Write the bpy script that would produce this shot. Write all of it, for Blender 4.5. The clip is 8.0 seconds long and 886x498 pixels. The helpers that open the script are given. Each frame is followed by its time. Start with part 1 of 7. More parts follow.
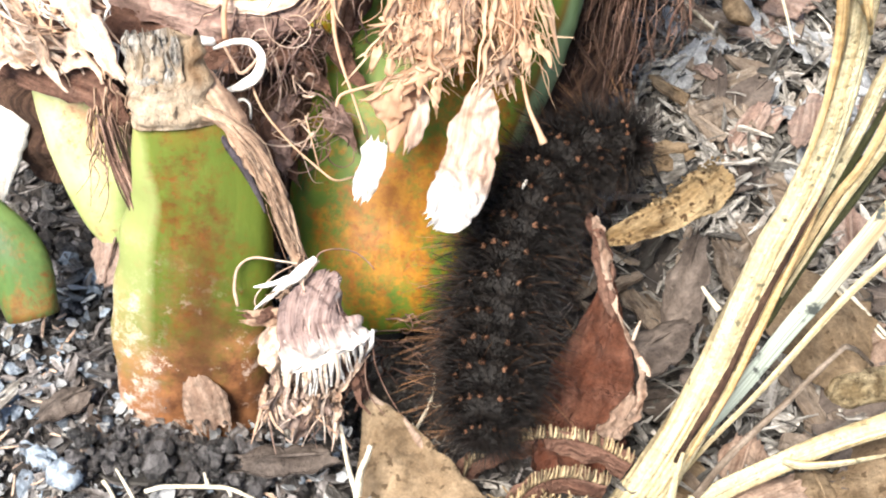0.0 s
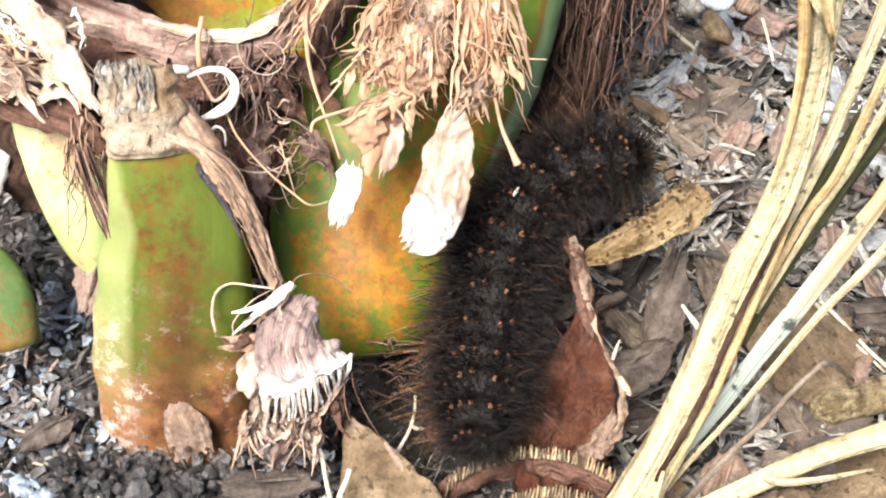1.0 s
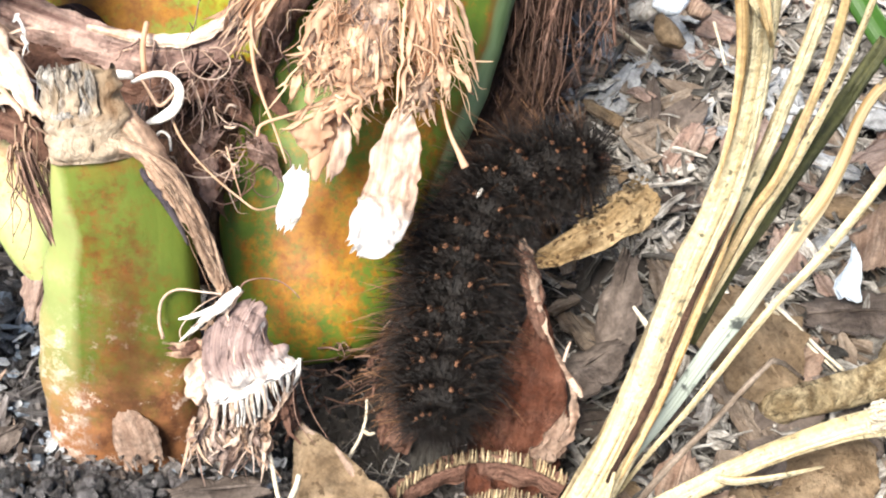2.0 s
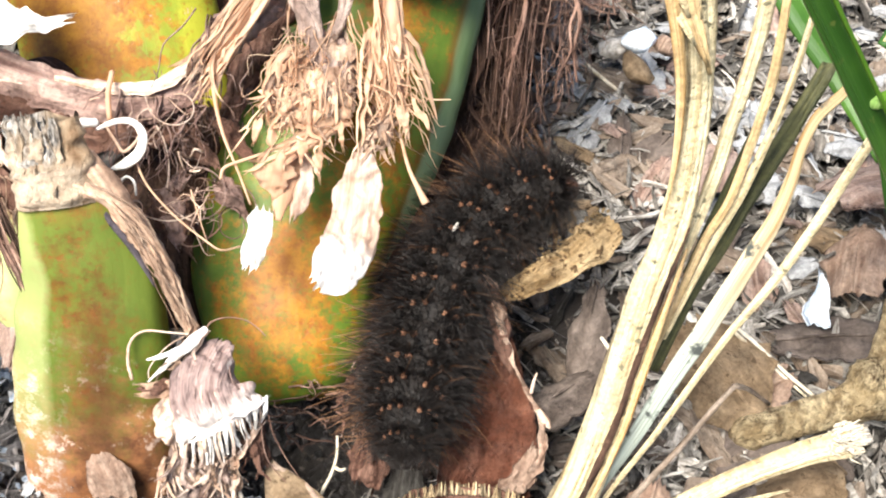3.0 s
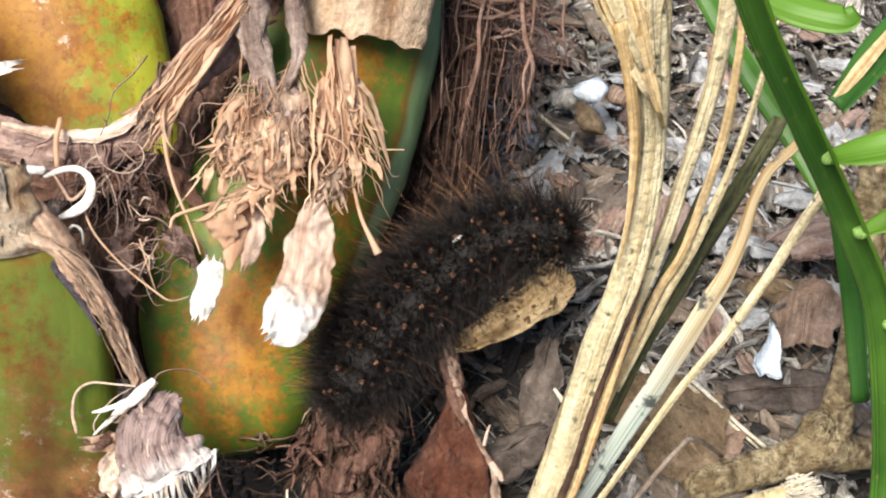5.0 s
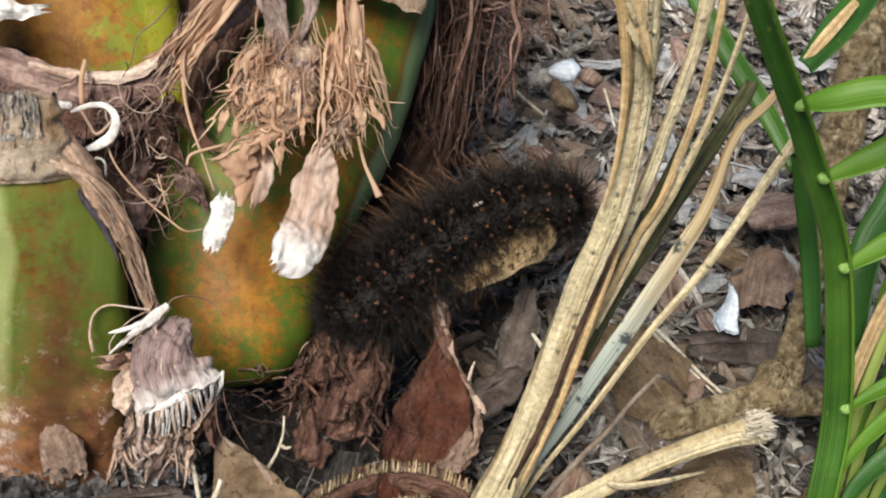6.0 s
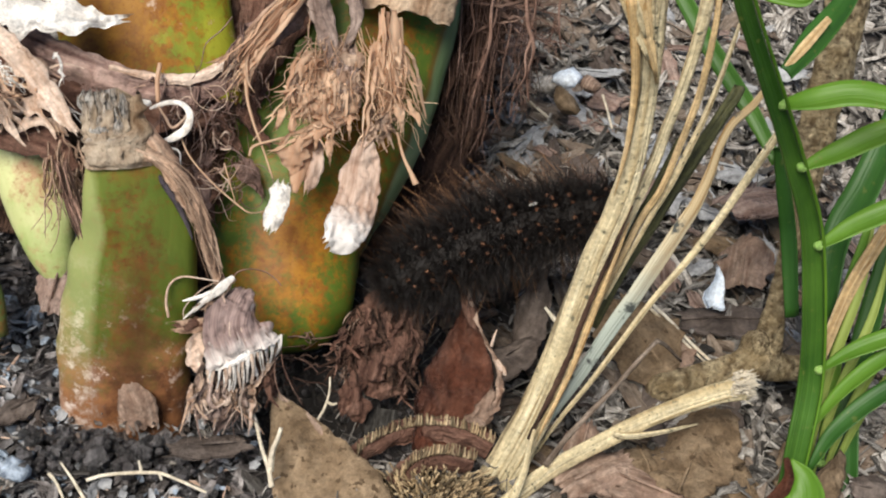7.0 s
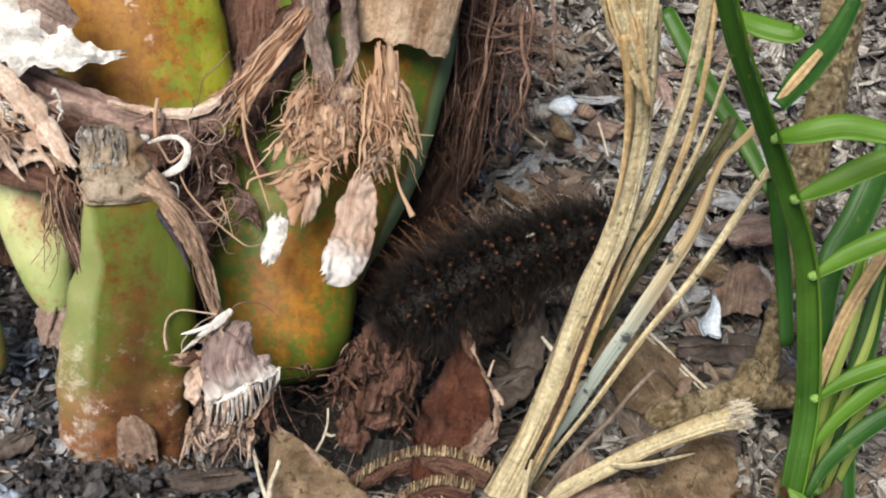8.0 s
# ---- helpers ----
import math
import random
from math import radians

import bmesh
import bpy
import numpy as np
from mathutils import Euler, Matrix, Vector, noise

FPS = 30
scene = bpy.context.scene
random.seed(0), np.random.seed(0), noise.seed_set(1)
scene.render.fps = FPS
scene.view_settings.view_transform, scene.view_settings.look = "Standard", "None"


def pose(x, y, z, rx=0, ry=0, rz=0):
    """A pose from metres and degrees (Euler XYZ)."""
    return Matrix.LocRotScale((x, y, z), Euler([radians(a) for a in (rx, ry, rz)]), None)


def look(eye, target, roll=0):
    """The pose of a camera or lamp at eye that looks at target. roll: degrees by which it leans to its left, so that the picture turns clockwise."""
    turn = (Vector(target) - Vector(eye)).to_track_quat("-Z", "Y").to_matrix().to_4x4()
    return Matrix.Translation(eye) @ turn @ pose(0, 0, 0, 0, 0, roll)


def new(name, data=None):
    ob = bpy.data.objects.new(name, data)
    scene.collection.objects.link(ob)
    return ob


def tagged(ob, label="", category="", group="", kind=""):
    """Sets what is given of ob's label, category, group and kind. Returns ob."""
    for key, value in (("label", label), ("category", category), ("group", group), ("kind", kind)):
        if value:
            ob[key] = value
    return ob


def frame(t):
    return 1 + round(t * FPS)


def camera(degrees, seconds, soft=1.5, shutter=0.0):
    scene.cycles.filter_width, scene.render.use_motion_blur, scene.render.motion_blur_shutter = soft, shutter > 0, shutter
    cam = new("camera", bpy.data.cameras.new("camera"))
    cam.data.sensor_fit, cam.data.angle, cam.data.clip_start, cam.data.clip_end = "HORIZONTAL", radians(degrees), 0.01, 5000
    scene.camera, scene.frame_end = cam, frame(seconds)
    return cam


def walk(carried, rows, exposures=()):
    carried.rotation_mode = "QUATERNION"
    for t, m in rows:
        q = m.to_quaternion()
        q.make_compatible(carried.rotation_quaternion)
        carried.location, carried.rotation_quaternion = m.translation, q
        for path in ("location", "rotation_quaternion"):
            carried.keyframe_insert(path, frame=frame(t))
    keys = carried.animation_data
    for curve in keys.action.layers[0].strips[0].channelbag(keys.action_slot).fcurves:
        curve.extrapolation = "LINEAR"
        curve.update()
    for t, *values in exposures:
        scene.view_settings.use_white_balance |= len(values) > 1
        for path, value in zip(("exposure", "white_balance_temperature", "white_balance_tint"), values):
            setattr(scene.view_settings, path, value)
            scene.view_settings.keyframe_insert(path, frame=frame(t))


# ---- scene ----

# camera: a phone held about 25 cm away, looking down on the palm's foot
cam = camera(39.18, 8.0, soft=2.05)
walk(cam, [
    (0.0, pose(-0.0310, -0.1763, 0.1947, 38.64, -5.42, 2.55)),
    (0.5, pose(-0.0289, -0.1746, 0.1959, 38.87, -5.82, 2.43)),
    (1.0, pose(-0.0252, -0.1770, 0.1955, 39.86, -4.42, 2.03)),
    (1.2, pose(-0.0263, -0.1766, 0.1951, 39.84, -4.81, 1.61)),
    (2.5, pose(-0.0142, -0.1802, 0.1942, 41.84, -4.70, 0.19)),
    (3.0, pose(-0.0105, -0.1823, 0.1957, 42.98, -3.16, 0.16)),
    (3.5, pose(-0.0113, -0.1823, 0.1951, 42.92, -3.26, 0.06)),
    (4.0, pose(-0.0115, -0.1824, 0.1956, 43.12, -3.59, -0.09)),
    (4.5, pose(-0.0117, -0.1823, 0.1955, 43.26, -3.76, -0.19)),
    (5.0, pose(-0.0109, -0.1803, 0.1954, 45.09, -4.95, -1.27)),
    (5.2, pose(-0.0103, -0.1805, 0.1922, 44.89, -5.82, -1.48)),
    (6.3, pose(-0.0295, -0.2127, 0.2009, 46.85, -9.17, -2.45)),
    (6.5, pose(-0.0327, -0.2180, 0.2043, 47.22, -9.46, -2.72)),
    (7.0, pose(-0.0395, -0.2319, 0.2143, 46.74, -9.57, -2.95)),
    (7.5, pose(-0.0382, -0.2318, 0.2163, 47.37, -9.37, -2.99)),
    (8.0, pose(-0.0392, -0.2310, 0.2178, 47.57, -9.30, -3.18)),
], exposures=[(0.0, 1.41), (1.0, 1.34), (2.5, 1.41), (3.0, 1.48), (3.5, 1.13), (4.5, 1.05), (5.2, 0.76), (6.3, 0.23), (7.0, 0.23), (8.0, 0.23)])

# light: open shade under foliage, with soft sun from the upper left
SUN_TO = Vector((-0.38, -0.42, 0.82)).normalized()
world = bpy.data.worlds.new("sky")
scene.world = world
world.use_nodes = True
sky = world.node_tree.nodes.new("ShaderNodeTexSky")
sky.sky_type, sky.sun_disc = "NISHITA", False
sky.sun_elevation, sky.sun_rotation = math.asin(SUN_TO.z), math.atan2(SUN_TO.x, SUN_TO.y)
world.node_tree.links.new(sky.outputs[0], world.node_tree.nodes["Background"].inputs[0])
world.node_tree.nodes["Background"].inputs[1].default_value = 0.072
sun = new("sun", bpy.data.lights.new("sun", "SUN"))
sun.data.energy, sun.data.angle, sun.data.color = 4.9, radians(32), (1.0, 0.955, 0.865)
sun.matrix_world = look(SUN_TO, (0, 0, 0))

# ---- helpers: all shapes are given in centimetres ----
CM = 0.01
rng = random.Random(7)
FACE = Vector((0.0, -0.73, 0.68))
BASES = {}
MASSES = {"hanging_fibre", "loose_thread", "fibre_tangle", "husk_thread", "bract_hair", "rootlet_mat", "scurf", "root_brush", "frayed_end"}


def V(p):
    return Vector(p)


def rand_vec(r=rng):
    return Vector((r.uniform(-1, 1), r.uniform(-1, 1), r.uniform(-1, 1)))


def spline(points, steps):
    """A smooth curve through the points, each a tuple of numbers of any length."""
    pts = [np.array(p, float) for p in points]
    pts = [2 * pts[0] - pts[1]] + pts + [2 * pts[-1] - pts[-2]]
    out = []
    for k in range(1, len(pts) - 2):
        a, b, c, d = pts[k - 1:k + 3]
        for s in range(steps):
            u = s / steps
            out.append(0.5 * (2 * b + (c - a) * u + (2 * a - 5 * b + 4 * c - d) * u * u + (3 * b - a - 3 * c + d) * u ** 3))
    out.append(pts[-2])
    return out


class Geo:
    """Points and faces of one mesh, with a grain coordinate (across, along, piece) on each point."""

    def __init__(self):
        self.v, self.f, self.g = [], [], []

    def add(self, p, g=(0, 0, 0)):
        self.v.append((p[0], p[1], p[2]))
        self.g.append((g[0], g[1], g[2]))
        return len(self.v) - 1

    def rings(self, rings, closed=True, caps=True):
        n = len(rings[0])
        for a, b in zip(rings, rings[1:]):
            for k in range(n if closed else n - 1):
                j = (k + 1) % n
                self.f.append((a[k], a[j], b[j], b[k]))
        if caps and closed:
            self.f.append(tuple(reversed(rings[0])))
            self.f.append(tuple(rings[-1]))

    def stem(self, path, n=12, steps=6, face=FACE, rough=0.0, freq=1.5, groove=0.0, seed=0.0, dome=0.0, piece=None, jag=0.0):
        """A swept stem. path: rows of x, y, z, half width, half thickness. groove hollows the front; dome rounds the first end off."""
        rows = spline(path, steps)
        piece = rng.random() if piece is None else piece
        rings, along = [], 0.0
        for k, row in enumerate(rows):
            p = V(row[:3])
            t = (V(rows[min(k + 1, len(rows) - 1)][:3]) - V(rows[max(k - 1, 0)][:3])).normalized()
            w = t.cross(face).normalized()
            m = w.cross(t)
            hw, ht = row[3], row[4]
            if k:
                along += (p - V(rows[k - 1][:3])).length
            if dome:
                q = min(1.0, along / dome + 0.12)
                s = math.sqrt(max(0.02, 1 - (1 - q) ** 2))
                hw, ht = hw * s, ht * s
            ring = []
            for i in range(n):
                a = 2 * math.pi * i / n
                c, s = math.cos(a), math.sin(a)
                bulge = 1 + rough * noise.noise(V((p.x * freq + seed + c * 1.3, p.y * freq + s * 1.3, p.z * freq)))
                q = p + w * (hw * c * bulge) + m * (ht * s * bulge)
                if jag and k == len(rows) - 1:
                    q += t * (jag * noise.noise(V((c * 2.6 + seed, s * 2.6, 5.0))) * 2)
                if groove and s > 0:
                    q -= m * (groove * ht * s * s)
                ring.append(self.add(q, (hw * c + 3 * (s < 0) * 0, along, piece)))
            rings.append(ring)
        self.rings(rings)
        return self

    def blade(self, path, across=7, steps=6, face=FACE, camber=0.0, thick=0.03, ragged=0.0, crumple=0.0, freq=1.2, seed=None, tear=0.0):
        """A leaf-like sheet with thickness. path: rows of x, y, z, half width."""
        rows = spline(path, steps)
        seed = rng.uniform(0, 50) if seed is None else seed
        top, bottom, along = [], [], 0.0
        for k, row in enumerate(rows):
            p = V(row[:3])
            t = (V(rows[min(k + 1, len(rows) - 1)][:3]) - V(rows[max(k - 1, 0)][:3])).normalized()
            w = t.cross(face).normalized()
            m = w.cross(t)
            if k:
                along += (p - V(rows[k - 1][:3])).length
            r1, r2 = [], []
            for i in range(across):
                s = 2 * i / (across - 1) - 1
                hw = row[3]
                if ragged:
                    hw *= 1 + ragged * noise.noise(V((along * 3.1, seed, 9.0 if s > 0 else 2.0))) + 0.45 * ragged * noise.noise(V((along * 7.0, seed, 4.0 if s > 0 else 1.0)))
                end = 0.0
                if tear and k in (0, len(rows) - 1):
                    end = tear * noise.noise(V((s * 4.0, seed, 3.3 + k)))
                q = p + w * (hw * s) + m * (camber * row[3] * (1 - s * s)) + t * end
                if crumple:
                    q += m * (crumple * noise.noise(V((q.x * freq + seed, q.y * freq, q.z * freq))) + 0.4 * crumple * noise.noise(V((q.x * freq * 3 + seed, q.y * freq * 3, q.z * freq * 3))))
                g = (hw * s, along, seed)
                r1.append(self.add(q + m * (thick / 2), g))
                r2.append(self.add(q - m * (thick / 2), g))
            top.append(r1)
            bottom.append(r2)
        n = across
        for k in range(len(rows) - 1):
            for i in range(n - 1):
                self.f.append((top[k][i], top[k][i + 1], top[k + 1][i + 1], top[k + 1][i]))
                self.f.append((bottom[k][i + 1], bottom[k][i], bottom[k + 1][i], bottom[k + 1][i + 1]))
            for i in (0, n - 1):
                self.f.append((top[k][i], top[k + 1][i], bottom[k + 1][i], bottom[k][i]))
        for k in (0, len(rows) - 1):
            for i in range(n - 1):
                self.f.append((top[k][i], bottom[k][i], bottom[k][i + 1], top[k][i + 1]))
        return self

    def strand(self, points, r0, r1, sides=3, steps=3):
        """A thin tapered thread through the points."""
        rows = spline(points, steps)
        piece, along, rings = rng.random(), 0.0, []
        for k, row in enumerate(rows):
            p = V(row)
            t = (V(rows[min(k + 1, len(rows) - 1)]) - V(rows[max(k - 1, 0)])).normalized()
            w = t.orthogonal().normalized() if k == 0 else (w - t * w.dot(t)).normalized()
            m = t.cross(w)
            r = r0 + (r1 - r0) * k / (len(rows) - 1)
            if k:
                along += (p - V(rows[k - 1])).length
            rings.append([self.add(p + w * (r * math.cos(2 * math.pi * i / sides)) + m * (r * math.sin(2 * math.pi * i / sides)), (i * r, along, piece)) for i in range(sides)])
        self.rings(rings)
        return self

    def lump(self, centre, size, seed=0.0, turn=None, rough=0.35, cuts=2, freq=1.0):
        """An uneven stone or clod: a rounded box pushed about by noise."""
        bm = bmesh.new()
        bmesh.ops.create_icosphere(bm, subdivisions=cuts, radius=1.0)
        turn = turn or Matrix.Identity(3)
        at = len(self.v)
        for vert in bm.verts:
            d = vert.co.normalized()
            q = d * (1 + rough * noise.noise(d * 1.4 * freq + V((seed, 0, seed * 2))) + 0.4 * rough * noise.noise(d * 4.0 * freq + V((seed, 3, 0))))
            q = V((q.x * size[0], q.y * size[1], q.z * size[2]))
            self.add(turn @ q + V(centre), (d.x, d.y, seed))
        for face in bm.faces:
            self.f.append(tuple(at + v.index for v in face.verts))
        bm.free()
        return self

    def chip(self, centre, length, width, thick, turn):
        """A splintered chip: a six-cornered sliver with cut ends."""
        at = len(self.v)
        piece = rng.random()
        outline = [(-1, rng.uniform(-0.9, -0.2)), (rng.uniform(-0.4, 0.3), -1), (1, rng.uniform(-0.8, 0.0)), (rng.uniform(0.6, 1.1), rng.uniform(0.2, 0.9)), (rng.uniform(-0.3, 0.3), 1), (-rng.uniform(0.7, 1.1), rng.uniform(0.2, 0.8))]
        bend = rng.uniform(-0.15, 0.15) * length
        for s in (1, -1):
            for x, y in outline:
                q = V((x * length / 2, y * width / 2, s * thick / 2 + bend * x * x))
                self.add(turn @ q + V(centre), (y * width / 2, x * length / 2, piece))
        self.f.append(tuple(range(at, at + 6)))
        self.f.append(tuple(reversed(range(at + 6, at + 12))))
        for k in range(6):
            j = (k + 1) % 6
            self.f.append((at + j, at + k, at + 6 + k, at + 6 + j))
        return self


def mesh_of(name, geo, material, base, smooth=True):
    me = bpy.data.meshes.new(name)
    me.from_pydata([((x - base[0]) * CM, (y - base[1]) * CM, (z - base[2]) * CM) for x, y, z in geo.v], [], geo.f)
    at = me.attributes.new("grain", "FLOAT_VECTOR", "POINT")
    at.data.foreach_set("vector", np.array(geo.g, "f").ravel())
    me.polygons.foreach_set("use_smooth", [smooth] * len(me.polygons))
    me.materials.append(material)
    me.validate()
    return me


def thing(name, base, label, category, group=""):
    ob = new(name)
    ob.empty_display_size = 0.01
    ob.location = V(base) * CM
    BASES[ob] = V(base)
    return tagged(ob, label, category, group)


def part(name, geo, material, parent, label="", smooth=True):
    ob = new(name, mesh_of(name, geo, material, BASES[parent], smooth))
    ob.parent = parent
    BASES[ob] = BASES[parent]
    return tagged(ob, label, kind="stuff" if name in MASSES else "")


def solo(name, geo, material, label, category, smooth=True, kind="", group=""):
    a = np.array(geo.v)
    base = (a[:, 0].mean(), a[:, 1].mean(), a[:, 2].min())
    ob = new(name, mesh_of(name, geo, material, base, smooth))
    ob.location = V(base) * CM
    BASES[ob] = V(base)
    return tagged(ob, label, category, group, kind)


# ---- materials ----
class Nodes:
    def __init__(self, name):
        self.mat = bpy.data.materials.new(name)
        self.mat.use_nodes = True
        self.tree = self.mat.node_tree
        self.bsdf = self.tree.nodes["Principled BSDF"]
        self.out = self.tree.nodes["Material Output"]

    def node(self, kind, **values):
        n = self.tree.nodes.new(kind)
        for key, value in values.items():
            n.inputs[key].default_value = value
        return n

    def link(self, a, b):
        self.tree.links.new(a, b)

    def coords(self):
        return self.node("ShaderNodeTexCoord").outputs["Object"]

    def grain(self, across, along):
        at = self.tree.nodes.new("ShaderNodeAttribute")
        at.attribute_name = "grain"
        m = self.node("ShaderNodeMapping", Scale=(across, along, 7.0))
        self.link(at.outputs["Vector"], m.inputs["Vector"])
        return m.outputs[0]

    def grain_axis(self, axis):
        at = self.tree.nodes.new("ShaderNodeAttribute")
        at.attribute_name = "grain"
        s = self.node("ShaderNodeSeparateXYZ")
        self.link(at.outputs["Vector"], s.inputs[0])
        return s.outputs[axis]

    def noise(self, vector, scale, detail=4.0, rough=0.55, warp=0.0):
        n = self.node("ShaderNodeTexNoise", Scale=scale, Detail=detail, Roughness=rough, Distortion=warp)
        self.link(vector, n.inputs["Vector"])
        return n.outputs["Fac"]

    def steps(self, value, low, high):
        m = self.node("ShaderNodeMapRange")
        self.link(value, m.inputs["Value"])
        m.inputs["From Min"].default_value, m.inputs["From Max"].default_value = low, high
        return m.outputs[0]

    def math(self, op, a, b):
        m = self.tree.nodes.new("ShaderNodeMath")
        m.operation = op
        for k, x in enumerate((a, b)):
            if isinstance(x, (int, float)):
                m.inputs[k].default_value = x
            else:
                self.link(x, m.inputs[k])
        return m.outputs[0]

    def mix(self, fac, a, b):
        m = self.tree.nodes.new("ShaderNodeMix")
        m.data_type = "RGBA"
        for x, k in ((fac, 0), (a, 6), (b, 7)):
            if isinstance(x, (int, float)):
                m.inputs[k].default_value = x
            elif isinstance(x, tuple):
                m.inputs[k].default_value = (*x, 1.0)
            else:
                self.link(x, m.inputs[k])
        return m.outputs[2]

    def done(self, colour, rough=0.7, height=None, bump=0.0003, glow_through=0.0, gloss=0.3):
        self.link(colour, self.bsdf.inputs["Base Color"])
        self.bsdf.inputs["Roughness"].default_value = rough
        self.bsdf.inputs["Specular IOR Level"].default_value = gloss
        if height is not None:
            b = self.node("ShaderNodeBump", Strength=1.0, Distance=bump)
            self.link(height, b.inputs["Height"])
            self.link(b.outputs[0], self.bsdf.inputs["Normal"])
        if glow_through:
            t = self.node("ShaderNodeBsdfTranslucent")
            self.link(colour, t.inputs["Color"])
            m = self.node("ShaderNodeMixShader", Fac=glow_through)
            self.link(self.bsdf.outputs[0], m.inputs[1])
            self.link(t.outputs[0], m.inputs[2])
            self.link(m.outputs[0], self.out.inputs["Surface"])
        return self.mat


def fibrous(name, dark, mid, light, across=9.0, along=0.6, rough=0.75, bump=0.0004, vary=0.5, glow=0.0, spots=None, gloss=0.25, seams=0.0):
    """Dry plant matter: streaks along the grain, blotches, and pieces that differ in tone."""
    n = Nodes(name)
    streak = n.noise(n.grain(across, along), 1.6, 6.0, 0.6)
    blotch = n.noise(n.coords(), 160.0, 5.0, 0.6)
    c = n.mix(n.steps(streak, 0.38, 0.62), dark, light)
    c = n.mix(n.math("MULTIPLY", n.steps(blotch, 0.36, 0.62), 0.75), c, mid)
    isl = n.node("ShaderNodeNewGeometry").outputs["Random Per Island"]
    tone = n.node("ShaderNodeHueSaturation")
    fine = n.steps(n.noise(n.coords(), 1100.0, 5.0, 0.75), 0.30, 0.70)
    coarse = n.steps(n.noise(n.coords(), 230.0, 4.0, 0.6), 0.25, 0.70)
    dirt = n.math("MULTIPLY", n.math("ADD", n.math("MULTIPLY", fine, 0.65), 0.68), n.math("ADD", n.math("MULTIPLY", coarse, 0.5), 0.72))
    n.link(n.math("MULTIPLY", dirt, n.math("ADD", n.math("MULTIPLY", isl, vary), 1.0 - vary / 2)), tone.inputs["Value"])
    tone.inputs["Saturation"].default_value = 1.06
    n.link(c, tone.inputs["Color"])
    c = tone.outputs[0]
    if seams:
        crack = n.steps(n.noise(n.grain(across * 0.55, along * 0.7), 1.6, 5.0, 0.7), 0.56, 0.63)
        c = n.mix(n.math("MULTIPLY", crack, seams), c, (dark[0] * 0.25, dark[1] * 0.22, dark[2] * 0.22))
    if spots:
        dots = n.noise(n.coords(), spots[1], 2.0, 0.5)
        c = n.mix(n.steps(dots, spots[2], spots[2] + 0.05), c, spots[0])
    return n.done(c, rough, n.math("ADD", streak, n.math("MULTIPLY", n.noise(n.coords(), 700.0, 5.0, 0.7), 0.9)), bump * 1.8, glow, gloss)


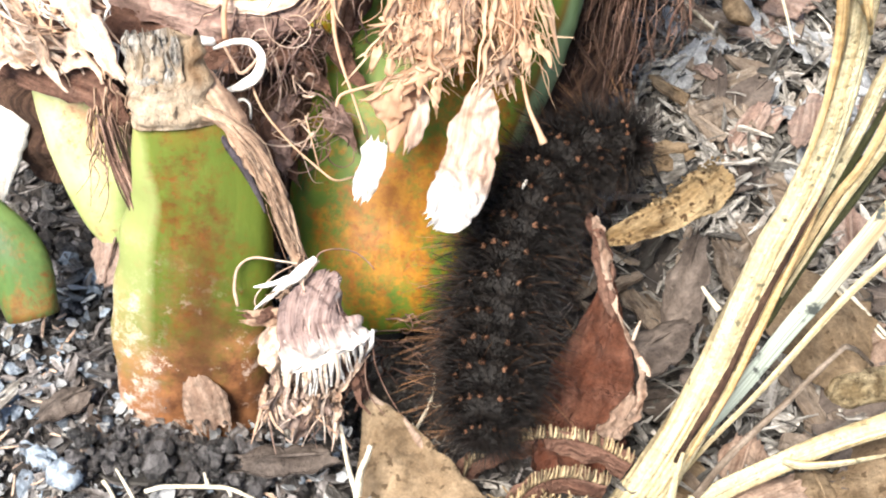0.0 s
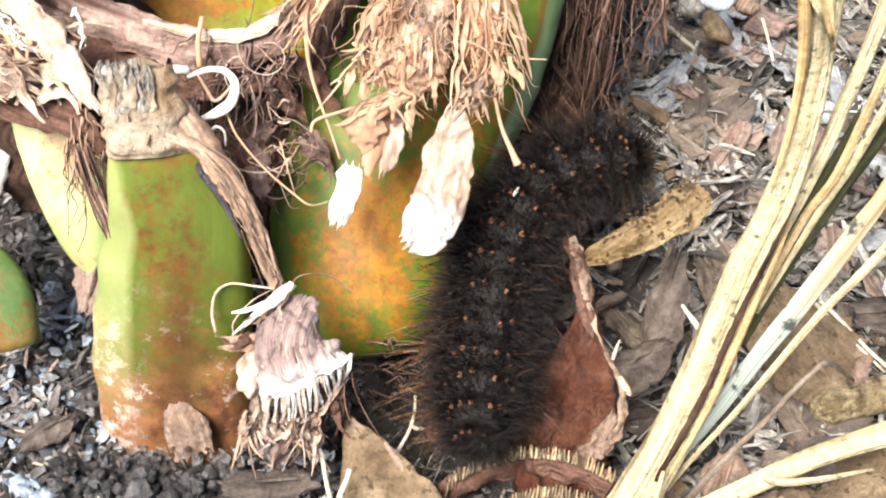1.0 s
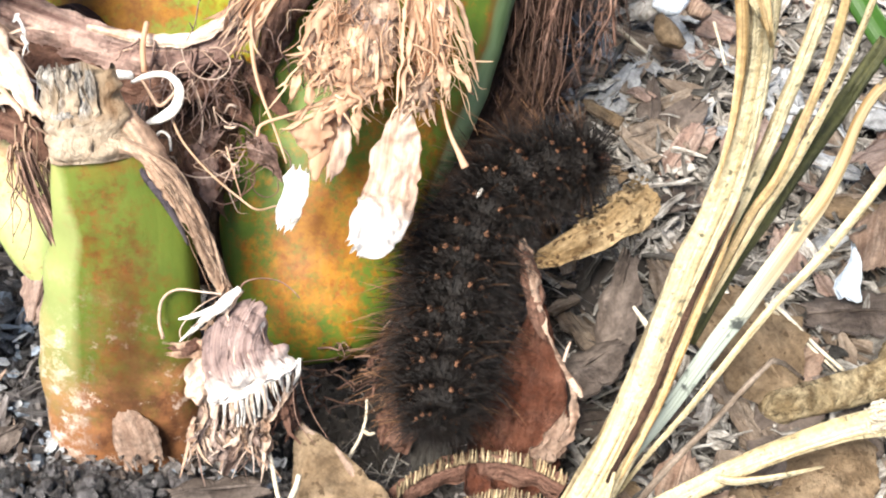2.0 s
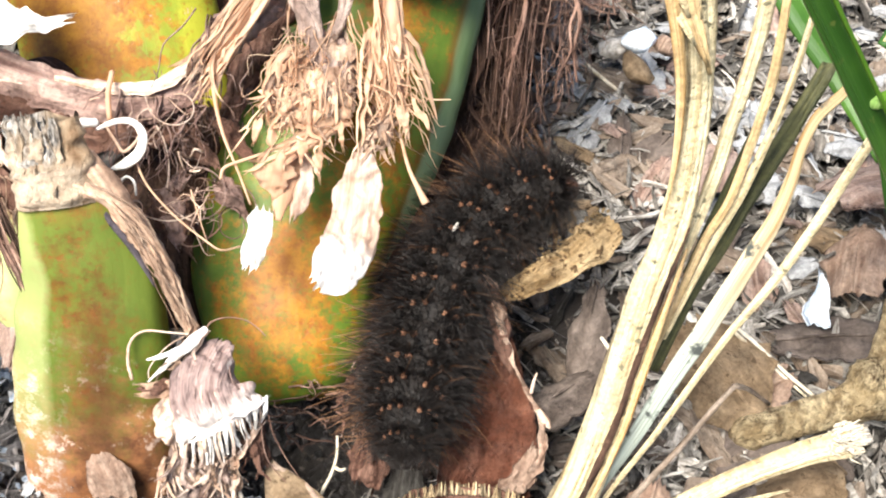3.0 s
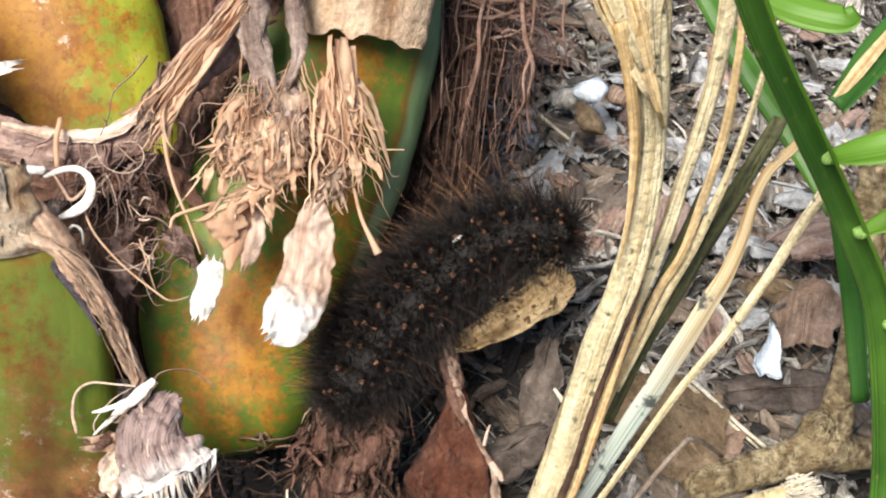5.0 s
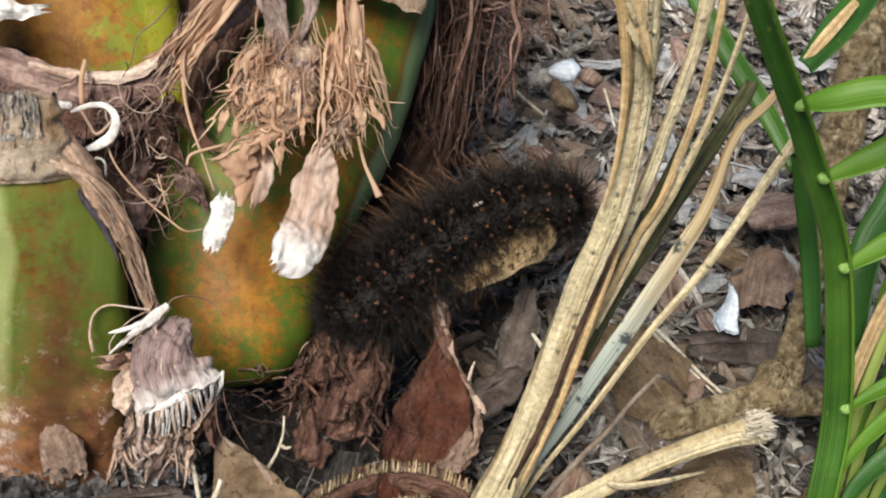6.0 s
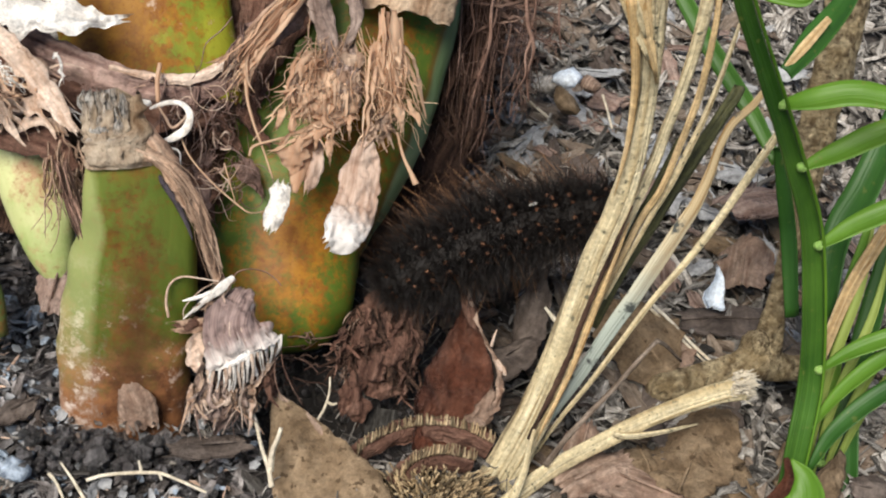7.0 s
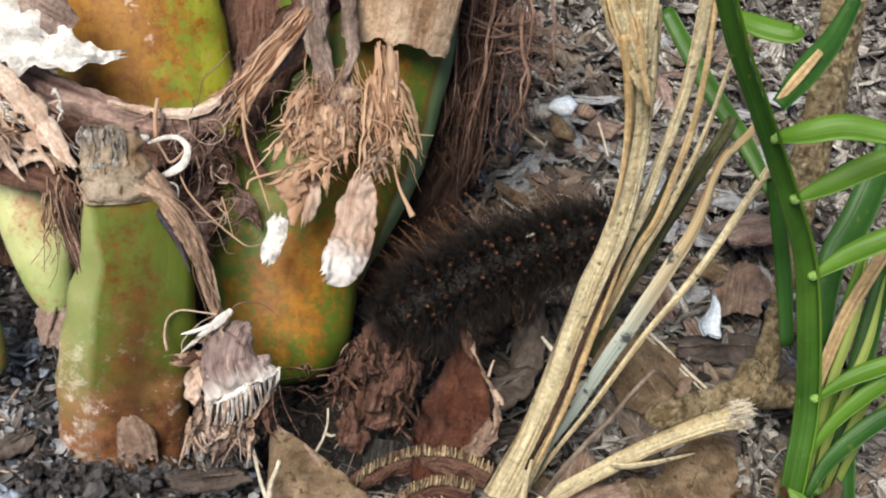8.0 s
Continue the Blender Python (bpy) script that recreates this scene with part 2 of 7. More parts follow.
def living(name, green, pale, deep, rust, brown, beds, wild=1.0, grit=0.4, gloss=0.22, facet=None, foot=0.0, seam_at=None, lit_margin=None, scabs=0.0, top=None):
    """The skin of a palm stalk: green, with rusty mottled beds (across, along, their reach and strength), fine spots and pale scars."""
    n = Nodes(name)
    co, across, along = n.coords(), n.grain_axis("X"), n.grain_axis("Y")

    def about(value, scale, detail=5.0, rough=0.68):
        return n.math("MULTIPLY", n.math("SUBTRACT", n.noise(co, scale, detail, rough), 0.5), value)

    streak = n.noise(n.grain(3.0, 0.25), 1.5, 6.0, 0.65)
    c = n.mix(n.steps(n.noise(n.grain(0.9, 0.12), 1.3, 4.0, 0.6), 0.36, 0.64), green, pale)
    c = n.mix(n.math("MULTIPLY", n.steps(n.noise(co, 70.0, 5.0, 0.65), 0.45, 0.66), 0.8), c, deep)
    patch = n.math("MULTIPLY", n.math("ADD", about(1.5, 90.0), n.math("ADD", about(2.0, 300.0), about(1.2, 800.0))), wild)
    for x, y, rx, ry, much in beds:
        u, v = n.math("DIVIDE", n.math("SUBTRACT", across, x), rx), n.math("DIVIDE", n.math("SUBTRACT", along, y), ry)
        far = n.math("ADD", n.math("MULTIPLY", u, u), n.math("MULTIPLY", v, v))
        patch = n.math("ADD", patch, n.math("MULTIPLY", n.math("POWER", 2.718, n.math("MULTIPLY", far, -1.0)), much))
    tone = n.mix(n.steps(n.noise(co, 260.0, 6.0, 0.7), 0.38, 0.62), rust, brown)
    c = n.mix(n.math("MULTIPLY", n.steps(patch, 0.10, 0.60), 0.94), c, tone)
    spots = n.math("MULTIPLY", n.steps(n.noise(co, 850.0, 3.0, 0.6), 0.57, 0.64), n.steps(patch, -0.15, 0.35))
    c = n.mix(n.math("MULTIPLY", spots, grit), c, (0.17, 0.045, 0.010))
    if facet is not None:
        flat = n.steps(n.math("ADD", across, about(0.25, 60.0)), facet, facet + 0.06)
        c = n.mix(flat, c, n.mix(n.steps(n.noise(n.grain(2.0, 0.3), 1.5, 5.0), 0.35, 0.65), (0.095, 0.155, 0.060), (0.175, 0.24, 0.125)))
        line = n.math("MULTIPLY", n.math("SUBTRACT", n.math("ADD", across, about(0.25, 60.0)), facet), 11.0)
        c = n.mix(n.math("MULTIPLY", n.math("POWER", 2.718, n.math("MULTIPLY", n.math("MULTIPLY", line, line), -1.0)), 0.6), c, (0.13, 0.05, 0.012))
    if foot:
        low = n.math("ADD", n.steps(along, foot, foot * 0.35), about(1.9, 120.0, 7.0, 0.7))
        c = n.mix(n.steps(low, 0.25, 0.80), c, n.mix(n.steps(n.noise(co, 190.0, 7.0, 0.72), 0.38, 0.62), (0.27, 0.115, 0.048), (0.085, 0.034, 0.016)))
        scurf = n.math("MULTIPLY", n.steps(n.noise(co, 130.0, 8.0, 0.8), 0.56, 0.60), n.steps(along, foot * 0.9, foot * 0.5))
        c = n.mix(n.math("MULTIPLY", scurf, 0.75), c, (0.55, 0.42, 0.34))
        edge = n.math("MULTIPLY", n.steps(n.noise(co, 95.0, 9.0, 0.78), 0.485, 0.56), n.math("MULTIPLY", n.steps(across, -0.3, -0.9), n.steps(along, foot * 0.98, foot * 0.7)))
        c = n.mix(n.math("MULTIPLY", edge, 0.85), c, n.mix(n.steps(n.noise(co, 330.0, 6.0, 0.75), 0.42, 0.6), (0.34, 0.20, 0.13), (0.66, 0.55, 0.47)))
    if top is not None:
        high = n.math("ADD", n.steps(along, top - 1.6, top), about(1.4, 140.0, 7.0, 0.72))
        c = n.mix(n.math("MULTIPLY", n.steps(high, 0.4, 1.0), 0.8), c, (0.21, 0.115, 0.016))
    if scabs:
        scab = n.math("MULTIPLY", n.steps(n.noise(co, 75.0, 6.0, 0.7), 0.615, 0.64), scabs)
        c = n.mix(scab, c, n.mix(n.noise(co, 500.0, 4.0), (0.32, 0.20, 0.12), (0.64, 0.50, 0.40)))
    # a soft highlight down the left edge, mixed into the skin's colour
    if lit_margin is not None:
        rim = n.math("ADD", n.steps(across, lit_margin, lit_margin - 0.45), about(0.7, 80.0))
        c = n.mix(n.math("MULTIPLY", n.steps(rim, 0.35, 0.75), n.math("MULTIPLY", n.steps(along, 2.4, 4.6), 0.42)), c, (0.42, 0.45, 0.19))
    if seam_at is not None:
        line = n.math("MULTIPLY", n.math("SUBTRACT", n.math("ADD", across, n.math("MULTIPLY", n.noise(n.grain(0.0, 0.6), 1.0, 3.0), 0.4)), seam_at), 2.6)
        bar = n.math("POWER", 2.718, n.math("MULTIPLY", n.math("MULTIPLY", line, line), -1.0))
        c = n.mix(n.math("MULTIPLY", n.math("MULTIPLY", bar, n.steps(along, 7.2, 4.5)), n.math("ADD", n.math("MULTIPLY", n.noise(co, 200.0, 6.0, 0.7), 0.9), 0.20)), c, (0.06, 0.026, 0.010))
    crease = n.steps(n.noise(n.grain(2.2, 0.16), 2.0, 5.0, 0.7), 0.60, 0.72)
    c = n.mix(n.math("MULTIPLY", crease, 0.2), c, (0.13, 0.07, 0.02))
    return n.done(c, 0.5, n.math("ADD", n.math("MULTIPLY", streak, 0.5), n.math("ADD", n.math("MULTIPLY", n.noise(co, 700.0, 4.0), 0.5), n.math("MULTIPLY", spots, -0.1))), 0.0002, 0.0, gloss)


RUST, RUST_BROWN = (0.33, 0.140, 0.014), (0.20, 0.066, 0.010)
M_bulb = living("rusty_green_skin", (0.070, 0.116, 0.013), (0.120, 0.165, 0.020), (0.055, 0.096, 0.013), RUST, RUST_BROWN, [(0.25, 2.1, 1.25, 1.5, 0.66), (0.7, 5.4, 0.9, 2.2, 0.55), (0.5, 9.5, 0.8, 2.0, 0.5)], wild=0.95, facet=1.80)
M_stub = living("stub_skin", (0.062, 0.092, 0.011), (0.110, 0.140, 0.020), (0.055, 0.082, 0.011), (0.145, 0.066, 0.010), (0.090, 0.038, 0.008), [(0.15, 5.4, 0.45, 2.2, 0.55), (-0.5, 6.3, 0.35, 0.9, 0.35)], wild=0.72, foot=6.0, seam_at=0.45, lit_margin=-0.42, top=8.4)
M_upper = living("upper_skin", (0.17, 0.19, 0.018), (0.30, 0.30, 0.03), (0.11, 0.18, 0.02), RUST, RUST_BROWN, [(-0.8, 3.0, 1.3, 3.5, 0.95), (-0.4, 8.0, 1.6, 4.0, 0.9)], wild=1.1, scabs=0.8)
M_side = living("side_skin", (0.36, 0.40, 0.15), (0.52, 0.52, 0.26), (0.27, 0.36, 0.11), (0.44, 0.27, 0.15), (0.34, 0.18, 0.09), [(0.2, 2.6, 0.5, 0.9, 0.55)], wild=0.75)
M_dark_green = living("dark_green_skin", (0.06, 0.12, 0.03), (0.13, 0.19, 0.06), (0.03, 0.06, 0.02), (0.20, 0.11, 0.03), (0.12, 0.06, 0.02), [(0.0, 0.0, 1.0, 0.8, 0.5)])


def cut_material():
    n = Nodes("grey_cut_wood")
    co = n.coords()
    cracks = n.noise(n.grain(3.2, 0.8), 1.7, 7.0, 0.7)
    grey = n.mix(n.steps(cracks, 0.42, 0.60), (0.022, 0.018, 0.017), (0.62, 0.57, 0.51))
    tan = n.mix(n.steps(n.noise(n.grain(2.0, 0.6), 1.4, 6.0, 0.65), 0.35, 0.65), (0.20, 0.115, 0.060), (0.56, 0.42, 0.28))
    sides = n.math("ADD", n.steps(n.grain_axis("X"), -0.15, 0.35), n.math("MULTIPLY", n.math("SUBTRACT", n.noise(co, 120.0, 4.0), 0.5), 1.2))
    c = n.mix(n.steps(sides, 0.2, 0.8), grey, tan)
    foot = n.math("ADD", n.steps(n.grain_axis("Y"), 0.75, 0.35), n.math("MULTIPLY", n.math("SUBTRACT", n.noise(co, 140.0, 4.0), 0.5), 0.9))
    c = n.mix(n.steps(foot, 0.3, 0.7), c, n.mix(n.steps(n.noise(co, 200.0, 5.0, 0.7), 0.35, 0.65), (0.27, 0.185, 0.12), (0.60, 0.49, 0.37)))
    return n.done(c, 0.85, n.math("ADD", n.math("MULTIPLY", cracks, 1.6), n.noise(co, 600.0, 5.0, 0.7)), 0.0012, 0.0, 0.2)


M_cut = cut_material()
M_sheath = fibrous("pinkish_sheath", (0.085, 0.046, 0.040), (0.235, 0.145, 0.120), (0.47, 0.34, 0.29), 2.6, 0.22, 0.6, 0.0007, 0.2)
M_core = fibrous("dark_core_fibre", (0.026, 0.014, 0.010), (0.075, 0.040, 0.028), (0.17, 0.098, 0.068), 7.0, 0.35, 0.9, 0.0015, 0.2)
M_shag = fibrous("shaggy_brown", (0.062, 0.028, 0.020), (0.130, 0.066, 0.047), (0.27, 0.16, 0.12), 5.0, 0.6, 0.85, 0.0009, 0.4)
M_husk = fibrous("tan_husk", (0.26, 0.155, 0.105), (0.37, 0.245, 0.175), (0.56, 0.42, 0.32), 4.0, 0.25, 0.8, 0.0003, 0.4, 0.15)
def silky(name, dark, light, glow, gloss=0.3):
    """Thin dry membrane: soft streaks along it, strips that differ in tone, and light that shines through."""
    n = Nodes(name)
    streak = n.noise(n.grain(3.0, 0.25), 1.6, 3.0, 0.5)
    isl = n.node("ShaderNodeNewGeometry").outputs["Random Per Island"]
    obj = n.node("ShaderNodeObjectInfo").outputs["Random"]
    fac = n.math("ADD", n.math("MULTIPLY", n.steps(streak, 0.3, 0.7), 0.45), n.math("ADD", n.math("MULTIPLY", isl, 0.25), n.math("MULTIPLY", obj, 0.35)))
    c = n.mix(fac, dark, light)
    blot = n.math("MULTIPLY", n.steps(n.noise(n.coords(), 190.0, 3.0, 0.5), 0.52, 0.72), 0.45)
    c = n.mix(blot, c, (dark[0] * 0.8, dark[1] * 0.72, dark[2] * 0.66))
    return n.done(c, 0.7, streak, 0.0001, glow, gloss)


M_fringe = silky("pale_fringe", (0.52, 0.265, 0.140), (0.94, 0.75, 0.55), 0.5)
M_flake = fibrous("papery_flake", (0.42, 0.27, 0.19), (0.60, 0.44, 0.34), (0.78, 0.65, 0.55), 4.0, 0.6, 0.8, 0.0003, 0.2, 0.2)
M_knot = fibrous("grey_knotted_sheath", (0.10, 0.065, 0.052), (0.21, 0.15, 0.125), (0.40, 0.31, 0.265), 5.0, 0.4, 0.85, 0.0009, 0.4)
M_white = fibrous("bleached_sheath", (0.62, 0.55, 0.48), (0.76, 0.72, 0.67), (0.85, 0.82, 0.78), 3.0, 0.4, 0.8, 0.0003, 0.1, 0.1)
M_redfibre = fibrous("red_brown_fibre", (0.046, 0.024, 0.018), (0.130, 0.072, 0.053), (0.29, 0.19, 0.15), 6.0, 0.5, 0.85, 0.0003, 1.3)
M_bract = fibrous("grey_pink_bract", (0.15, 0.09, 0.07), (0.29, 0.20, 0.165), (0.50, 0.39, 0.335), 4.5, 0.25, 0.75, 0.0009, 0.3)
M_purple = fibrous("purple_brown_bract", (0.12, 0.07, 0.06), (0.27, 0.18, 0.155), (0.52, 0.40, 0.365), 3.5, 0.35, 0.6, 0.0012, 0.2)
M_greyleaf = fibrous("grey_litter_leaf", (0.14, 0.138, 0.140), (0.31, 0.31, 0.315), (0.56, 0.565, 0.575), 2.0, 0.8, 0.7, 0.0005, 0.5)
M_darkleaf = fibrous("dark_litter_leaf", (0.038, 0.028, 0.023), (0.088, 0.068, 0.057), (0.18, 0.145, 0.125), 2.0, 0.8, 0.8, 0.0005, 0.4)
M_seam = fibrous("purple_black_seam", (0.02, 0.016, 0.022), (0.05, 0.040, 0.050), (0.13, 0.11, 0.12), 4.0, 0.4, 0.7, 0.0006, 0.3)
M_dry = fibrous("dry_tan_skin", (0.20, 0.115, 0.065), (0.36, 0.245, 0.165), (0.52, 0.40, 0.29), 2.2, 0.3, 0.8, 0.0004, 0.2)
M_comb = fibrous("cream_fibre_ends", (0.085, 0.055, 0.032), (0.25, 0.18, 0.105), (0.50, 0.40, 0.26), 5.0, 0.5, 0.8, 0.0004, 1.5)
M_straw = fibrous("straw", (0.31, 0.215, 0.100), (0.57, 0.475, 0.295), (0.77, 0.68, 0.465), 7.0, 0.08, 0.55, 0.0006, 0.25, 0.0, ((0.17, 0.15, 0.09), 560.0, 0.655), 0.4, 0.68)
M_gold = fibrous("golden_straw", (0.24, 0.12, 0.035), (0.50, 0.355, 0.18), (0.68, 0.53, 0.32), 11.0, 0.09, 0.55, 0.0003, 0.3, 0.0, None, 0.4, 0.6)
M_darkstalk = fibrous("dark_green_stalk", (0.014, 0.018, 0.008), (0.060, 0.062, 0.022), (0.14, 0.135, 0.060), 8.0, 0.25, 0.45, 0.0004, 0.3, 0.0, None, 0.4, 0.8)
M_bark = fibrous("mossy_bark", (0.08, 0.050, 0.026), (0.30, 0.22, 0.12), (0.58, 0.47, 0.30), 3.5, 3.0, 0.9, 0.0022, 0.2)
M_deadleaf = fibrous("dead_leaf", (0.100, 0.066, 0.038), (0.200, 0.138, 0.085), (0.34, 0.25, 0.165), 1.2, 1.0, 0.75, 0.0006, 0.5, 0.12, ((0.10, 0.064, 0.035), 520.0, 0.62))
M_goldleaf = fibrous("speckled_curled_leaf", (0.11, 0.062, 0.026), (0.27, 0.18, 0.090), (0.50, 0.375, 0.225), 4.0, 0.6, 0.7, 0.0011, 0.2, 0.1, ((0.09, 0.05, 0.022), 700.0, 0.60))
M_redleaf = fibrous("red_brown_leaf", (0.062, 0.020, 0.012), (0.125, 0.043, 0.025), (0.27, 0.125, 0.085), 2.2, 0.9, 0.45, 0.0015, 0.3, 0.25, None, 0.45)
M_rim = fibrous("pale_leaf_rim", (0.14, 0.085, 0.06), (0.24, 0.16, 0.12), (0.40, 0.30, 0.235), 4.0, 0.6, 0.8, 0.0004, 0.3)
M_root = fibrous("pale_root", (0.42, 0.35, 0.25), (0.58, 0.51, 0.40), (0.72, 0.67, 0.57), 4.0, 0.8, 0.7, 0.0003, 0.3)
def leafy(name, dark, light, shine=0.35, glow=0.3, veins=6.0):
    """A living leaf: faint veins along it, cloudy tone, a waxy gloss and light that shines through."""
    n = Nodes(name)
    vein = n.noise(n.grain(veins, 0.03), 1.5, 4.0, 0.55)
    c = n.mix(n.steps(n.noise(n.coords(), 45.0, 4.0, 0.6), 0.32, 0.68), dark, light)
    c = n.mix(n.math("MULTIPLY", n.steps(vein, 0.5, 0.68), 0.35), c, (light[0] * 1.15, light[1] * 1.08, light[2] * 1.2))
    c = n.mix(n.math("MULTIPLY", n.steps(n.noise(n.coords(), 420.0, 4.0, 0.6), 0.63, 0.68), 0.35), c, (0.20, 0.20, 0.05))
    return n.done(c, shine + 0.08, vein, 0.0003, glow, 0.32)


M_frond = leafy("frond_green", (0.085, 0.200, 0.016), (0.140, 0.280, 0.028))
# the frond's green again, darkened for leaflets that stand in shade
M_shade_leaf = leafy("shaded_frond_green", (0.020, 0.075, 0.010), (0.040, 0.120, 0.018), 0.38, 0.2)
M_node = fibrous("pale_green_node", (0.14, 0.26, 0.06), (0.20, 0.34, 0.09), (0.30, 0.42, 0.15), 2.0, 2.0, 0.5, 0.0002, 0.1)
M_rachis = leafy("rachis_green", (0.022, 0.072, 0.008), (0.065, 0.150, 0.018), 0.32, 0.0, 7.0)
M_young = leafy("yellow_green_leaf", (0.17, 0.25, 0.04), (0.30, 0.37, 0.09), 0.40, 0.3)
M_mulch = fibrous("mulch", (0.042, 0.034, 0.028), (0.175, 0.153, 0.133), (0.47, 0.445, 0.41), 6.0, 1.0, 0.85, 0.0006, 1.7)
M_chip = fibrous("bark_chip_skin", (0.085, 0.060, 0.043), (0.170, 0.128, 0.097), (0.30, 0.245, 0.20), 5.0, 0.8, 0.85, 0.0005, 0.5)
M_scrap = fibrous("damp_scrap", (0.018, 0.014, 0.012), (0.085, 0.068, 0.060), (0.30, 0.28, 0.275), 4.0, 1.0, 0.4, 0.0006, 1.8, 0.0, None, 0.6)
M_crumb = fibrous("soil_crumb", (0.010, 0.009, 0.009), (0.028, 0.023, 0.022), (0.12, 0.11, 0.11), 1.0, 1.0, 0.36, 0.0008, 1.6, 0.0, None, 0.7)
M_stone = fibrous("stone", (0.16, 0.14, 0.12), (0.30, 0.27, 0.24), (0.48, 0.45, 0.42), 1.0, 1.0, 0.8, 0.0005, 1.2)
M_slate = fibrous("blue_grey_grit_and_glint", (0.07, 0.085, 0.11), (0.17, 0.205, 0.25), (0.40, 0.45, 0.52), 1.0, 1.0, 0.45, 0.0005, 1.2, 0.0, None, 0.5)
M_shell = fibrous("white_chip", (0.60, 0.66, 0.74), (0.70, 0.76, 0.83), (0.80, 0.84, 0.88), 1.0, 1.0, 0.5, 0.0002, 0.1)
M_body = fibrous("black_skin", (0.006, 0.005, 0.005), (0.010, 0.008, 0.007), (0.020, 0.015, 0.012), 3.0, 3.0, 0.5, 0.0002, 0.3)


def bristle_material(name, base, tip, start, stop):
    """Hair that turns from its dark foot to its browner tip."""
    n = Nodes(name)
    isl = n.node("ShaderNodeNewGeometry").outputs["Random Per Island"]
    c = n.mix(n.math("MULTIPLY", n.steps(n.grain_axis("Y"), start, stop), n.math("ADD", n.math("MULTIPLY", isl, 0.8), 0.2)), base, tip)
    return n.done(c, 0.5, None, 0.0, 0.0, 0.3)


M_bristle = bristle_material("black_bristle", (0.005, 0.0038, 0.0035), (0.030, 0.017, 0.011), 0.25, 0.95)
M_bristle_red = bristle_material("rusty_bristle", (0.05, 0.020, 0.009), (0.30, 0.155, 0.075), 0.1, 1.0)
M_face = fibrous("head_shell", (0.012, 0.006, 0.005), (0.050, 0.018, 0.009), (0.16, 0.065, 0.030), 6.0, 6.0, 0.3, 0.0003, 0.2, 0.0, None, 0.5)
M_wart = fibrous("rust_wart", (0.11, 0.045, 0.026), (0.20, 0.092, 0.054), (0.33, 0.19, 0.125), 2.0, 2.0, 0.6, 0.0002, 0.9)


def paper_material():
    """A papery flake: pinkish tan where it tore off, with sunlight on its tip mixed in as white."""
    n = Nodes("sunlit_tip_paper")
    co = n.coords()
    tan = n.mix(n.steps(n.noise(n.grain(4.0, 0.5), 1.6, 6.0, 0.65), 0.35, 0.65), (0.36, 0.22, 0.155), (0.68, 0.52, 0.42))
    tip = n.math("ADD", n.steps(n.grain_axis("Y"), 1.2, 2.5), n.math("MULTIPLY", n.math("SUBTRACT", n.noise(co, 150.0, 6.0, 0.7), 0.5), 1.3))
    c = n.mix(n.steps(tip, 0.3, 0.8), tan, (0.80, 0.75, 0.71))
    return n.done(c, 0.8, n.noise(co, 600.0, 6.0, 0.75), 0.0005, 0.2, 0.2)


M_paper = paper_material()


def bract_material():
    """A dry bract: purplish brown with fine ribs, its fringed end whitened in colour as the lit edge."""
    n = Nodes("sunlit_end_bract")
    co = n.coords()
    rib = n.noise(n.grain(9.0, 0.4), 1.6, 5.0, 0.65)
    c = n.mix(n.steps(rib, 0.38, 0.62), (0.15, 0.095, 0.085), (0.40, 0.29, 0.265))
    c = n.mix(n.math("MULTIPLY", n.steps(n.noise(co, 150.0, 6.0, 0.7), 0.45, 0.65), 0.6), c, (0.30, 0.21, 0.185))
    end = n.math("ADD", n.steps(n.grain_axis("Y"), 0.95, 1.6), n.math("MULTIPLY", n.math("SUBTRACT", n.noise(n.grain(5.0, 0.8), 1.6, 5.0, 0.7), 0.5), 1.3))
    c = n.mix(n.steps(end, 0.35, 0.9), c, (0.74, 0.66, 0.61))
    c = n.mix(n.math("MULTIPLY", n.steps(n.noise(co, 260.0, 3.0, 0.5), 0.66, 0.69), 0.8), c, (0.68, 0.60, 0.55))
    return n.done(c, 0.6, n.math("ADD", rib, n.noise(co, 600.0, 5.0, 0.7)), 0.0009, 0.0, 0.35)


M_bractface = bract_material()


def spotted_material():
    """A stalk that is mouldy blue-green and black-dotted low down, and straw above."""
    n = Nodes("mouldy_straw")
    co = n.coords()
    streak = n.noise(n.grain(8.0, 0.1), 1.6, 6.0, 0.6)
    blue = n.mix(n.steps(streak, 0.4, 0.62), (0.22, 0.245, 0.205), (0.42, 0.46, 0.40))
    gold = n.mix(n.steps(streak, 0.4, 0.62), (0.24, 0.14, 0.05), (0.60, 0.48, 0.29))
    high = n.math("ADD", n.steps(n.grain_axis("Y"), 3.0, 7.5), n.math("MULTIPLY", n.math("SUBTRACT", n.noise(co, 90.0, 5.0), 0.5), 0.6))
    c = n.mix(n.steps(high, 0.2, 0.8), blue, gold)
    c = n.mix(n.steps(n.noise(co, 250.0, 3.0, 0.55), 0.60, 0.68), c, (0.055, 0.06, 0.055))
    return n.done(c, 0.6, streak, 0.0005, 0.0, 0.3)


M_greystalk = spotted_material()


def soil_material():
    n = Nodes("dark_soil")
    co = n.coords()
    c = n.mix(n.steps(n.noise(co, 60.0, 6.0, 0.65), 0.35, 0.65), (0.018, 0.015, 0.014), (0.055, 0.044, 0.038))
    c = n.mix(n.steps(n.noise(co, 420.0, 5.0, 0.7), 0.58, 0.66), c, (0.20, 0.165, 0.135))
    return n.done(c, 0.6, n.noise(co, 500.0, 6.0, 0.7), 0.0015, 0.0, 0.5)


M_soil = soil_material()


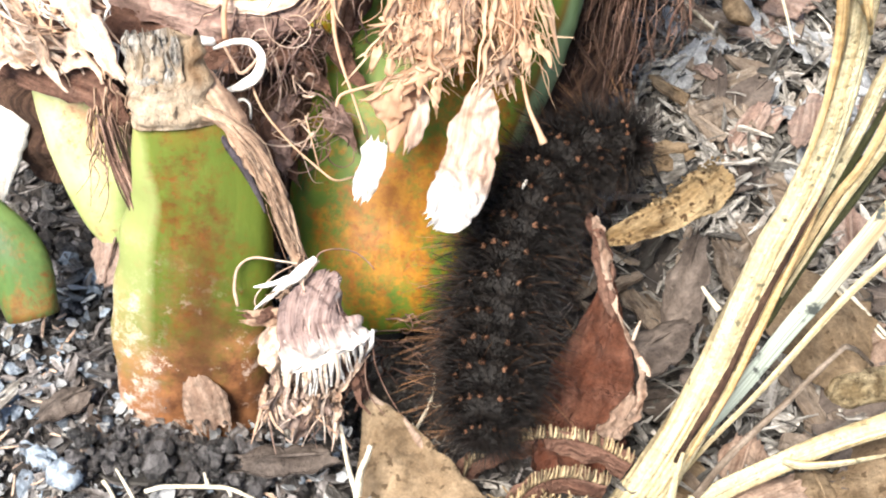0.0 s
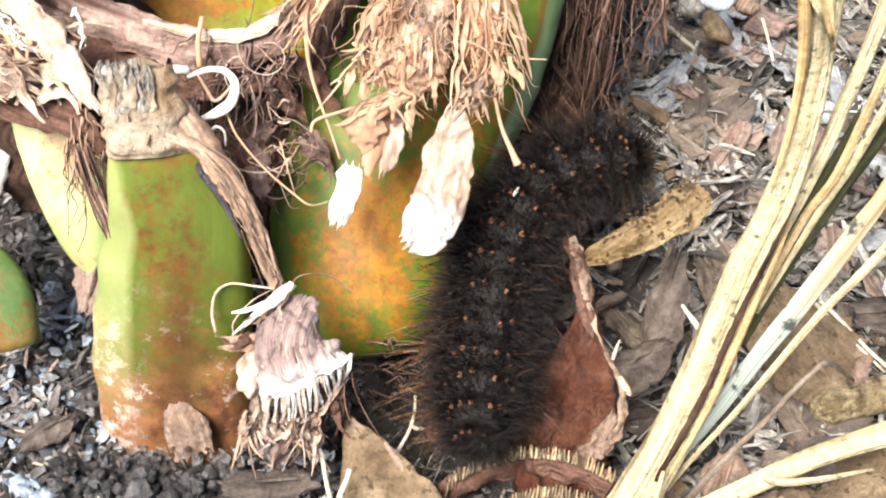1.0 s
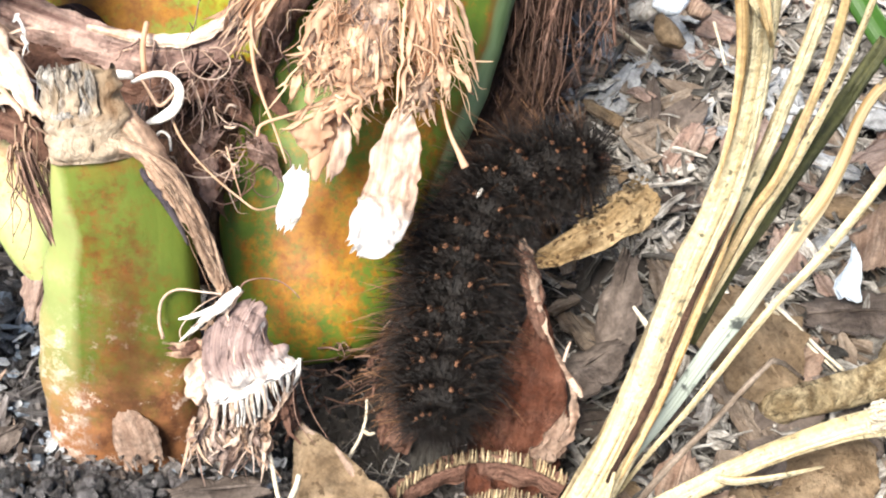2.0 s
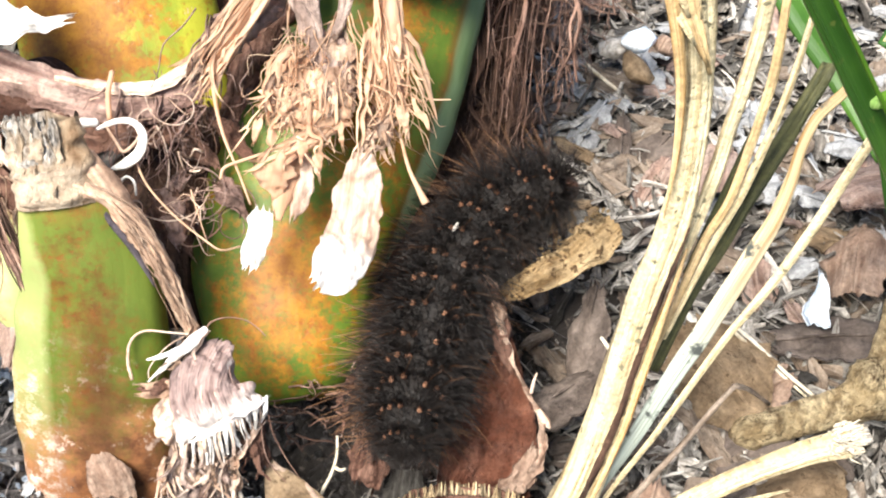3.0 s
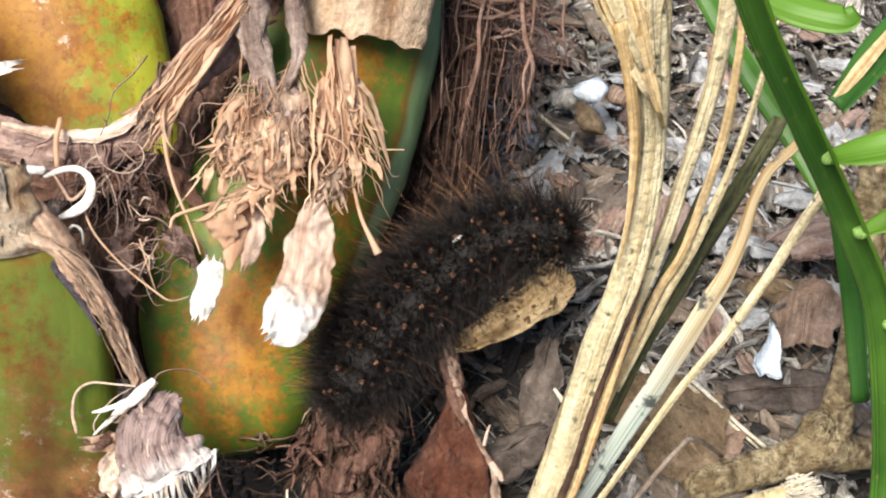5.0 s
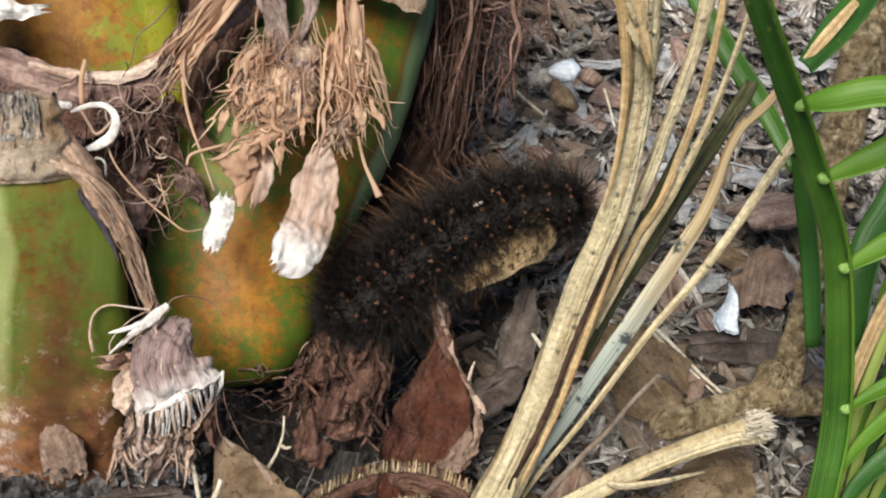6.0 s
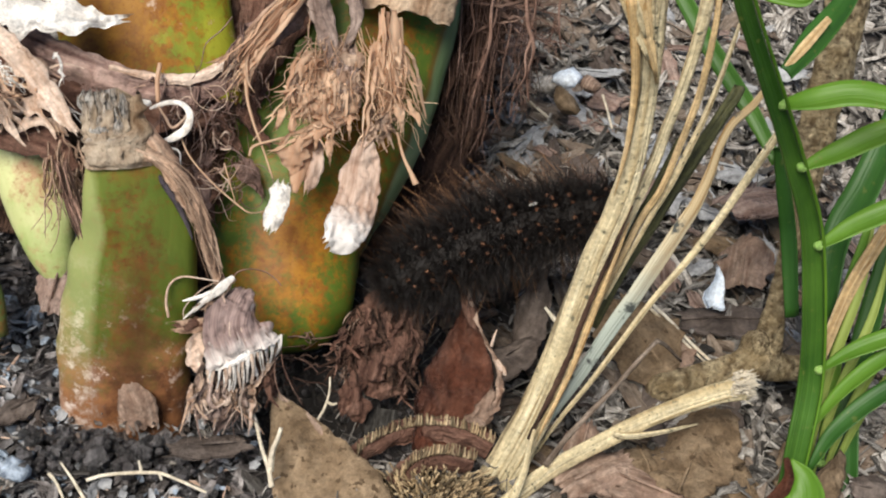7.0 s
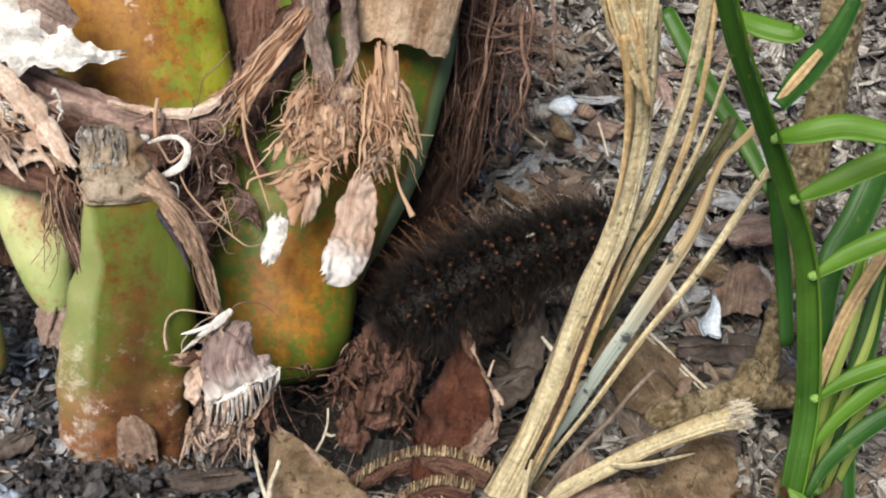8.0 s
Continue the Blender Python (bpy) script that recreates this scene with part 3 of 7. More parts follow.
# ---- ground: fine and uneven near the palm, one sheet out to the horizon ----
def ground_height(x, y):
    h = 0.45 * noise.noise(V((x * 0.35, y * 0.35, 1.7))) + 0.22 * noise.noise(V((x * 1.1, y * 1.1, 4.2))) + 0.12 * noise.noise(V((x * 3.1, y * 3.1, 8.0)))
    fade = max(0.0, 1 - max(abs(x), abs(y)) / 60.0)
    return h * fade - 0.85 - 1.7 * math.exp(-((x - 2.2) / 1.6) ** 2 - ((y + 3.0) / 2.2) ** 2) - 3.0 * math.exp(-((x + 2.2) / 1.35) ** 2 - ((y + 4.4) / 1.15) ** 2) - 0.55 * min(1.0, max(0.0, (-2.5 - x) / 3.0)) * fade


def make_ground():
    edges = [-500000, -60000, -9000, -1500, -300, -100, -50] + [x * 0.3 for x in range(-70, 71)] + [50, 100, 300, 1500, 9000, 60000, 500000]
    geo = Geo()
    idx = [[geo.add((x, y + 2.0, ground_height(x, y + 2.0)), (x, y, 0)) for x in edges] for y in edges]
    geo.rings(idx, closed=False)
    g = solo("ground", geo, M_soil, "dark crumbly soil under bark mulch", "ground", kind="structure")
    return g


make_ground()


def turned(tilt=25.0, r=rng):
    return Euler((radians(r.uniform(-tilt, tilt)), radians(r.uniform(-tilt, tilt)), r.uniform(0, 6.28))).to_matrix()


def make_mulch():
    geo = Geo()
    r = random.Random(3)
    for k in range(15000):
        x, y = r.uniform(-13, 20), r.uniform(-12, 22)
        if (x < -1 and y < 4 and r.random() < 0.92) or (-5 < x < 0.8 and -6.5 < y < 1 and r.random() < 0.9) or (-0.5 < x < 3.2 and -6.5 < y < 0 and r.random() < 0.93):
            continue
        s = abs(r.gauss(0.20, 0.17)) + 0.07
        geo.chip((x, y, ground_height(x, y) + r.uniform(0.0, 0.5)), s * r.uniform(1.2, 2.6), s * r.uniform(0.4, 1.3), r.uniform(0.02, 0.08), turned(45, r))
    for k in range(1500):
        x, y = r.uniform(-3, 18), r.uniform(-10, 16)
        p = V((x, y, ground_height(x, y) + r.uniform(0.2, 0.6)))
        d = V((r.uniform(-1, 1), r.uniform(-1, 1), r.uniform(-0.3, 0.3))) * r.uniform(0.3, 1.0)
        geo.strand([p - d, p + V((0, 0, r.uniform(0, 0.2))) + rand_vec(r) * 0.15, p + d], 0.022, 0.010, 4, 2)
    for k in range(1300):
        x, y = r.uniform(1.6, 14), r.uniform(-9, 12)
        p = V((x, y, ground_height(x, y) + r.uniform(0.25, 0.75)))
        d = V((r.uniform(-1, 1), r.uniform(-1, 1), r.uniform(-0.35, 0.35))).normalized() * r.uniform(0.25, 0.8)
        w = r.uniform(0.03, 0.13)
        geo.blade([(*(p - d), w * 0.5), (*(p - d * 0.3 + rand_vec(r) * 0.08), w), (*(p + d * 0.4 + rand_vec(r) * 0.10), w * 0.9), (*(p + d), w * 0.2)], across=3, steps=2, thick=0.02, ragged=0.8, crumple=0.08, freq=3.0, camber=r.uniform(-0.5, 0.6), face=(V((0, 0, 1)) + rand_vec(r) * 0.6).normalized())
    grit = Geo()
    for k in range(1500):
        x, y = r.uniform(-3, 17), r.uniform(-9, 20)
        if x < 2.6 and y < -1.5:
            continue
        s = abs(r.gauss(0.05, 0.06)) + 0.03
        grit.lump((x, y, ground_height(x, y) + r.uniform(0.1, 0.45)), (s * 1.5, s, s * 0.45), r.uniform(0, 90), turned(60, r), 0.8, 1)
    solo("grit", grit, M_stone, "grey and brown grit scattered through the mulch", "grit", kind="stuff")
    solo("mulch", geo, M_mulch, "grey-brown shredded bark mulch and leaf crumbs on the soil", "mulch", smooth=False, kind="stuff")
    geo = Geo()
    for k in range(6500):
        x, y = r.uniform(-12, 2.5), r.uniform(-11, 2)
        s = abs(r.gauss(0.05, 0.07)) + 0.025
        geo.lump((x, y, ground_height(x, y) + 0.3 * s), (s, s * 0.8, s * 0.7), r.uniform(0, 90), turned(90, r), 0.5, 1)
    flakes = Geo()
    for k in range(3000):
        x, y = r.uniform(-12, 2.5), r.uniform(-10, 1)
        if -4.2 < x < 2.5 and -5.9 < y:
            continue
        s = abs(r.gauss(0.10, 0.10)) + 0.05
        flakes.chip((x, y, ground_height(x, y) + r.uniform(0.05, 0.3)), s * r.uniform(1.2, 3.2), s * r.uniform(0.4, 1.1), r.uniform(0.01, 0.04), turned(40, r))
    for k in range(420):
        x, y = r.uniform(-11, 2.5), r.uniform(-9.5, 0)
        p = V((x, y, ground_height(x, y) + r.uniform(0.08, 0.3)))
        d = V((r.uniform(-1, 1), r.uniform(-1, 1), r.uniform(-0.2, 0.2))) * r.uniform(0.15, 0.6)
        flakes.strand([p - d, p + rand_vec(r) * 0.12, p + d], 0.016, 0.007, 4, 2)
    solo("soil_flakes", flakes, M_scrap, "dark damp bark flakes and rootlets in the soil", "soil", smooth=False, kind="stuff")
    solo("soil_crumbs", geo, M_crumb, "crumbly dark clods of soil at the palm's foot", "soil", smooth=False, kind="stuff")

    geo = Geo()
    for k in range(150):
        x, y = r.uniform(-10.5, -5.0), r.uniform(-9.5, -2.0)
        s = abs(r.gauss(0.05, 0.09)) + 0.04
        geo.lump((x, y, ground_height(x, y) + 0.10), (s * 1.5, s, s * 0.5), r.uniform(0, 90), turned(60, r), 0.6, 1)
    solo("gravel", geo, M_slate, "blue-grey grit scattered on the wet soil", "gravel", smooth=False, kind="stuff")


make_mulch()


# ---- the palm: cut stalk bases, sheaths and fibre ----
palm = thing("palm", (-3.57, -4.85, 0.00), "pruned palm base with rusty green stalk stubs and torn brown sheaths", "palm")


def rows_of(*items):
    """Rows for stem or blade from pairs of a point and its sizes."""
    return [(*p, *s) for p, *s in items]


RIGHT, DOWN = V((1, 0, 0)), V((0, -0.73, -0.68))


def off(origin, u, v, w=0.0):
    """A point u to the right, v down the stalk's front and w out from it."""
    return V(origin) + RIGHT * u + DOWN * v + FACE * w


# the broad central stalk, rounded off at its foot
part("central_stalk", Geo().stem(rows_of(((-2.82, -3.74, -0.48), 1.34, 0.95), ((-3.02, -2.86, 0.20), 1.60, 1.1), ((-3.15, -1.49, 1.33), 1.90, 1.15), ((-2.29, 0.70, 3.01), 2.24, 1.2), ((-1.62, 2.94, 4.72), 2.22, 1.2), ((-1.30, 5.47, 6.82), 2.1, 1.1)), n=40, steps=7, rough=0.04, dome=1.2), M_bulb, palm, "rusty green stalk with a rounded foot")
part("upper_stalk", Geo().stem(rows_of(((-6.26, 0.91, 2.04), 1.9, 0.9), ((-6.82, 2.28, 3.55), 2.1, 1.0), ((-7.63, 4.29, 5.66), 2.0, 1.0), ((-8.53, 6.14, 7.32), 1.9, 1.0)), n=24, rough=0.05), M_upper, palm, "orange and green stalk base behind a torn sheath")

part("front_stub", Geo().stem(rows_of(((-6.30, -5.80, -2.97), 1.15, 0.9), ((-6.38, -5.36, -1.68), 1.28, 0.95), ((-6.50, -4.92, -0.27), 1.42, 0.95), ((-6.41, -4.23, 1.75), 1.37, 0.85), ((-6.33, -3.77, 3.07), 1.20, 0.74), ((-6.53, -3.44, 3.92), 0.98, 0.64), ((-6.65, -3.22, 4.46), 0.80, 0.56)), n=48, steps=9, rough=0.06, groove=0.35), M_stub, palm, "short green stalk stub, rusty brown at its foot")
part("cut_end", Geo().stem(rows_of(((-6.72, -3.36, 4.40), 0.72, 0.56), ((-6.76, -3.24, 4.62), 0.72, 0.56), ((-6.84, -3.00, 4.90), 0.68, 0.50), ((-6.94, -2.72, 5.20), 0.64, 0.44), ((-7.00, -2.50, 5.42), 0.62, 0.40)), n=64, steps=9, rough=0.22, freq=6.0, groove=0.25, jag=0.14), M_cut, palm, "grey weathered cut end")
splinters = random.Random(17)
for k in range(10):
    s = -0.90 + 1.25 * k / 9 + splinters.uniform(-0.06, 0.06)
    bulge = 0.42 * math.sqrt(max(0.0, 1 - s * s))
    foot = V((-6.78 + 0.66 * s, -3.22, 4.62)) + FACE * (bulge - 0.02)
    tip = V((-7.00 + 0.60 * s, -2.50, 5.40 + splinters.uniform(-0.10, 0.14))) + FACE * (bulge * 0.85 + splinters.uniform(-0.04, 0.06))
    low = foot.lerp(tip, splinters.uniform(-0.1, 0.45))
    part("splinter", Geo().blade([(*low, 0.03), (*low.lerp(tip, 0.3), splinters.uniform(0.06, 0.12)), (*low.lerp(tip, 0.75), splinters.uniform(0.06, 0.11)), (*tip, 0.05)], across=9, steps=8, thick=0.04, ragged=0.5, crumple=0.10, freq=6.0, camber=0.3, tear=0.2, face=(FACE + V((0.9 * s, 0, 0)) + rand_vec(splinters) * 0.2).normalized()), M_cut, palm, "weathered splinter of the cut end")
part("side_stub", Geo().stem(rows_of(((-8.16, -3.01, 0.23), 0.10, 0.08), ((-8.35, -2.62, 0.79), 0.46, 0.34), ((-8.68, -2.00, 1.66), 0.72, 0.45), ((-9.11, -1.33, 2.43), 0.70, 0.42), ((-9.51, -0.68, 3.06), 0.58, 0.35)), n=18, steps=8, rough=0.06), M_side, palm, "yellow-green stub with tan stains")
part("outer_stub", Geo().stem(rows_of(((-9.50, -4.40, -0.07), 0.5, 0.35), ((-9.84, -3.79, 0.66), 0.6, 0.4), ((-10.53, -3.25, 1.05), 0.6, 0.4), ((-11.54, -2.73, 1.42), 0.5, 0.35)), n=18, rough=0.05), M_dark_green, palm, "dark green stub end at the soil")

def wisp(geo, a, b, sag, r0, r1, r, curl=0.25, n=5):
    """A loose thread from a to b that sags outwards and wanders."""
    a, b = V(a), V(b)
    pts = []
    for k in range(n):
        u = k / (n - 1)
        pts.append(a.lerp(b, u) + FACE * (sag * math.sin(math.pi * u)) + rand_vec(r) * (curl * (0.15 + u)))
    geo.strand(pts, r0, r1)


def ribbons(name, material, parent, count, start, end, width, r, sag=0.3, curl=0.2, thick=0.008, label=""):
    """Loose torn strips, each a part of its own."""
    for k in range(count):
        a, b = start(r), end(r)
        pts = []
        for j in range(5):
            u = j / 4
            p = V(a).lerp(V(b), u) + FACE * (sag * math.sin(math.pi * u)) + rand_vec(r) * curl * (0.25 + 0.75 * u)
            pts.append((*p, width * r.uniform(0.4, 1.3) * (1 - 0.9 * u)))
        part(name, Geo().blade(pts, across=5, steps=4, thick=thick, ragged=0.9, crumple=0.09, freq=3.0, camber=r.uniform(-0.25, 0.25), face=(FACE + rand_vec(r) * 0.6).normalized()), material, parent, label)


def shredded(name, parent, material, path, width, fingers, r, split=0.4, drift=0.3, label="", narrow=0.35, loose=0.8):
    """A torn sheet that hangs whole at its neck and splits into tapering fingers."""
    run = [V(p) for p in spline(path, 4)]
    n = len(run)
    face = (FACE + rand_vec(r) * loose).normalized()
    geo = Geo()
    for i in range(fingers):
        s = (2 * i + 1) / fingers - 1
        swing = (RIGHT * (r.uniform(-0.7, 0.7) + 0.5 * s) + DOWN * r.uniform(-0.2, 0.3) + FACE * r.uniform(-0.6, 0.6)) * drift
        count = max(5, int(n * r.uniform(0.72, 1.0)))
        rows = []
        for k in range(count):
            u = k / (n - 1)
            t = (run[min(k + 1, n - 1)] - run[max(k - 1, 0)]).normalized()
            hw = width * (narrow + (1 - narrow) * min(1.0, u / 0.4))
            free = max(0.0, u - split) / (1 - split)
            thin = (1 - 0.7 * free) * (0.2 if k == count - 1 else 1)
            rows.append((*(run[k] + t.cross(face).normalized() * (hw * s) + swing * free ** 1.4), hw / fingers * 1.08 * thin * r.uniform(0.8, 1.25)))
        geo.blade(rows, across=3, steps=2, thick=0.006, ragged=0.5, crumple=0.12, freq=1.7, face=(face + rand_vec(r) * 0.3).normalized(), camber=r.uniform(-0.3, 0.3))
    return part(name, geo, material, parent, label)


def frizz(name, material, parent, a, b, width, r, wander=0.14, flick=0.2, barbs=2, sag=0.25, label=""):
    """A thin torn strip that wanders from a to b, splits into barbs and flicks out at its end."""
    a, b = V(a), V(b)
    geo, pts = Geo(), []
    out = RIGHT * r.uniform(-1, 1) + DOWN * r.uniform(-0.8, 0.3) + FACE * r.uniform(-0.2, 0.6)
    for k in range(7):
        u = k / 6
        p = a.lerp(b, u) + FACE * (sag * math.sin(math.pi * u)) + rand_vec(r) * (wander * (0.25 + 0.75 * u)) + out * (flick * max(0.0, u - 0.6) ** 2 * 6)
        pts.append((*p, width * r.uniform(0.55, 1.3) * (1 - 0.8 * u ** 2)))
    face = (FACE + rand_vec(r) * 0.7).normalized()
    geo.blade(pts, across=3, steps=4, thick=0.008, ragged=0.7, crumple=0.05, freq=4.0, camber=r.uniform(-0.4, 0.5), face=face)
    for k in range(barbs):
        root = V(pts[r.randrange(2, 6)][:3])
        way = ((b - a).normalized() + rand_vec(r) * 0.8) * r.uniform(0.15, 0.5)
        geo.blade([(*root, width * 0.5), (*(root + way * 0.5 + rand_vec(r) * 0.04), width * 0.4), (*(root + way), 0.006)], across=3, steps=3, thick=0.006, ragged=0.4, face=face)
    return part(name, geo, material, parent, label)


def curls(geo, centre, spread, count, r, thick):
    """Springy fibres wound into open loops."""
    for k in range(count):
        c = off(centre, r.uniform(-spread[0], spread[0]), r.uniform(-spread[1], spread[1]), r.uniform(-spread[2], spread[2]))
        rad, start, turns = 0.10 + 0.6 * r.random() ** 2, r.uniform(0, 6.28), r.uniform(0.25, 1.2) * r.choice((-1, 1))
        way = rand_vec(r) * 0.35
        n = 8
        geo.strand([off(c, rad * math.cos(start + 6.28 * turns * j / n) * (1 + 0.08 * j), rad * math.sin(start + 6.28 * turns * j / n) * (1 + 0.08 * j), 0.05 * math.sin(j)) + way * (j / n) * 2 for j in range(n + 1)], thick * r.uniform(0.6, 1.3), thick * 0.5, 4, 3)


# brown fibrous core behind the stalks
part("fibre_core", Geo().stem(rows_of(((-2.04, 0.30, -1.03), 2.6, 1.3), ((-1.30, 2.78, 1.32), 2.9, 1.5), ((-0.82, 5.53, 3.91), 3.0, 1.6), ((-0.73, 8.47, 6.65), 3.0, 1.6)), n=48, steps=14, rough=0.30, freq=3.0), M_core, palm, "dark red-brown fibrous trunk")
part("fibre_core", Geo().stem(rows_of(((-5.23, -2.07, -0.13), 1.0, 0.7), ((-5.49, -0.60, 1.77), 1.25, 0.8), ((-5.36, 0.23, 2.55), 1.1, 0.8), ((-5.24, 0.80, 2.95), 0.9, 0.7)), n=48, steps=14, rough=0.30, freq=3.0), M_core, palm)
part("fibre_core", Geo().stem(rows_of(((-9.20, -1.13, 0.39), 0.9, 0.5), ((-9.24, -0.74, 1.70), 1.7, 0.9), ((-9.18, 0.24, 2.62), 1.9, 0.9), ((-9.50, 0.80, 2.85), 1.8, 0.9)), n=48, steps=14, rough=0.30, freq=3.0), M_core, palm)

part("fibre_core", Geo().stem(rows_of(((-4.74, 1.13, 0.96), 1.0, 0.6), ((-4.23, 2.90, 2.63), 1.3, 0.8), ((-4.11, 4.84, 4.17), 1.4, 0.8), ((-4.29, 7.88, 6.73), 1.5, 0.8)), n=48, steps=14, rough=0.30, freq=3.0), M_shag, palm)


def fibre_column():
    r = random.Random(11)
    top, low = V((1.38, 3.47, 4.85)), V((1.06, 0.99, 2.39))
    geo = Geo()
    for k in range(90):
        u = r.uniform(-1.25, 1.3)
        a = off(top, u, r.uniform(-2.5, 1.2), r.uniform(-0.8, 0.3))
        b = a.lerp(off(low, u * r.uniform(0.3, 1.0), r.uniform(-0.6, 1.3), r.uniform(-0.5, 0.4)), r.uniform(0.3, 1.0))
        wisp(geo, a, b, r.uniform(-0.1, 0.3), r.uniform(0.007, 0.020), 0.005, r, r.uniform(0.05, 0.22), 6)
    for k in range(90):
        a = off(top, r.uniform(-1.6, 1.5), r.uniform(-3.5, 0.8), r.uniform(-0.9, 0.1))
        wisp(geo, a, off(a, r.uniform(-0.5, 0.5), r.uniform(0.6, 2.6), r.uniform(-0.3, 0.2)), 0.1, r.uniform(0.009, 0.022), 0.006, r, r.uniform(0.08, 0.25), 6)
    for k in range(55):
        a = off(top, r.uniform(-0.9, 1.2), r.uniform(-1.5, 1.6), r.uniform(-0.4, 0.2))
        wisp(geo, a, a + V((r.uniform(-0.3, 1.6), r.uniform(-0.5, 0.5), r.uniform(-0.9, 0.4))), 0.2, 0.014, 0.005, r, 0.25, 6)
    part("hanging_fibre", geo, M_redfibre, palm, "hanging red-brown palm fibre")
    # twisted cords that hang clear of the mass, each frayed below
    for u, v, e, f, thick in ((0.95, -0.9, 1.05, 2.3, 0.075), (1.00, 0.2, 0.80, 2.7, 0.05), (0.20, -1.5, -0.35, 2.6, 0.07), (0.30, -0.8, -0.20, 1.9, 0.04), (-0.45, -1.6, -0.55, 1.2, 0.05), (1.55, -1.4, 1.75, 0.9, 0.05), (-0.80, -1.2, -0.60, 1.9, 0.04), (1.20, -1.6, 0.95, 0.6, 0.06)):
        geo = Geo()
        pts = [(*(off(top, u + (e - u) * q + r.uniform(-0.13, 0.13), v + (f - v) * q, 0.25 + 0.3 * math.sin(3.1 * q) + r.uniform(-0.1, 0.1))), thick * (0.8 - 0.45 * q), thick * (0.6 - 0.35 * q)) for q in (0.0, 0.2, 0.4, 0.6, 0.8, 1.0)]
        geo.stem(pts, n=9, steps=6, rough=0.5, freq=4.0)
        for k in range(16):
            q = r.uniform(0.3, 1.0)
            a = off(top, u + (e - u) * q, v + (f - v) * q, 0.35)
            wisp(geo, a, off(a, r.uniform(-0.25, 0.25), r.uniform(0.2, 0.9), r.uniform(-0.1, 0.2)), 0.05, 0.014, 0.005, r, 0.08, 5)
        part("fibre_cord", geo, M_redfibre, palm, "twisted cord of palm fibre")
    across = V((1.55, 3.02, 4.82))
    ribbons("sheath_strip", M_redfibre, palm, 13, lambda q: off(across, q.uniform(-1.4, 0.3), q.uniform(-1.4, 0.5), q.uniform(-0.3, 0.3)), lambda q: off(across, q.uniform(0.8, 2.4), q.uniform(-1.2, 0.7), q.uniform(-0.3, 0.2)), 0.04, r, 0.15, 0.25)
    ribbons("sheath_strip", M_core, palm, 16, lambda q: off(top, q.uniform(-1.1, 0.9), q.uniform(-2, 1), q.uniform(-0.7, -0.1)), lambda q: off(low, q.uniform(-0.6, 0.6), q.uniform(-0.8, 0.3), q.uniform(-0.4, 0.1)), 0.14, r, 0.1, 0.3)


fibre_column()


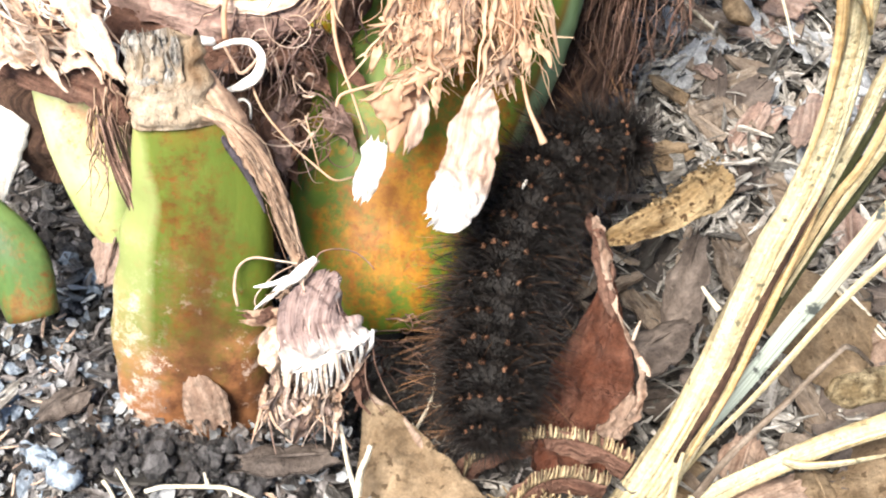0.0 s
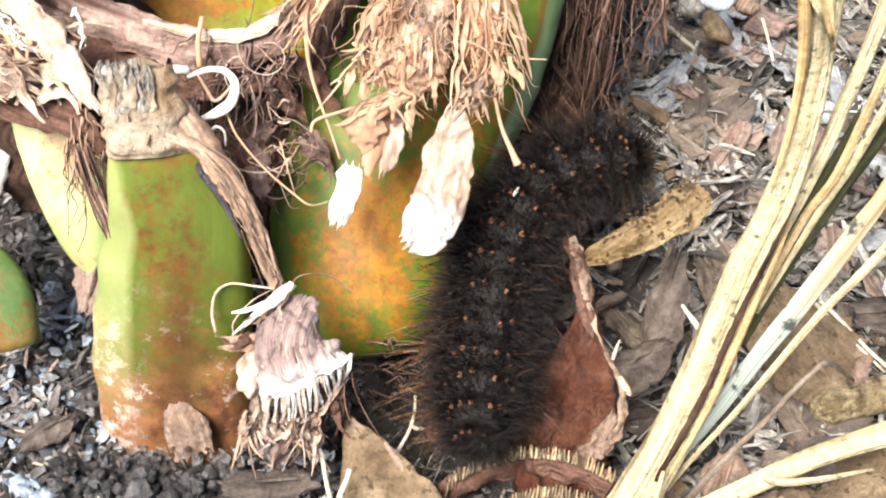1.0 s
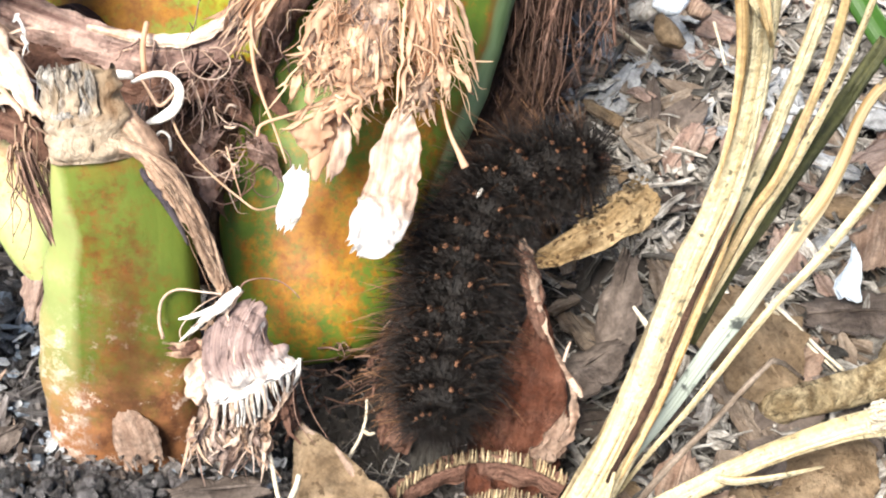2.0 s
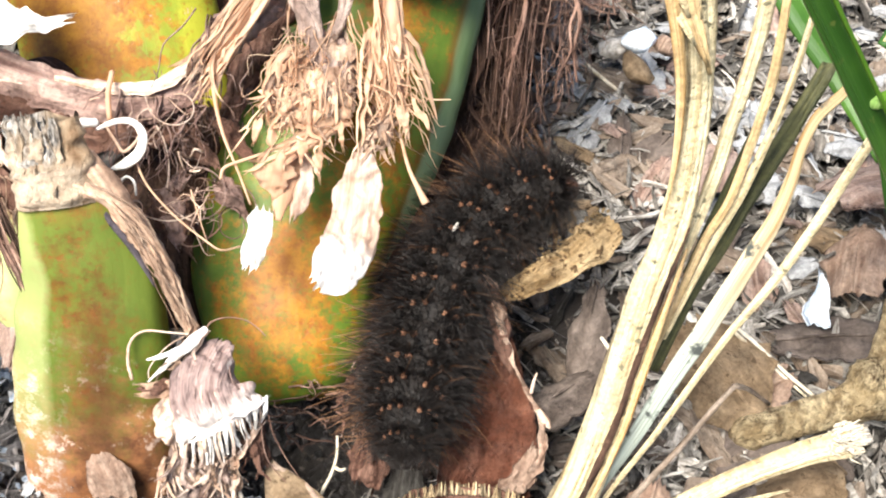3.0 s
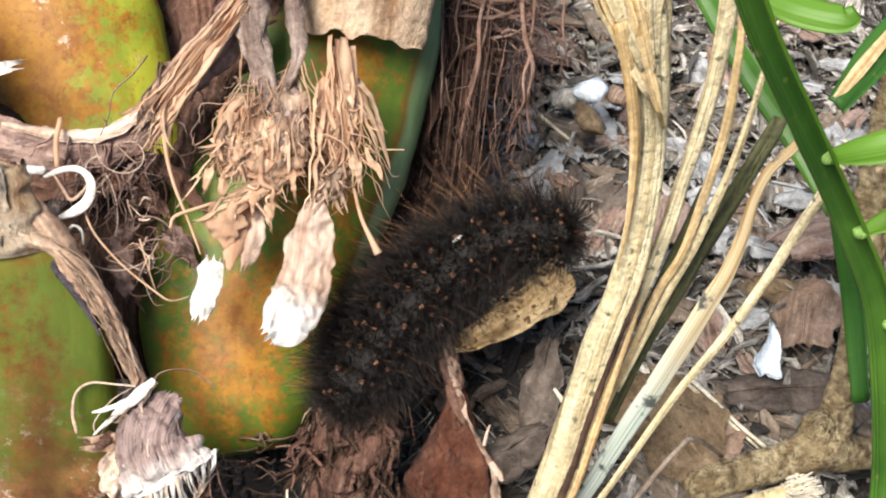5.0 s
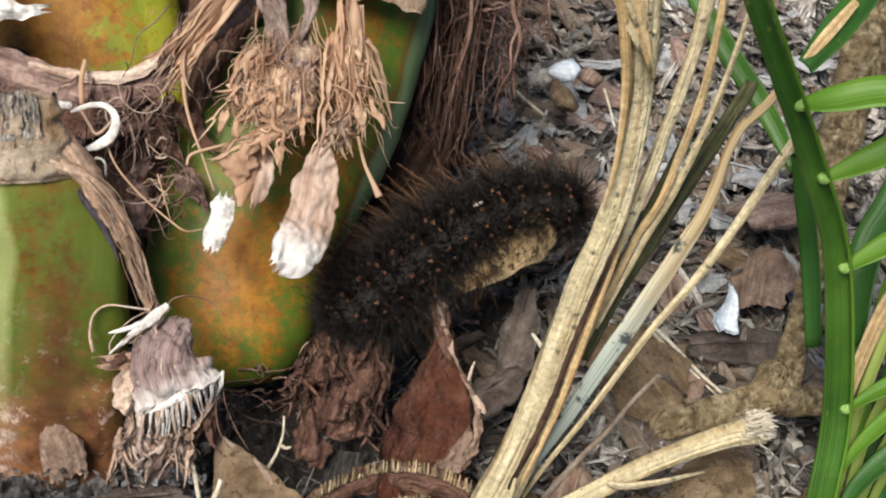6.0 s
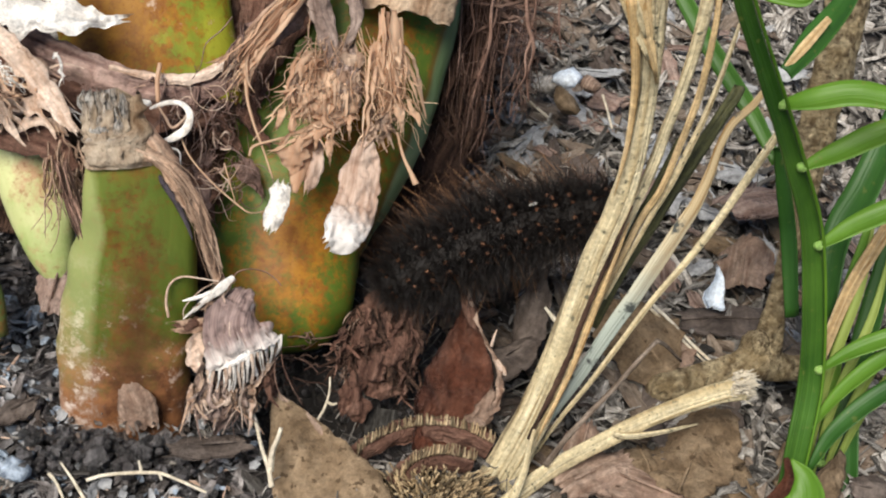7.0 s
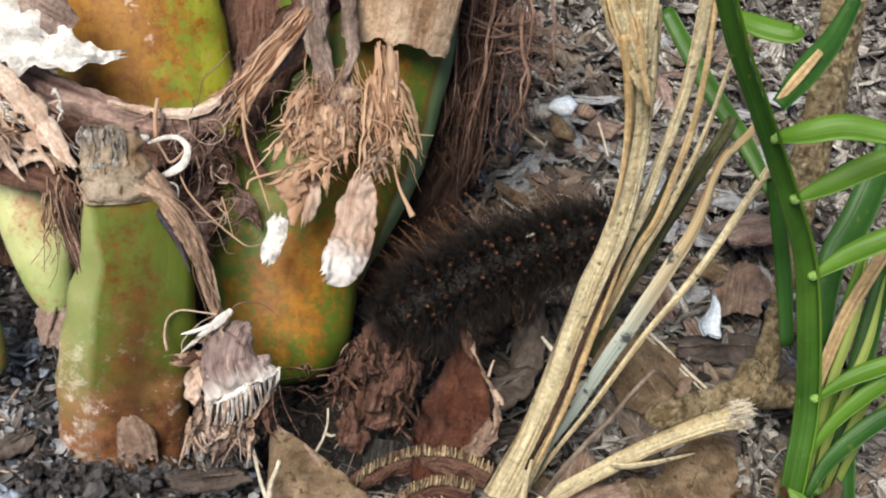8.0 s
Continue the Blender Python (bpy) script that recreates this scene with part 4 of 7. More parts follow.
def torn_fringe():
    """The torn sheath that hangs before the central stalk."""
    r = random.Random(5)
    top = V((-2.36, 0.24, 5.87))
    part("sheath_knot", Geo().stem(rows_of((off(top, -0.75, -3.2, -0.9), 0.50, 0.2), (off(top, -0.70, -1.2, -0.1), 0.34, 0.22), (off(top, -0.55, -0.3, 0.2), 0.26, 0.18), (off(top, -0.30, 0.35, 0.35), 0.20, 0.14), (off(top, -0.10, 0.95, 0.3), 0.10, 0.06)), n=24, steps=12, rough=0.5, freq=3.5), M_knot, palm, "grey twisted neck of the sheath")
    part("sheath_knot", Geo().stem(rows_of((off(top, 0.0, -2.2, -0.3), 0.22, 0.12), (off(top, 0.18, -0.7, 0.15), 0.16, 0.1), (off(top, 0.25, -0.1, 0.3), 0.12, 0.09), (off(top, 0.05, 0.45, 0.35), 0.07, 0.06)), n=18, steps=12, rough=0.5, freq=4.0), M_knot, palm, "thin twisted strand of the neck")
    # the matted pad under the neck
    for k in range(5):
        u, v = r.uniform(-0.75, 0.2), r.uniform(0.25, 0.7)
        part("sheath_mat", Geo().blade([(*off(top, u, v, 0.12), 0.16), (*off(top, u + r.uniform(-0.1, 0.1), v + 0.4, 0.25), r.uniform(0.34, 0.46)), (*off(top, u + r.uniform(-0.2, 0.15), v + 0.9, 0.30), r.uniform(0.28, 0.4)), (*off(top, u + r.uniform(-0.3, 0.1), v + 1.35, 0.1), 0.06)], across=15, steps=9, thick=0.008, ragged=0.7, crumple=0.22, freq=3.2, camber=0.3, tear=0.4, face=(FACE + rand_vec(r) * 0.3).normalized()), M_husk if k % 2 else M_bract, palm, "matted brown sheath tissue")
    mat = Geo()
    for k in range(45):
        a = off(top, r.uniform(-0.85, 0.4), r.uniform(0.2, 1.2), r.uniform(0.2, 0.5))
        wisp(mat, a, off(a, r.uniform(-0.4, 0.4), r.uniform(0.1, 0.7), r.uniform(-0.1, 0.1)), 0.06, r.uniform(0.010, 0.022), 0.006, r, 0.16, 6)
    part("fibre_tangle", mat, M_husk, palm, "brown fibre matted under the neck")
    # the left tassel, then the arm that crosses it, then the right tassel
    for k in range(12):
        u, v = r.uniform(-0.80, 0.0), r.uniform(0.5, 1.2)
        e = 1.5 * (u + 0.4) - 0.55 + r.uniform(-0.2, 0.2)
        shredded("sheath_sheet", palm, M_fringe if k % 4 else M_husk, [off(top, u, v, 0.2), off(top, 0.6 * u + 0.4 * e, v + 0.35, 0.42), off(top, 0.3 * u + 0.7 * e, v + 0.75, 0.42), off(top, e, 2.0 + r.uniform(-0.3, 0.5), r.uniform(0.1, 0.4))], r.uniform(0.22, 0.34), r.choice((4, 5, 6)), r, 0.45, 0.22, "thin torn sheet of sheath", 0.5, 0.5)
    for k in range(7):
        u, v = r.uniform(0.62, 1.15), r.uniform(-0.4, 0.4)
        e = u + r.uniform(0.0, 0.8)
        shredded("sheath_sheet", palm, M_fringe, [off(top, u, v, 0.2), off(top, 0.7 * u + 0.3 * e, v + 0.4, 0.35), off(top, 0.4 * u + 0.6 * e, v + 0.85, 0.35), off(top, e, r.uniform(1.6, 2.2), 0.2)], r.uniform(0.13, 0.22), r.choice((3, 4)), r, 0.4, 0.3, "thin torn sheet of sheath", 0.5, 0.5)
    for k in range(30):
        u, v = r.uniform(-0.95, 0.0), r.uniform(0.9, 1.7)
        e = u + r.uniform(-0.65, 0.40)
        f = 2.15 + 0.35 * math.sin(3.0 * e + 1.0) + r.uniform(-0.7, 0.45)
        frizz("sheath_strip", M_fringe if k % 5 else M_husk, palm, off(top, u, v, r.uniform(0.1, 0.45)), off(top, e, max(f, v + 0.4), r.uniform(0.0, 0.45)), r.uniform(0.02, 0.065), r, 0.17, 0.35, 3)
    for k in range(7):
        frizz("sheath_strip", M_fringe, palm, off(top, r.uniform(0.15, 0.45), r.uniform(1.7, 2.0), 0.35), off(top, r.uniform(-1.3, -0.9), r.uniform(2.6, 3.0), 0.3), r.uniform(0.05, 0.10), r, 0.07, 0.1, 2, 0.15, "pale strip that crosses the tassel")
    for k in range(22):
        u, v = r.uniform(0.62, 1.20), r.uniform(-0.5, 0.7)
        e = u + r.uniform(0.0, 0.95) * (0.4 + 0.6 * r.random())
        frizz("sheath_strip", M_fringe, palm, off(top, u, v, r.uniform(0.05, 0.4)), off(top, e, r.uniform(1.45, 2.3), r.uniform(0.0, 0.35)), r.uniform(0.02, 0.055), r, 0.14, 0.40, 3)
    for u, v, e, f, w in ((1.02, -0.5, 1.20, 1.15, 0.11), (0.80, -0.5, 0.92, 0.9, 0.08), (0.62, 0.4, 0.55, 2.7, 0.05), (0.75, 0.8, 0.62, 2.4, 0.06)):
        frizz("sheath_strip", M_fringe, palm, off(top, u, v, 0.45), off(top, e, f, 0.45), w, r, 0.05, 0.05, 1, 0.15, "broad pale strip of sheath")
    for k in range(10):
        frizz("sheath_strip", M_husk, palm, off(top, r.uniform(0.8, 1.3), r.uniform(1.6, 1.9), 0.2), off(top, r.uniform(0.5, 1.2), r.uniform(2.2, 2.6), 0.25), r.uniform(0.05, 0.10), r, 0.1, 0.1)
    geo = Geo()
    for k in range(70):
        left = r.random() < 0.6
        a = off(top, r.uniform(-0.8, 0.2) if left else r.uniform(0.2, 1.1), r.uniform(-0.5, 1.4), r.uniform(0, 0.25))
        spread = r.uniform(-1.6, 0.35) if left else r.uniform(0.4, 2.1)
        wisp(geo, a, off(top, spread, r.uniform(1.4, 2.9) - 0.2 * abs(spread), r.uniform(-0.15, 0.3)), r.uniform(0.1, 0.6), r.uniform(0.010, 0.024), 0.006, r, r.uniform(0.1, 0.35), 7)
    part("loose_thread", geo, M_fringe, palm, "pale frayed threads of sheath")
    # papery scraps at the tassels' ends
    for u, v, long, w, lean in ((-0.75, 2.55, 0.85, 0.30, -0.15), (-0.55, 1.2, 0.9, 0.26, -0.1), (-0.85, 0.9, 1.0, 0.22, -0.2), (-0.2, 1.0, 0.8, 0.22, 0.1), (-1.15, 1.9, 0.5, 0.10, -0.15), (-0.95, 2.1, 0.4, 0.10, -0.05), (-0.45, 2.3, 0.5, 0.12, 0.05), (-0.15, 2.45, 0.5, 0.09, 0.05), (0.2, 1.9, 0.5, 0.10, 0.1), (-0.9, 1.3, 0.6, 0.2, -0.1), (-0.35, 1.5, 0.7, 0.2, 0.1), (1.55, 1.5, 0.5, 0.07, 0.3), (1.3, 1.6, 0.6, 0.09, 0.15)):
        part("sheath_sheet", Geo().blade([(*off(top, u, v, 0.4), 0.05), (*off(top, u + 0.3 * lean, v + 0.33 * long, 0.45), w), (*off(top, u + 0.7 * lean, v + 0.68 * long, 0.42), w * 0.8), (*off(top, u + lean, v + long, 0.3), 0.03)], across=11, steps=8, thick=0.006, ragged=1.0, crumple=0.14, freq=3.4, camber=r.uniform(-0.4, 0.5), tear=0.4, face=(FACE + rand_vec(r) * 0.3).normalized()), M_fringe, palm, "loose papery flap of sheath")
    # the small sheath flap under the left lobe and the hanging thread with a thick end
    part("sheath_flap", Geo().blade(rows_of(((-2.97, -1.70, 4.16), 0.25), ((-3.09, -2.15, 3.88), 0.24), ((-3.15, -2.77, 3.57), 0.05)), steps=7, ragged=0.4, crumple=0.12, camber=0.3), M_fringe, palm)
    part("loose_thread", Geo().stem(rows_of(((-1.02, -1.63, 4.62), 0.03, 0.03), ((-0.87, -2.07, 4.35), 0.035, 0.03), ((-0.67, -2.44, 4.16), 0.05, 0.04), ((-0.54, -2.61, 4.00), 0.075, 0.05)), n=6, rough=0.1), M_fringe, palm)
    # the white of this flake stands for full sun on it
    part("paper_flake", Geo().blade(rows_of(((-3.40, -2.66, 3.72), 0.16), ((-3.43, -2.84, 3.59), 0.23), ((-3.50, -3.06, 3.44), 0.21), ((-3.55, -3.30, 3.27), 0.22), ((-3.63, -3.52, 3.12), 0.14)), across=17, steps=9, ragged=0.30, crumple=0.09, freq=4.5, camber=0.15, tear=0.2), M_white, palm, "small papery flake, coloured white as sunlit")
    part("paper_flake", Geo().blade(rows_of(((-1.66, -1.80, 4.45), 0.14), ((-1.70, -2.10, 4.14), 0.36), ((-1.74, -2.45, 3.86), 0.45), ((-1.80, -2.90, 3.64), 0.44), ((-1.92, -3.35, 3.48), 0.50), ((-2.15, -3.78, 3.36), 0.44), ((-2.38, -4.02, 3.28), 0.20)), across=31, steps=12, ragged=0.24, crumple=0.17, freq=2.6, camber=0.22, tear=0.3), M_paper, palm, "large papery flake, its tip coloured white as sunlit")
    part("paper_flake", Geo().blade(rows_of(((-2.72, -1.52, 4.21), 0.10), ((-2.80, -1.93, 3.96), 0.24), ((-2.83, -2.33, 3.72), 0.20), ((-2.89, -2.66, 3.55), 0.05)), across=11, steps=8, ragged=0.5, crumple=0.14, freq=2.6, camber=0.3, tear=0.3), M_paper, palm)


torn_fringe()
part("dry_patch", Geo().blade(rows_of(((-0.97, 3.63, 8.91), 1.45), ((-0.93, 2.58, 7.47), 1.4), ((-0.98, 1.92, 6.50), 1.35), ((-1.03, 1.66, 6.05), 1.3), ((-1.08, 1.43, 5.72), 1.25)), across=31, steps=9, camber=0.42, tear=0.25, ragged=0.05, crumple=0.04, freq=1.5, thick=0.006), M_dry, palm, "dry tan papery skin on the stalk")


def upper_sheath():
    r = random.Random(21)
    # the band that wraps the upper stalk, pale along its lip
    band = rows_of(((-9.73, 0.18, 4.86), 0.42), ((-8.46, -0.20, 4.57), 0.40), ((-7.18, -0.58, 4.43), 0.38), ((-5.80, -0.81, 4.43), 0.34), ((-4.98, -0.66, 4.75), 0.3), ((-4.30, 0.02, 5.42), 0.34), ((-3.62, 0.63, 5.89), 0.4), ((-3.15, 1.41, 6.36), 0.3))
    part("sheath_band", Geo().blade(band, across=17, steps=12, ragged=0.35, crumple=0.24, freq=2.4, camber=0.4), M_sheath, palm, "brown torn sheath wrapping the stalk")
    part("sheath_lip", Geo().blade(rows_of(((-7.34, -0.52, 4.74), 0.05), ((-6.28, -0.74, 4.74), 0.10), ((-5.55, -0.80, 4.86), 0.13), ((-4.89, -0.63, 5.19), 0.14), ((-4.36, -0.15, 5.67), 0.12), ((-3.79, 0.49, 6.16), 0.12), ((-3.22, 1.06, 6.59), 0.10)), across=9, steps=10, ragged=0.5, crumple=0.10, freq=3.0, camber=0.5), M_flake, palm, "pale lip of the sheath")
    for k in range(16):
        u, v, w = r.uniform(-0.12, 0.4), r.uniform(-0.15, 0.3), r.uniform(-0.12, 0.22)
        shredded("sheath_strip", palm, M_fringe if k % 4 else M_husk, [off(V(p), u * q, v * q, w) for p, q in (((-3.26, 0.98, 6.64), 0.5), ((-3.78, 0.41, 6.22), 0.8), ((-4.34, -0.23, 5.73), 1.0), ((-4.77, -0.69, 5.28), 1.2), ((-5.06, -0.97, 5.00), 1.5 + 1.6 * r.random()))], r.uniform(0.05, 0.12), r.choice((2, 3)), r, r.uniform(0.45, 0.7), 0.7, narrow=0.8)
    part("under_sheath", Geo().blade(rows_of(((-9.91, -0.20, 4.08), 0.6), ((-8.58, -0.54, 4.11), 0.6), ((-7.29, -0.81, 4.07), 0.5), ((-6.03, -1.00, 3.97), 0.40), ((-5.01, -0.80, 4.20), 0.30)), across=11, steps=12, ragged=0.45, crumple=0.30, freq=2.6), M_shag, palm, "dark red-brown sheath layer")
    geo = Geo()
    root = V((-5.15, 0.59, 4.81))
    for k in range(22):
        a = off(root, r.uniform(-2.6, 1.2), r.uniform(0.9, 1.6), r.uniform(-0.5, 0.1))
        wisp(geo, a, off(a, r.uniform(-0.6, 0.6), r.uniform(0.1, 1.2), r.uniform(-0.2, 0.2)), 0.1, r.uniform(0.015, 0.04), 0.01, r, 0.15, 5)
    part("fibre_tangle", geo, M_redfibre, palm)
    part("sheath_layer", Geo().blade(rows_of(((-2.46, 3.80, 6.99), 0.55), ((-3.04, 2.43, 5.82), 0.6), ((-3.74, 1.39, 4.95), 0.5), ((-4.11, 0.44, 4.18), 0.3), ((-4.38, -0.43, 3.49), 0.12)), across=11, steps=10, ragged=0.4, crumple=0.25, freq=2.6), M_shag, palm, "brown fibrous sheath layer")
    start, mid = V((-4.10, 0.10, 5.50)), V((-5.57, -0.96, 4.44))
    for k in range(30):
        a = off(start, r.uniform(-0.9, 0.5), r.uniform(-0.5, 0.5), r.uniform(-0.1, 0.2)) if k % 2 else off(mid, r.uniform(-0.8, 0.9), r.uniform(-0.4, 0.1), r.uniform(-0.1, 0.2))
        b = off(a, r.uniform(-0.9, 0.3), r.uniform(0.3, 1.5), r.uniform(-0.1, 0.3))
        wisp(geo, a, b, r.uniform(0, 0.3), r.uniform(0.018, 0.045), 0.01, r, 0.15, 5)
    part("loose_thread", geo, M_sheath, palm)
    # tangle between the front stub and the central stalk
    heart = V((-5.12, -1.71, 3.76))
    for k in range(9):
        p = off(heart, r.uniform(-0.9, 0.8), r.uniform(-1.1, 0.6), r.uniform(-0.6, -0.2))
        way = V((r.uniform(-0.5, 0.9), 0, 0)) + DOWN * r.uniform(0.5, 1.1)
        part("under_sheath", Geo().blade([(*p, 0.1), (*(p + way * 0.35 + FACE * 0.1), r.uniform(0.16, 0.34)), (*(p + way * 0.75), r.uniform(0.12, 0.28)), (*(p + way), 0.04)], across=11, steps=8, ragged=0.6, crumple=0.2, freq=2.8, camber=0.3, tear=0.4, thick=0.01, face=(FACE + rand_vec(r) * 0.5).normalized()), M_sheath if k % 3 == 0 else M_shag, palm, "crumpled brown scrap of sheath")
    for count, material, low, high in ((7, M_flake, -0.2, 0.3), (9, M_sheath, -0.4, 0.2), (7, M_redfibre, -0.6, 0.0)):
        geo = Geo()
        for k in range(count):
            a = off(heart, r.uniform(-0.9, 0.9), r.uniform(-1.3, 0.9), r.uniform(low, high))
            b = off(a, r.uniform(-0.7, 0.7), r.uniform(-0.2, 1.0), r.uniform(-0.3, 0.2))
            wisp(geo, a, b, r.uniform(0, 0.35), r.uniform(0.010, 0.030), 0.006, r, r.uniform(0.2, 0.65), 8)
        curls(geo, off(heart, 0.05, -0.1, (low + high) / 2), (0.95, 1.0, 0.25), count, r, 0.022)
        part("fibre_tangle", geo, material, palm, "loosely curled palm fibre")
    # white curl and long bowed threads
    ring = V((-5.83, -2.05, 4.78))
    part("curled_strip", Geo().stem([(*off(ring, u, v, w), size, 0.03) for u, v, w, size in ((-0.48, -0.10, 0.0, 0.03), (-0.28, -0.20, 0.06, 0.05), (-0.04, -0.27, 0.14, 0.055), (0.20, -0.24, 0.20, 0.06), (0.36, -0.04, 0.22, 0.075), (0.31, 0.26, 0.18, 0.09), (0.08, 0.46, 0.10, 0.085), (-0.20, 0.58, 0.02, 0.03))], n=10, steps=7, rough=0.08), M_white, palm, "white strip of sheath curled into a loop")
    part("curled_strip", Geo().stem([(*off(ring, u, v, w), size, 0.02) for u, v, w, size in ((-0.30, -0.16, 0.08, 0.02), (-0.14, 0.06, 0.12, 0.03), (0.02, 0.26, 0.12, 0.03), (0.20, 0.12, 0.12, 0.03), (0.30, -0.06, 0.14, 0.015))], n=8, steps=6), M_flake, palm, "pinkish inner turn of the curl")
    part("bleached_scrap", Geo().lump(off(ring, -0.66, -0.22, -0.04), (0.20, 0.10, 0.08), 3.0, None, 0.5, 2), M_white, palm, "white crumpled scrap on the cut end")
    part("curled_strip", Geo().strand([off(ring, -0.05, 0.82, 0.0), off(ring, 0.08, 0.70, 0.08), off(ring, 0.22, 0.78, 0.10), off(ring, 0.25, 1.02, 0.04)], 0.03, 0.02, 6, 6), M_white, palm, "small white curl")
    geo = Geo()
    geo.strand([(-5.68, -2.21, 4.50), (-5.41, -2.66, 4.23), (-4.90, -3.12, 3.97), (-4.34, -3.44, 3.70), (-4.05, -3.56, 3.60), (-3.76, -3.31, 3.45)], 0.022, 0.018, 5, 5)
    geo.strand([(-4.52, -0.48, 5.35), (-4.39, -1.05, 5.11), (-4.31, -1.35, 4.82), (-4.14, -1.78, 4.57), (-3.87, -2.22, 4.18), (-3.64, -2.63, 3.81)], 0.05, 0.018, 5, 5)
    geo.strand([(-4.17, -2.37, 4.16), (-4.11, -2.22, 4.30), (-3.73, -2.04, 4.36), (-3.35, -1.79, 4.33)], 0.03, 0.03, 5, 4)
    geo.strand([(-4.69, -2.51, 4.00), (-4.54, -2.87, 3.81), (-4.36, -3.23, 3.48)], 0.02, 0.012, 4, 4)
    geo.strand([(-6.25, -0.67, 5.08), (-6.26, -1.12, 4.93), (-6.19, -1.53, 4.69)], 0.05, 0.05, 5, 4)
    part("loose_thread", geo, M_fringe, palm, "long bowed threads")
    # bleached scraps at the outer edge
    part("bleached_sheath", Geo().blade(rows_of(((-10.63, 0.26, 6.11), 0.75), ((-9.32, 0.00, 5.95), 0.75), ((-8.25, -0.13, 5.74), 0.42), ((-7.52, -0.12, 5.65), 0.16), ((-7.12, 0.01, 5.67), 0.10)), across=21, steps=10, ragged=0.5, crumple=0.2, freq=2.2, camber=0.25, tear=0.5), M_white, palm, "bleached white sheath scrap")
    part("bleached_sheath", Geo().blade(rows_of(((-10.23, 1.00, 6.87), 0.6), ((-8.97, 0.36, 6.45), 0.7), ((-8.13, 0.16, 6.12), 0.25)), across=7, steps=6, ragged=0.3, crumple=0.25), M_bract, palm, "grey sheath scrap")
    part("sheath_strip", Geo().blade(rows_of(((-10.05, -0.42, 5.60), 0.20), ((-8.87, -1.38, 5.14), 0.27), ((-8.18, -2.14, 4.77), 0.22), ((-7.70, -2.69, 4.59), 0.05)), across=9, steps=10, ragged=0.55, crumple=0.12, freq=3.0, camber=0.3, tear=0.4), M_flake, palm, "broad bleached strip of sheath")
    for k in range(26):
        a = off(V((-9.2, -1.3, 4.5)), r.uniform(-1.3, 0.9), r.uniform(-1.0, 0.6), r.uniform(-0.1, 0.35))
        frizz("sheath_strip", (M_flake, M_white, M_fringe, M_husk)[k % 4], palm, a, off(a, r.uniform(0.1, 1.1), r.uniform(0.0, 1.1), r.uniform(-0.2, 0.1)), r.uniform(0.02, 0.06), r, 0.12, 0.25)
    edge = V((-9.12, -1.61, 3.94))
    ribbons("bleached_strip", M_flake, palm, 9, lambda q: off(edge, q.uniform(-1.6, 0.3), q.uniform(-1.2, 0.3), q.uniform(-0.3, 0.3)), lambda q: off(edge, q.uniform(-0.6, 1.4), q.uniform(-0.2, 0.6), q.uniform(-0.3, 0.3)), 0.26, r, 0.2, 0.2, 0.01, "bleached sheath strip")
    part("under_sheath", Geo().blade(rows_of(((-10.43, -1.06, 3.65), 0.5), ((-9.24, -1.73, 3.64), 0.42), ((-8.33, -2.18, 3.80), 0.3), ((-7.78, -2.74, 3.63), 0.12)), across=7, ragged=0.35, crumple=0.2), M_shag, palm)
    geo = Geo()
    for k in range(46):
        a = off(V((-7.92, -2.57, 3.78)), r.uniform(-0.5, 0.35), r.uniform(-0.6, 0.6), r.uniform(-0.3, 0.2))
        wisp(geo, a, off(a, r.uniform(-0.15, 0.5), r.uniform(0.3, 1.6), r.uniform(-0.3, 0.1)), 0.1, 0.03, 0.01, r, 0.12, 5)
    part("fibre_tangle", geo, M_husk, palm)


upper_sheath()
part("bleached_sheath", Geo().blade(rows_of(((-10.86, -0.04, 2.86), 0.3), ((-10.42, -0.84, 2.36), 0.42), ((-10.40, -1.61, 1.62), 0.34), ((-10.62, -2.41, 0.70), 0.15)), across=9, steps=8, ragged=0.25, crumple=0.2, freq=1.8, camber=0.3), M_white, palm, "bleached white sheath scrap")


